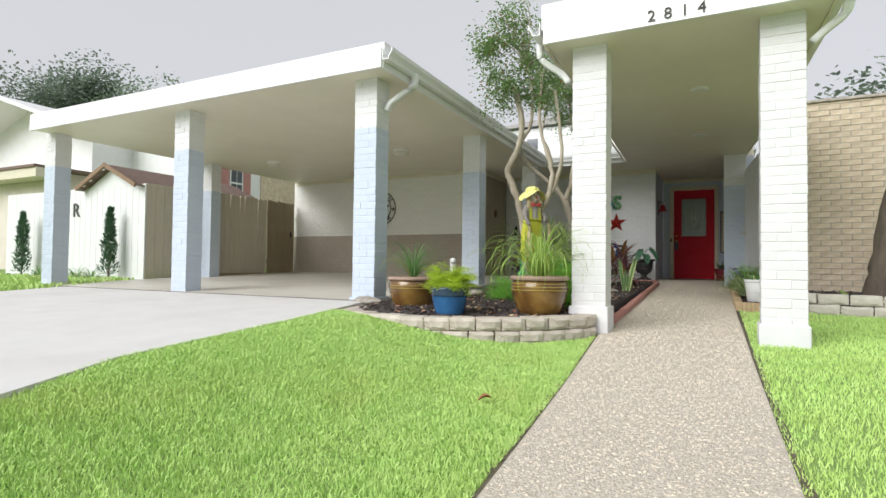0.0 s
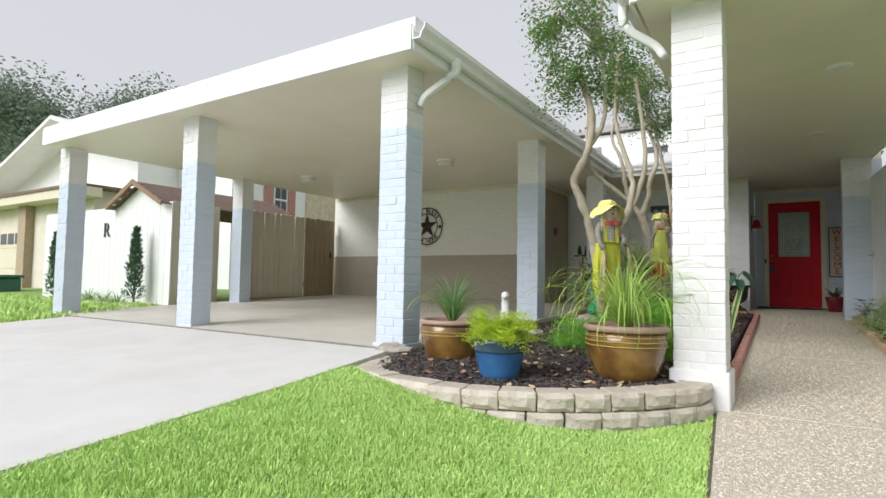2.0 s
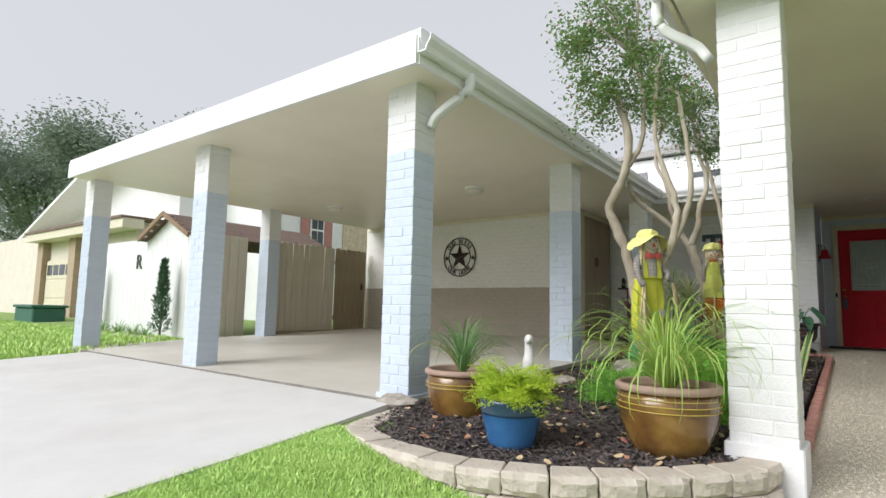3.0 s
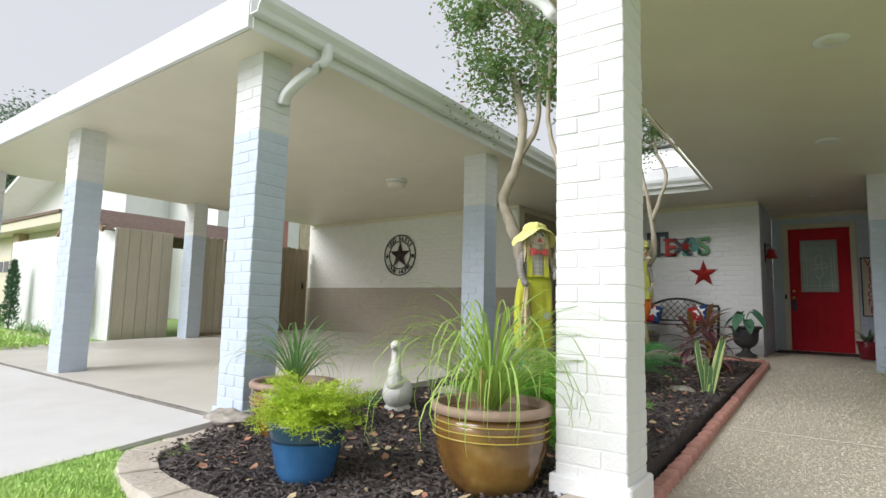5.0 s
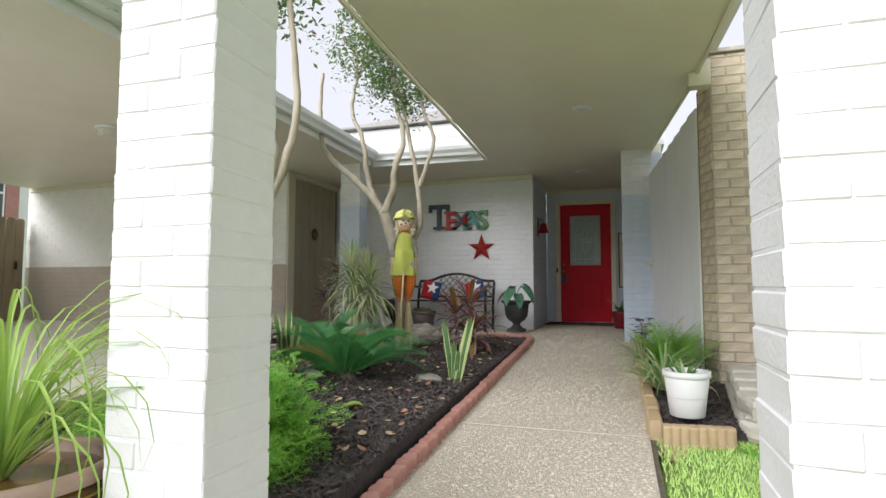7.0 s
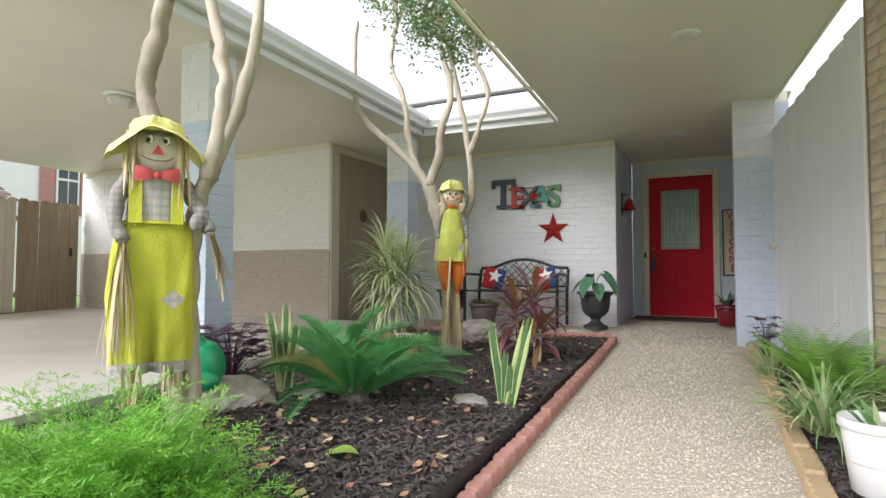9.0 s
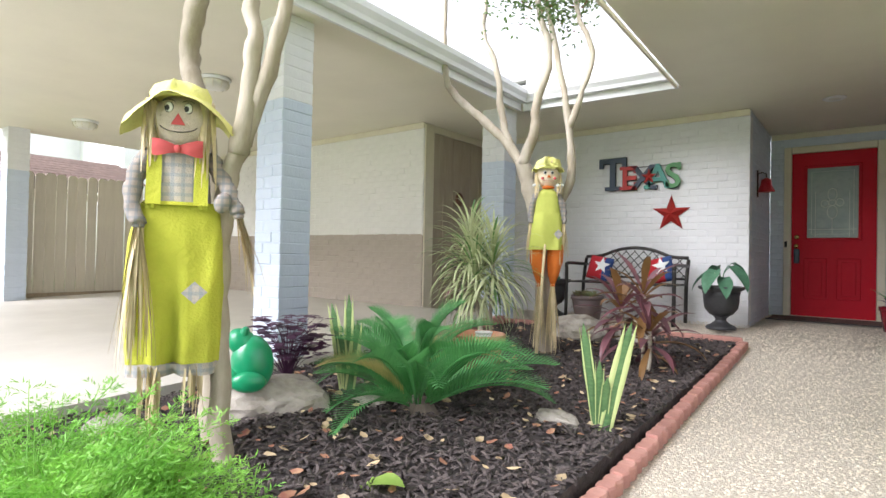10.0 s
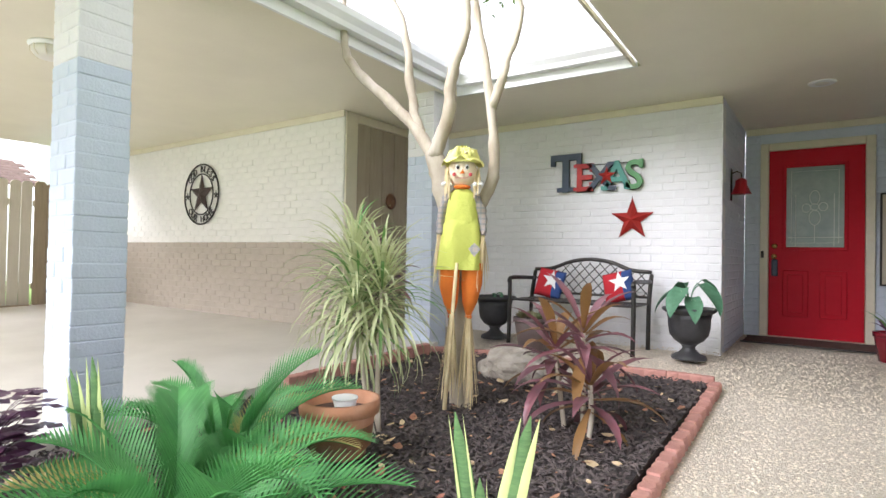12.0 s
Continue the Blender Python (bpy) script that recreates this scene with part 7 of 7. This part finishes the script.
sword_fern("bright green sword fern growing against the white gate", 0.98, 8.55, 0.05, 38, 0.52, 83)
sword_fern("bright green sword fern clump behind the spider plant", 1.02, 8.12, 0.03, 34, 0.50, 84)
rock(0.80, 10.30, 0.12, 0.09, 0.08, 0.07, 31, "small brown stone figure at the foot of the pier")
oxalis(0.84, 10.05, 0.12, 40, 0.12, 85, "dark reddish leafy plant at the foot of the pier")
WHITE_PLASTIC = material("white_plastic", (0.80, 0.80, 0.80), (0.76, 0.76, 0.76), 6, 0.4)
t = thing("flower_pot", "white plastic pot with an aloe on the small bed", "plant pot", m=pose(0.985, 7.12, 0.0) @ Matrix.Scale(0.92, 4))
part("body", lathe([(0.10, 0), (0.105, 0.004), (0.135, 0.24), (0.13, 0.25)], 32), WHITE_PLASTIC, t, smooth=True)
part("rim", lathe([(0.12, 0.12), (0.127, 0.285), (0.145, 0.285), (0.146, 0.25), (0.134, 0.243)], 32), WHITE_PLASTIC, t, smooth=True)
part("soil", lathe([(0.124, 0.2), (0.124, 0.235), (0.01, 0.24)], 18), POT_SOIL, t)
strap_plant("aloe", "low green aloe leaves in the white pot", 0.985, 7.12, 0.21, 12, 0.15, 0.03, 0.5, (0.6, 1.3), [LEAF_MID, LEAF_PALE], 86, 0.2, 0.05)
strap_plant("weed", "small bright green weed in the raised bed", 1.95, 7.75, 0.08, 10, 0.10, 0.035, 1.2, (0.4, 1.3), [LEAF_LIME], 87, 0, 0.03)
strap_plant("weed", "small green leafy weed beside the edging", 1.25, 6.75, -0.1, 14, 0.07, 0.02, 1.2, (0.3, 1.3), [LEAF_FERN], 88, 0, 0.06)
strap_plant("vine", "yellow green trailing vine leaves by the brick wall", 1.12, 7.65, 0.06, 12, 0.12, 0.045, 1.2, (0.4, 1.4), [LEAF_LIME, LEAF_YELLOW], 89, 0.2, 0.05)

# tree trunk before the garden wall
t = thing("yard_tree", "dark rough tree trunk rising before the brick wall", "tree", m=pose(0, 0, 0))
b, _ = knotty([(2.16, 7.4, 0.0), (2.24, 7.4, 0.4), (2.37, 7.42, 1.2), (2.75, 7.5, 2.2), (3.8, 7.6, 4.2), (5.2, 7.7, 6.4)], 0.16, 0.09, 91, 14)
part("trunk", b, BARK_DARK, t, smooth=True)
sh = Sheet()
rng_t = random.Random(92)
for _ in range(5000):
    a, r = rng_t.uniform(0, 6.283), rng_t.gauss(0, 0.5)
    sh.leaf((5.6 + 0.9 * r * math.cos(a), 7.7 + 0.9 * r * math.sin(a), 7.0 + rng_t.gauss(0, 0.35)), rng_t.uniform(0, 6.28), rng_t.uniform(-0.8, 0.6), 0.07, 0.04, 0, rng_t.uniform(-1, 1))
sh.part("crown", [LEAF_HAZED], t)

# ---------------------------------------------------------------- ceiling lights, house number
LAMP_GLASS = material("lamp_glass", (0.72, 0.70, 0.62), (0.66, 0.64, 0.56), 8, 0.3)


def jar_light(x, y):
    t = thing("ceiling_light", "round ribbed glass carport ceiling light", "ceiling light", m=pose(x, y, CEIL), group="carport ceiling lights")
    part("base", lathe([(0.145, -0.001), (0.15, -0.012), (0.14, -0.03), (0.10, -0.034)][::-1], 28), TRIM_WHITE, t, smooth=True)
    part("glass", lathe([(0.05, -0.105), (0.10, -0.095), (0.125, -0.065), (0.13, -0.03)], 28), LAMP_GLASS, t, smooth=True)
    for k in range(10):
        a = k * 0.6283
        part("cage_bar", tube([(0.133 * math.cos(a), 0.133 * math.sin(a), -0.03), (0.13 * math.cos(a), 0.13 * math.sin(a), -0.07), (0.10 * math.cos(a), 0.10 * math.sin(a), -0.102)], 0.0035, 5), TRIM_CREAM, t)
    return t


jar_light(-4.50, 7.90)
jar_light(-7.50, 7.88)


def can_light(x, y):
    t = thing("ceiling_light", "flush round recessed porch ceiling light", "ceiling light", m=pose(x, y, CEIL), group="porch ceiling lights")
    part("trim_ring", lathe([(0.06, -0.012), (0.085, -0.014), (0.10, -0.006), (0.10, -0.001)], 28), TRIM_WHITE, t, smooth=True)
    part("lens", lathe([(0.02, -0.016), (0.05, -0.014), (0.058, -0.004)], 24), LAMP_GLASS, t, smooth=True)
    return t


can_light(0.40, 6.40)
can_light(0.31, 8.78)
can_light(0.10, 11.75)
numbers = thing("house_number", "four dark metal house numerals on the porch fascia", "house number", m=pose(0.29, 4.366, 2.452))
for k, ch in enumerate("2814"):
    letters(ch, 0.135, 0.006, STEEL_DARK, "numeral", numbers, pose(-0.185 + 0.128 * k, 0, 0, 90, 0, 0))

# ---------------------------------------------------------------- left side: fences, shed, neighbours
shed = thing("shed", "white painted garden shed with a brown shingle gable roof", "shed", m=pose(0, 0, 0))
SX0, SX1, SY0, SY1 = -14.5, -9.45, 6.45, 7.42
for k in range(26):
    x0 = SX1 - 0.195 * (k + 1)
    part("plank", box(x0 + 0.003, x0 + 0.192, SY0, SY0 + 0.03, 0.02, 1.92, 0.003), TRIM_WHITE, shed)
part("gable", prism([(0, 0), (1.72, 0), (0.86, 0.40)], 0, 0.04), TRIM_WHITE, shed, m=pose(-11.34, 6.49, 1.90, 90, 0, 0))
for k in range(5):
    y0 = SY0 + 0.035 + 0.19 * k
    part("plank", box(SX1 - 0.03, SX1, y0 + 0.003, y0 + 0.187, 0.02, 1.93, 0.003), FENCE_PALE, shed)
for s in (-1, 1):
    for r in range(9):
        f0, f1 = r / 9, (r + 1) / 9
        xa, xb = -10.48 + s * 0.98 * (1 - f0), -10.48 + s * 0.98 * (1 - f1)
        za, zb = 1.87 + 0.46 * f0, 1.87 + 0.46 * f1
        b = bmesh.new()
        for k in range(16):
            y0 = 6.28 + 0.2 * k + (0.1 if r % 2 else 0)
            q = [(xa - s * -0.02, y0, za + 0.012), (xa - s * -0.02, y0 + 0.195, za + 0.012), (xb, y0 + 0.195, zb + 0.016), (xb, y0, zb + 0.016)]
            v = [b.verts.new(p) for p in q] + [b.verts.new((p[0], p[1], p[2] - 0.02)) for p in q]
            b.faces.new(v[:4])
            b.faces.new(v[4:][::-1])
            for i in range(4):
                b.faces.new((v[i], v[i + 4], v[(i + 1) % 4 + 4], v[(i + 1) % 4]))
        bmesh.ops.recalc_face_normals(b, faces=b.faces[:])
        part("shingle_course", b, ROOFING, shed)
    part("barge_board", box(0, 1.08, -0.02, 0.02, -0.05, 0.03), WOOD, shed, m=pose(-10.48, 6.27, 2.335, 0, 25 if s > 0 else 155, 0))
letters("R", 0.42, 0.01, material("dark_letter", (0.09, 0.09, 0.08), None, 9, 0.5), "wall_letter", None, pose(-11.72, 6.435, 1.33, 90, 0, 0))
tagged(bpy.data.objects["wall_letter"], "dark letter R mounted on the white shed wall", "sign")


def plank_fence(name, label, x, y0, y1, z0, z1, mat, dog=True, w=0.14, category="fence"):
    t = thing(name, label, category)
    n = round((y1 - y0) / w)
    w = (y1 - y0) / n
    rng = random.Random(n)
    me = bmesh.new()
    hw = w / 2 - 0.004
    prof = [(-hw, 0), (hw, 0), (hw, z1 - z0 - 0.03), (hw * 0.55, z1 - z0), (-hw * 0.55, z1 - z0), (-hw, z1 - z0 - 0.03)]
    a = [me.verts.new((-0.01, q, z)) for q, z in prof]
    c = [me.verts.new((0.01, q, z)) for q, z in prof]
    me.faces.new(a[::-1])
    me.faces.new(c)
    for k in range(6):
        me.faces.new((a[k], a[(k + 1) % 6], c[(k + 1) % 6], c[k]))
    bmesh.ops.recalc_face_normals(me, faces=me.faces[:])
    data = finish("board", me, mat)
    for k in range(n):
        ob = new("board", data)
        ob.parent = t
        ob.matrix_basis = pose(x + rng.uniform(-0.004, 0.004), y0 + w * (k + 0.5), z0 + rng.uniform(-0.012, 0.012), rng.uniform(-0.4, 0.4), 0, 0)
    for z in (z0 + 0.25, z1 - 0.35):
        part("rail", box(x - 0.055, x - 0.015, y0, y1, z, z + 0.085), mat, t)
    return t


plank_fence("wood_fence", "pale painted board fence along the carport side", -9.10, 7.68, 9.30, 0.10, 1.90, FENCE_PALE)
wood_gate = plank_fence("wood_gate", "brown wooden board gate beside the carport wall", -9.08, 9.32, 10.22, 0.13, 1.90, FENCE_BROWN, category="gate")
setting("trim", box(-9.14, -9.02, 7.68, 9.30, 0.0, 0.16), FENCE_BROWN, "brown base board under the pale fence", "base board")
latch = part("latch", box(0.0, 0.008, -0.02, 0.02, -0.07, 0.07, 0.002), STEEL_DARK, wood_gate, "dark metal latch", m=pose(-9.069, 10.1, 1.1))
part("lever", tube([(0.005, 0, 0.03), (0.035, 0, 0.02), (0.035, 0, -0.06)], 0.006, 6), STEEL_DARK, latch)


def cypress(x, y, z, h, r, seed):
    t = thing("cypress", "slender blue green young cypress by the white shed", "tree", m=pose(x, y, z), group="cypresses by the shed")
    part("trunk", tube([(0, 0, -0.02), (0.01, 0, h * 0.5), (0, 0, h * 0.93)], [0.02, 0.014, 0.004], 7), BARK_DARK, t)
    rng = random.Random(seed)
    sh = Sheet()
    for _ in range(1900):
        f = rng.random() ** 0.8
        rr = r * (1 - f) ** 0.6 * rng.random() ** 0.5 * (0.6 + 0.5 * noise.noise((f * 6, seed, 0)) + 0.4)
        a = rng.uniform(0, 6.283)
        sh.leaf((rr * math.cos(a), rr * math.sin(a), 0.12 + f * (h - 0.12)), a, rng.uniform(0.5, 1.35), rng.uniform(0.05, 0.10), 0.022, 0, rng.uniform(-1, 1))
    sh.part("crown", [LEAF_BLUE], t)


cypress(-10.15, 6.20, 0.0, 1.42, 0.15, 1)
cypress(-13.2, 6.15, -0.02, 1.45, 0.16, 2)
for k, (x, y) in enumerate(((-10.6, 6.15), (-11.2, 6.2), (-11.7, 6.15), (-12.6, 6.2))):
    strap_plant("lily_clump", "clump of green strap leaves in front of the shed", x, y, 0.0, 36, 0.42, 0.022, 1.8, (0.6, 1.4), [LEAF_MID, LEAF_PALE], 100 + k, 0.25, 0.06)
setting("trim", box(-13.6, -9.6, 5.95, 6.05, -0.05, 0.06, 0.01), STONE, "pale stone edging of the shed bed", "edging")

# neighbour garage house
NEIGH_WALL = material("neighbour_tan_wall", (0.72, 0.67, 0.58), (0.64, 0.59, 0.51), 3, 0.8, 0.3, 40)
NEIGH_BRICK = material("neighbour_brick", (0.46, 0.36, 0.26), (0.36, 0.28, 0.20), 9, 0.9, 0.5, 50)
nb = thing("neighbour_house", "tan neighbouring house with a garage and white gable", "house", m=pose(0, 0, 0))
NY = 8.5
part("wall", box(-34, -16.8, NY, NY + 9, -0.7, 3.1), NEIGH_WALL, nb)
part("wall", prism([(0, 0), (11.1, 0), (11.1, 1.41), (7.75, 2.5)], 0, 7.7), TRIM_WHITE, nb, m=pose(-27.9, NY + 8.9, 3.101, 90, 0, 0))
for s in (-1, 1):
    part("roof", box(0, 3.7 if s > 0 else 8.75, -0.6, 9, -0.06, 0.06), TRIM_WHITE, nb, m=pose(-20.15, NY + 0.7, 5.62, 0, 17.9 if s > 0 else 162.1, 0))
part("eave", box(-24.4, -16.3, NY - 0.6, NY - 0.02, 2.72, 2.98), TRIM_CREAM, nb)
part("roof", box(-24.4, -16.3, NY - 0.65, NY + 1.2, 2.98, 3.06), ROOFING, nb)
for x in (-24.2, -21.15):
    part("pilaster", box(x, x + 0.55, NY - 0.25, NY, -0.7, 2.72), NEIGH_BRICK, nb)
gd = part("garage_door", box(-23.62, -21.2, NY - 0.08, NY - 0.01, -0.65, 2.05), TRIM_CREAM, nb)
for k in range(4):
    part("panel_row", box(-23.58, -21.24, NY - 0.1, NY - 0.082, -0.62 + 0.67 * k, 0.0 + 0.67 * k, 0.01), TRIM_CREAM, gd)
for k in range(4):
    part("pane", box(-23.45 + 0.58 * k, -23.0 + 0.58 * k, NY - 0.115, NY - 0.101, 1.52, 1.88), GLASS_DARK, gd)
t = thing("utility_box", "green metal utility box on the far lawn", "utility box", m=pose(-18.6, 6.9, -0.42))
part("cabinet", box(-0.9, 0.6, -0.4, 0.4, 0, 0.85, 0.03), material("green_cabinet_paint", (0.04, 0.14, 0.10), None, 6, 0.5), t)
part("lid", box(-0.95, 0.65, -0.45, 0.45, 0.852, 0.93, 0.02), bpy.data.materials["green_cabinet_paint"], t)

# two-storey house behind the fence
hb = thing("neighbour_house", "pale two-storey house with pink shutters behind the fence", "house", m=pose(0, 0, 0))
part("wall", box(-24, -14.0, 11.0, 13.9, -0.5, 5.6), TRIM_WHITE, hb)
part("wall", box(-24, -13.95, 13.9, 22, -0.5, 5.6), TAN_BRICK, hb)
part("roof", prism([(-24.5, 10.6), (-13.5, 10.6), (-13.5, 22.5), (-24.5, 22.5)], 5.602, 5.75), ROOFING, hb)
win = part("window", box(-13.99, -13.93, 12.5, 13.05, 2.2, 3.9), TRIM_WHITE, hb)
for zz in (2.26, 3.08):
    for yy0 in (12.55, 12.79):
        part("pane", box(-13.93, -13.92, yy0, yy0 + 0.21, zz, zz + 0.76), GLASS_DARK, win)
SHUT = material("pink_shutter_paint", (0.46, 0.22, 0.19), None, 6, 0.6)
for yy0 in (12.15, 13.08):
    part("shutter", box(-13.99, -13.94, yy0, yy0 + 0.33, 2.2, 3.9, 0.01), SHUT, hb)
# upper storey of the house behind the porch
up = thing("upper_storey", "white sided upper storey behind the porch roof", "house", m=pose(0, 0, 0))
for k in range(13):
    part("siding_board", box(-6.2, 0.6, 15.98, 16.02, 2.6 + 0.16 * k, 2.757 + 0.16 * k), TRIM_WHITE, up)
part("wall", box(-6.2, 0.6, 16.03, 20, 0.0, 4.62), TRIM_WHITE, up)
part("window", box(-3.35, -2.75, 15.95, 15.979, 3.75, 4.2), GLASS_DARK, up)
part("window", box(-4.85, -4.5, 15.95, 15.979, 3.8, 4.35), GLASS_DARK, up)
part("roof", prism([(0, 0), (7.4, 0), (3.7, 0.3)], 0, 4.2), material("grey_shingle", (0.42, 0.40, 0.39), (0.33, 0.31, 0.30), 14, 0.9, 0.5, 60), up, m=pose(-6.5, 20, 4.72, 90, 0, 0))


# ---------------------------------------------------------------- far trees
def broad_tree(label, x, y, z, h, r, n, seed, size=0.5):
    t = thing("oak_tree", label, "tree", m=pose(x, y, z))
    rng = random.Random(seed)
    b, _ = knotty([(0, 0, -0.3), (0.1, 0, h * 0.25), (0, 0.1, h * 0.5)], h * 0.035, h * 0.02, seed)
    part("trunk", b, BARK_DARK, t, smooth=True)
    subs = []
    for k in range(30):
        a, q = rng.uniform(0, 6.283), r * math.sqrt(rng.random()) * 0.85
        c = Vector((q * math.cos(a), q * math.sin(a), h * rng.uniform(0.42, 0.92) - 0.22 * q))
        subs.append((c, r * rng.uniform(0.18, 0.36)))
        if k < 7:
            part("limb", tube(smooth_path([(0, 0, h * 0.35), (c.x * 0.5, c.y * 0.5, c.z * 0.75), c], 3), [0.2, 0.17, 0.14, 0.11, 0.08, 0.06, 0.05][:7], 6), BARK_DARK, t)
    sh = Sheet()
    for _ in range(n):
        c, rr = subs[rng.randrange(30)]
        d = Vector((rng.gauss(0, 1), rng.gauss(0, 1), rng.gauss(0, 0.75))).normalized() * rr * rng.uniform(0.2, 1.15)
        sh.leaf(c + d, rng.uniform(0, 6.28), rng.uniform(-0.7, 0.7), size * rng.uniform(0.6, 1.2), size * 0.55, 0, rng.uniform(-1, 1))
    # crown colour already carries the distance haze
    sh.part("crown", [LEAF_HAZED], t)


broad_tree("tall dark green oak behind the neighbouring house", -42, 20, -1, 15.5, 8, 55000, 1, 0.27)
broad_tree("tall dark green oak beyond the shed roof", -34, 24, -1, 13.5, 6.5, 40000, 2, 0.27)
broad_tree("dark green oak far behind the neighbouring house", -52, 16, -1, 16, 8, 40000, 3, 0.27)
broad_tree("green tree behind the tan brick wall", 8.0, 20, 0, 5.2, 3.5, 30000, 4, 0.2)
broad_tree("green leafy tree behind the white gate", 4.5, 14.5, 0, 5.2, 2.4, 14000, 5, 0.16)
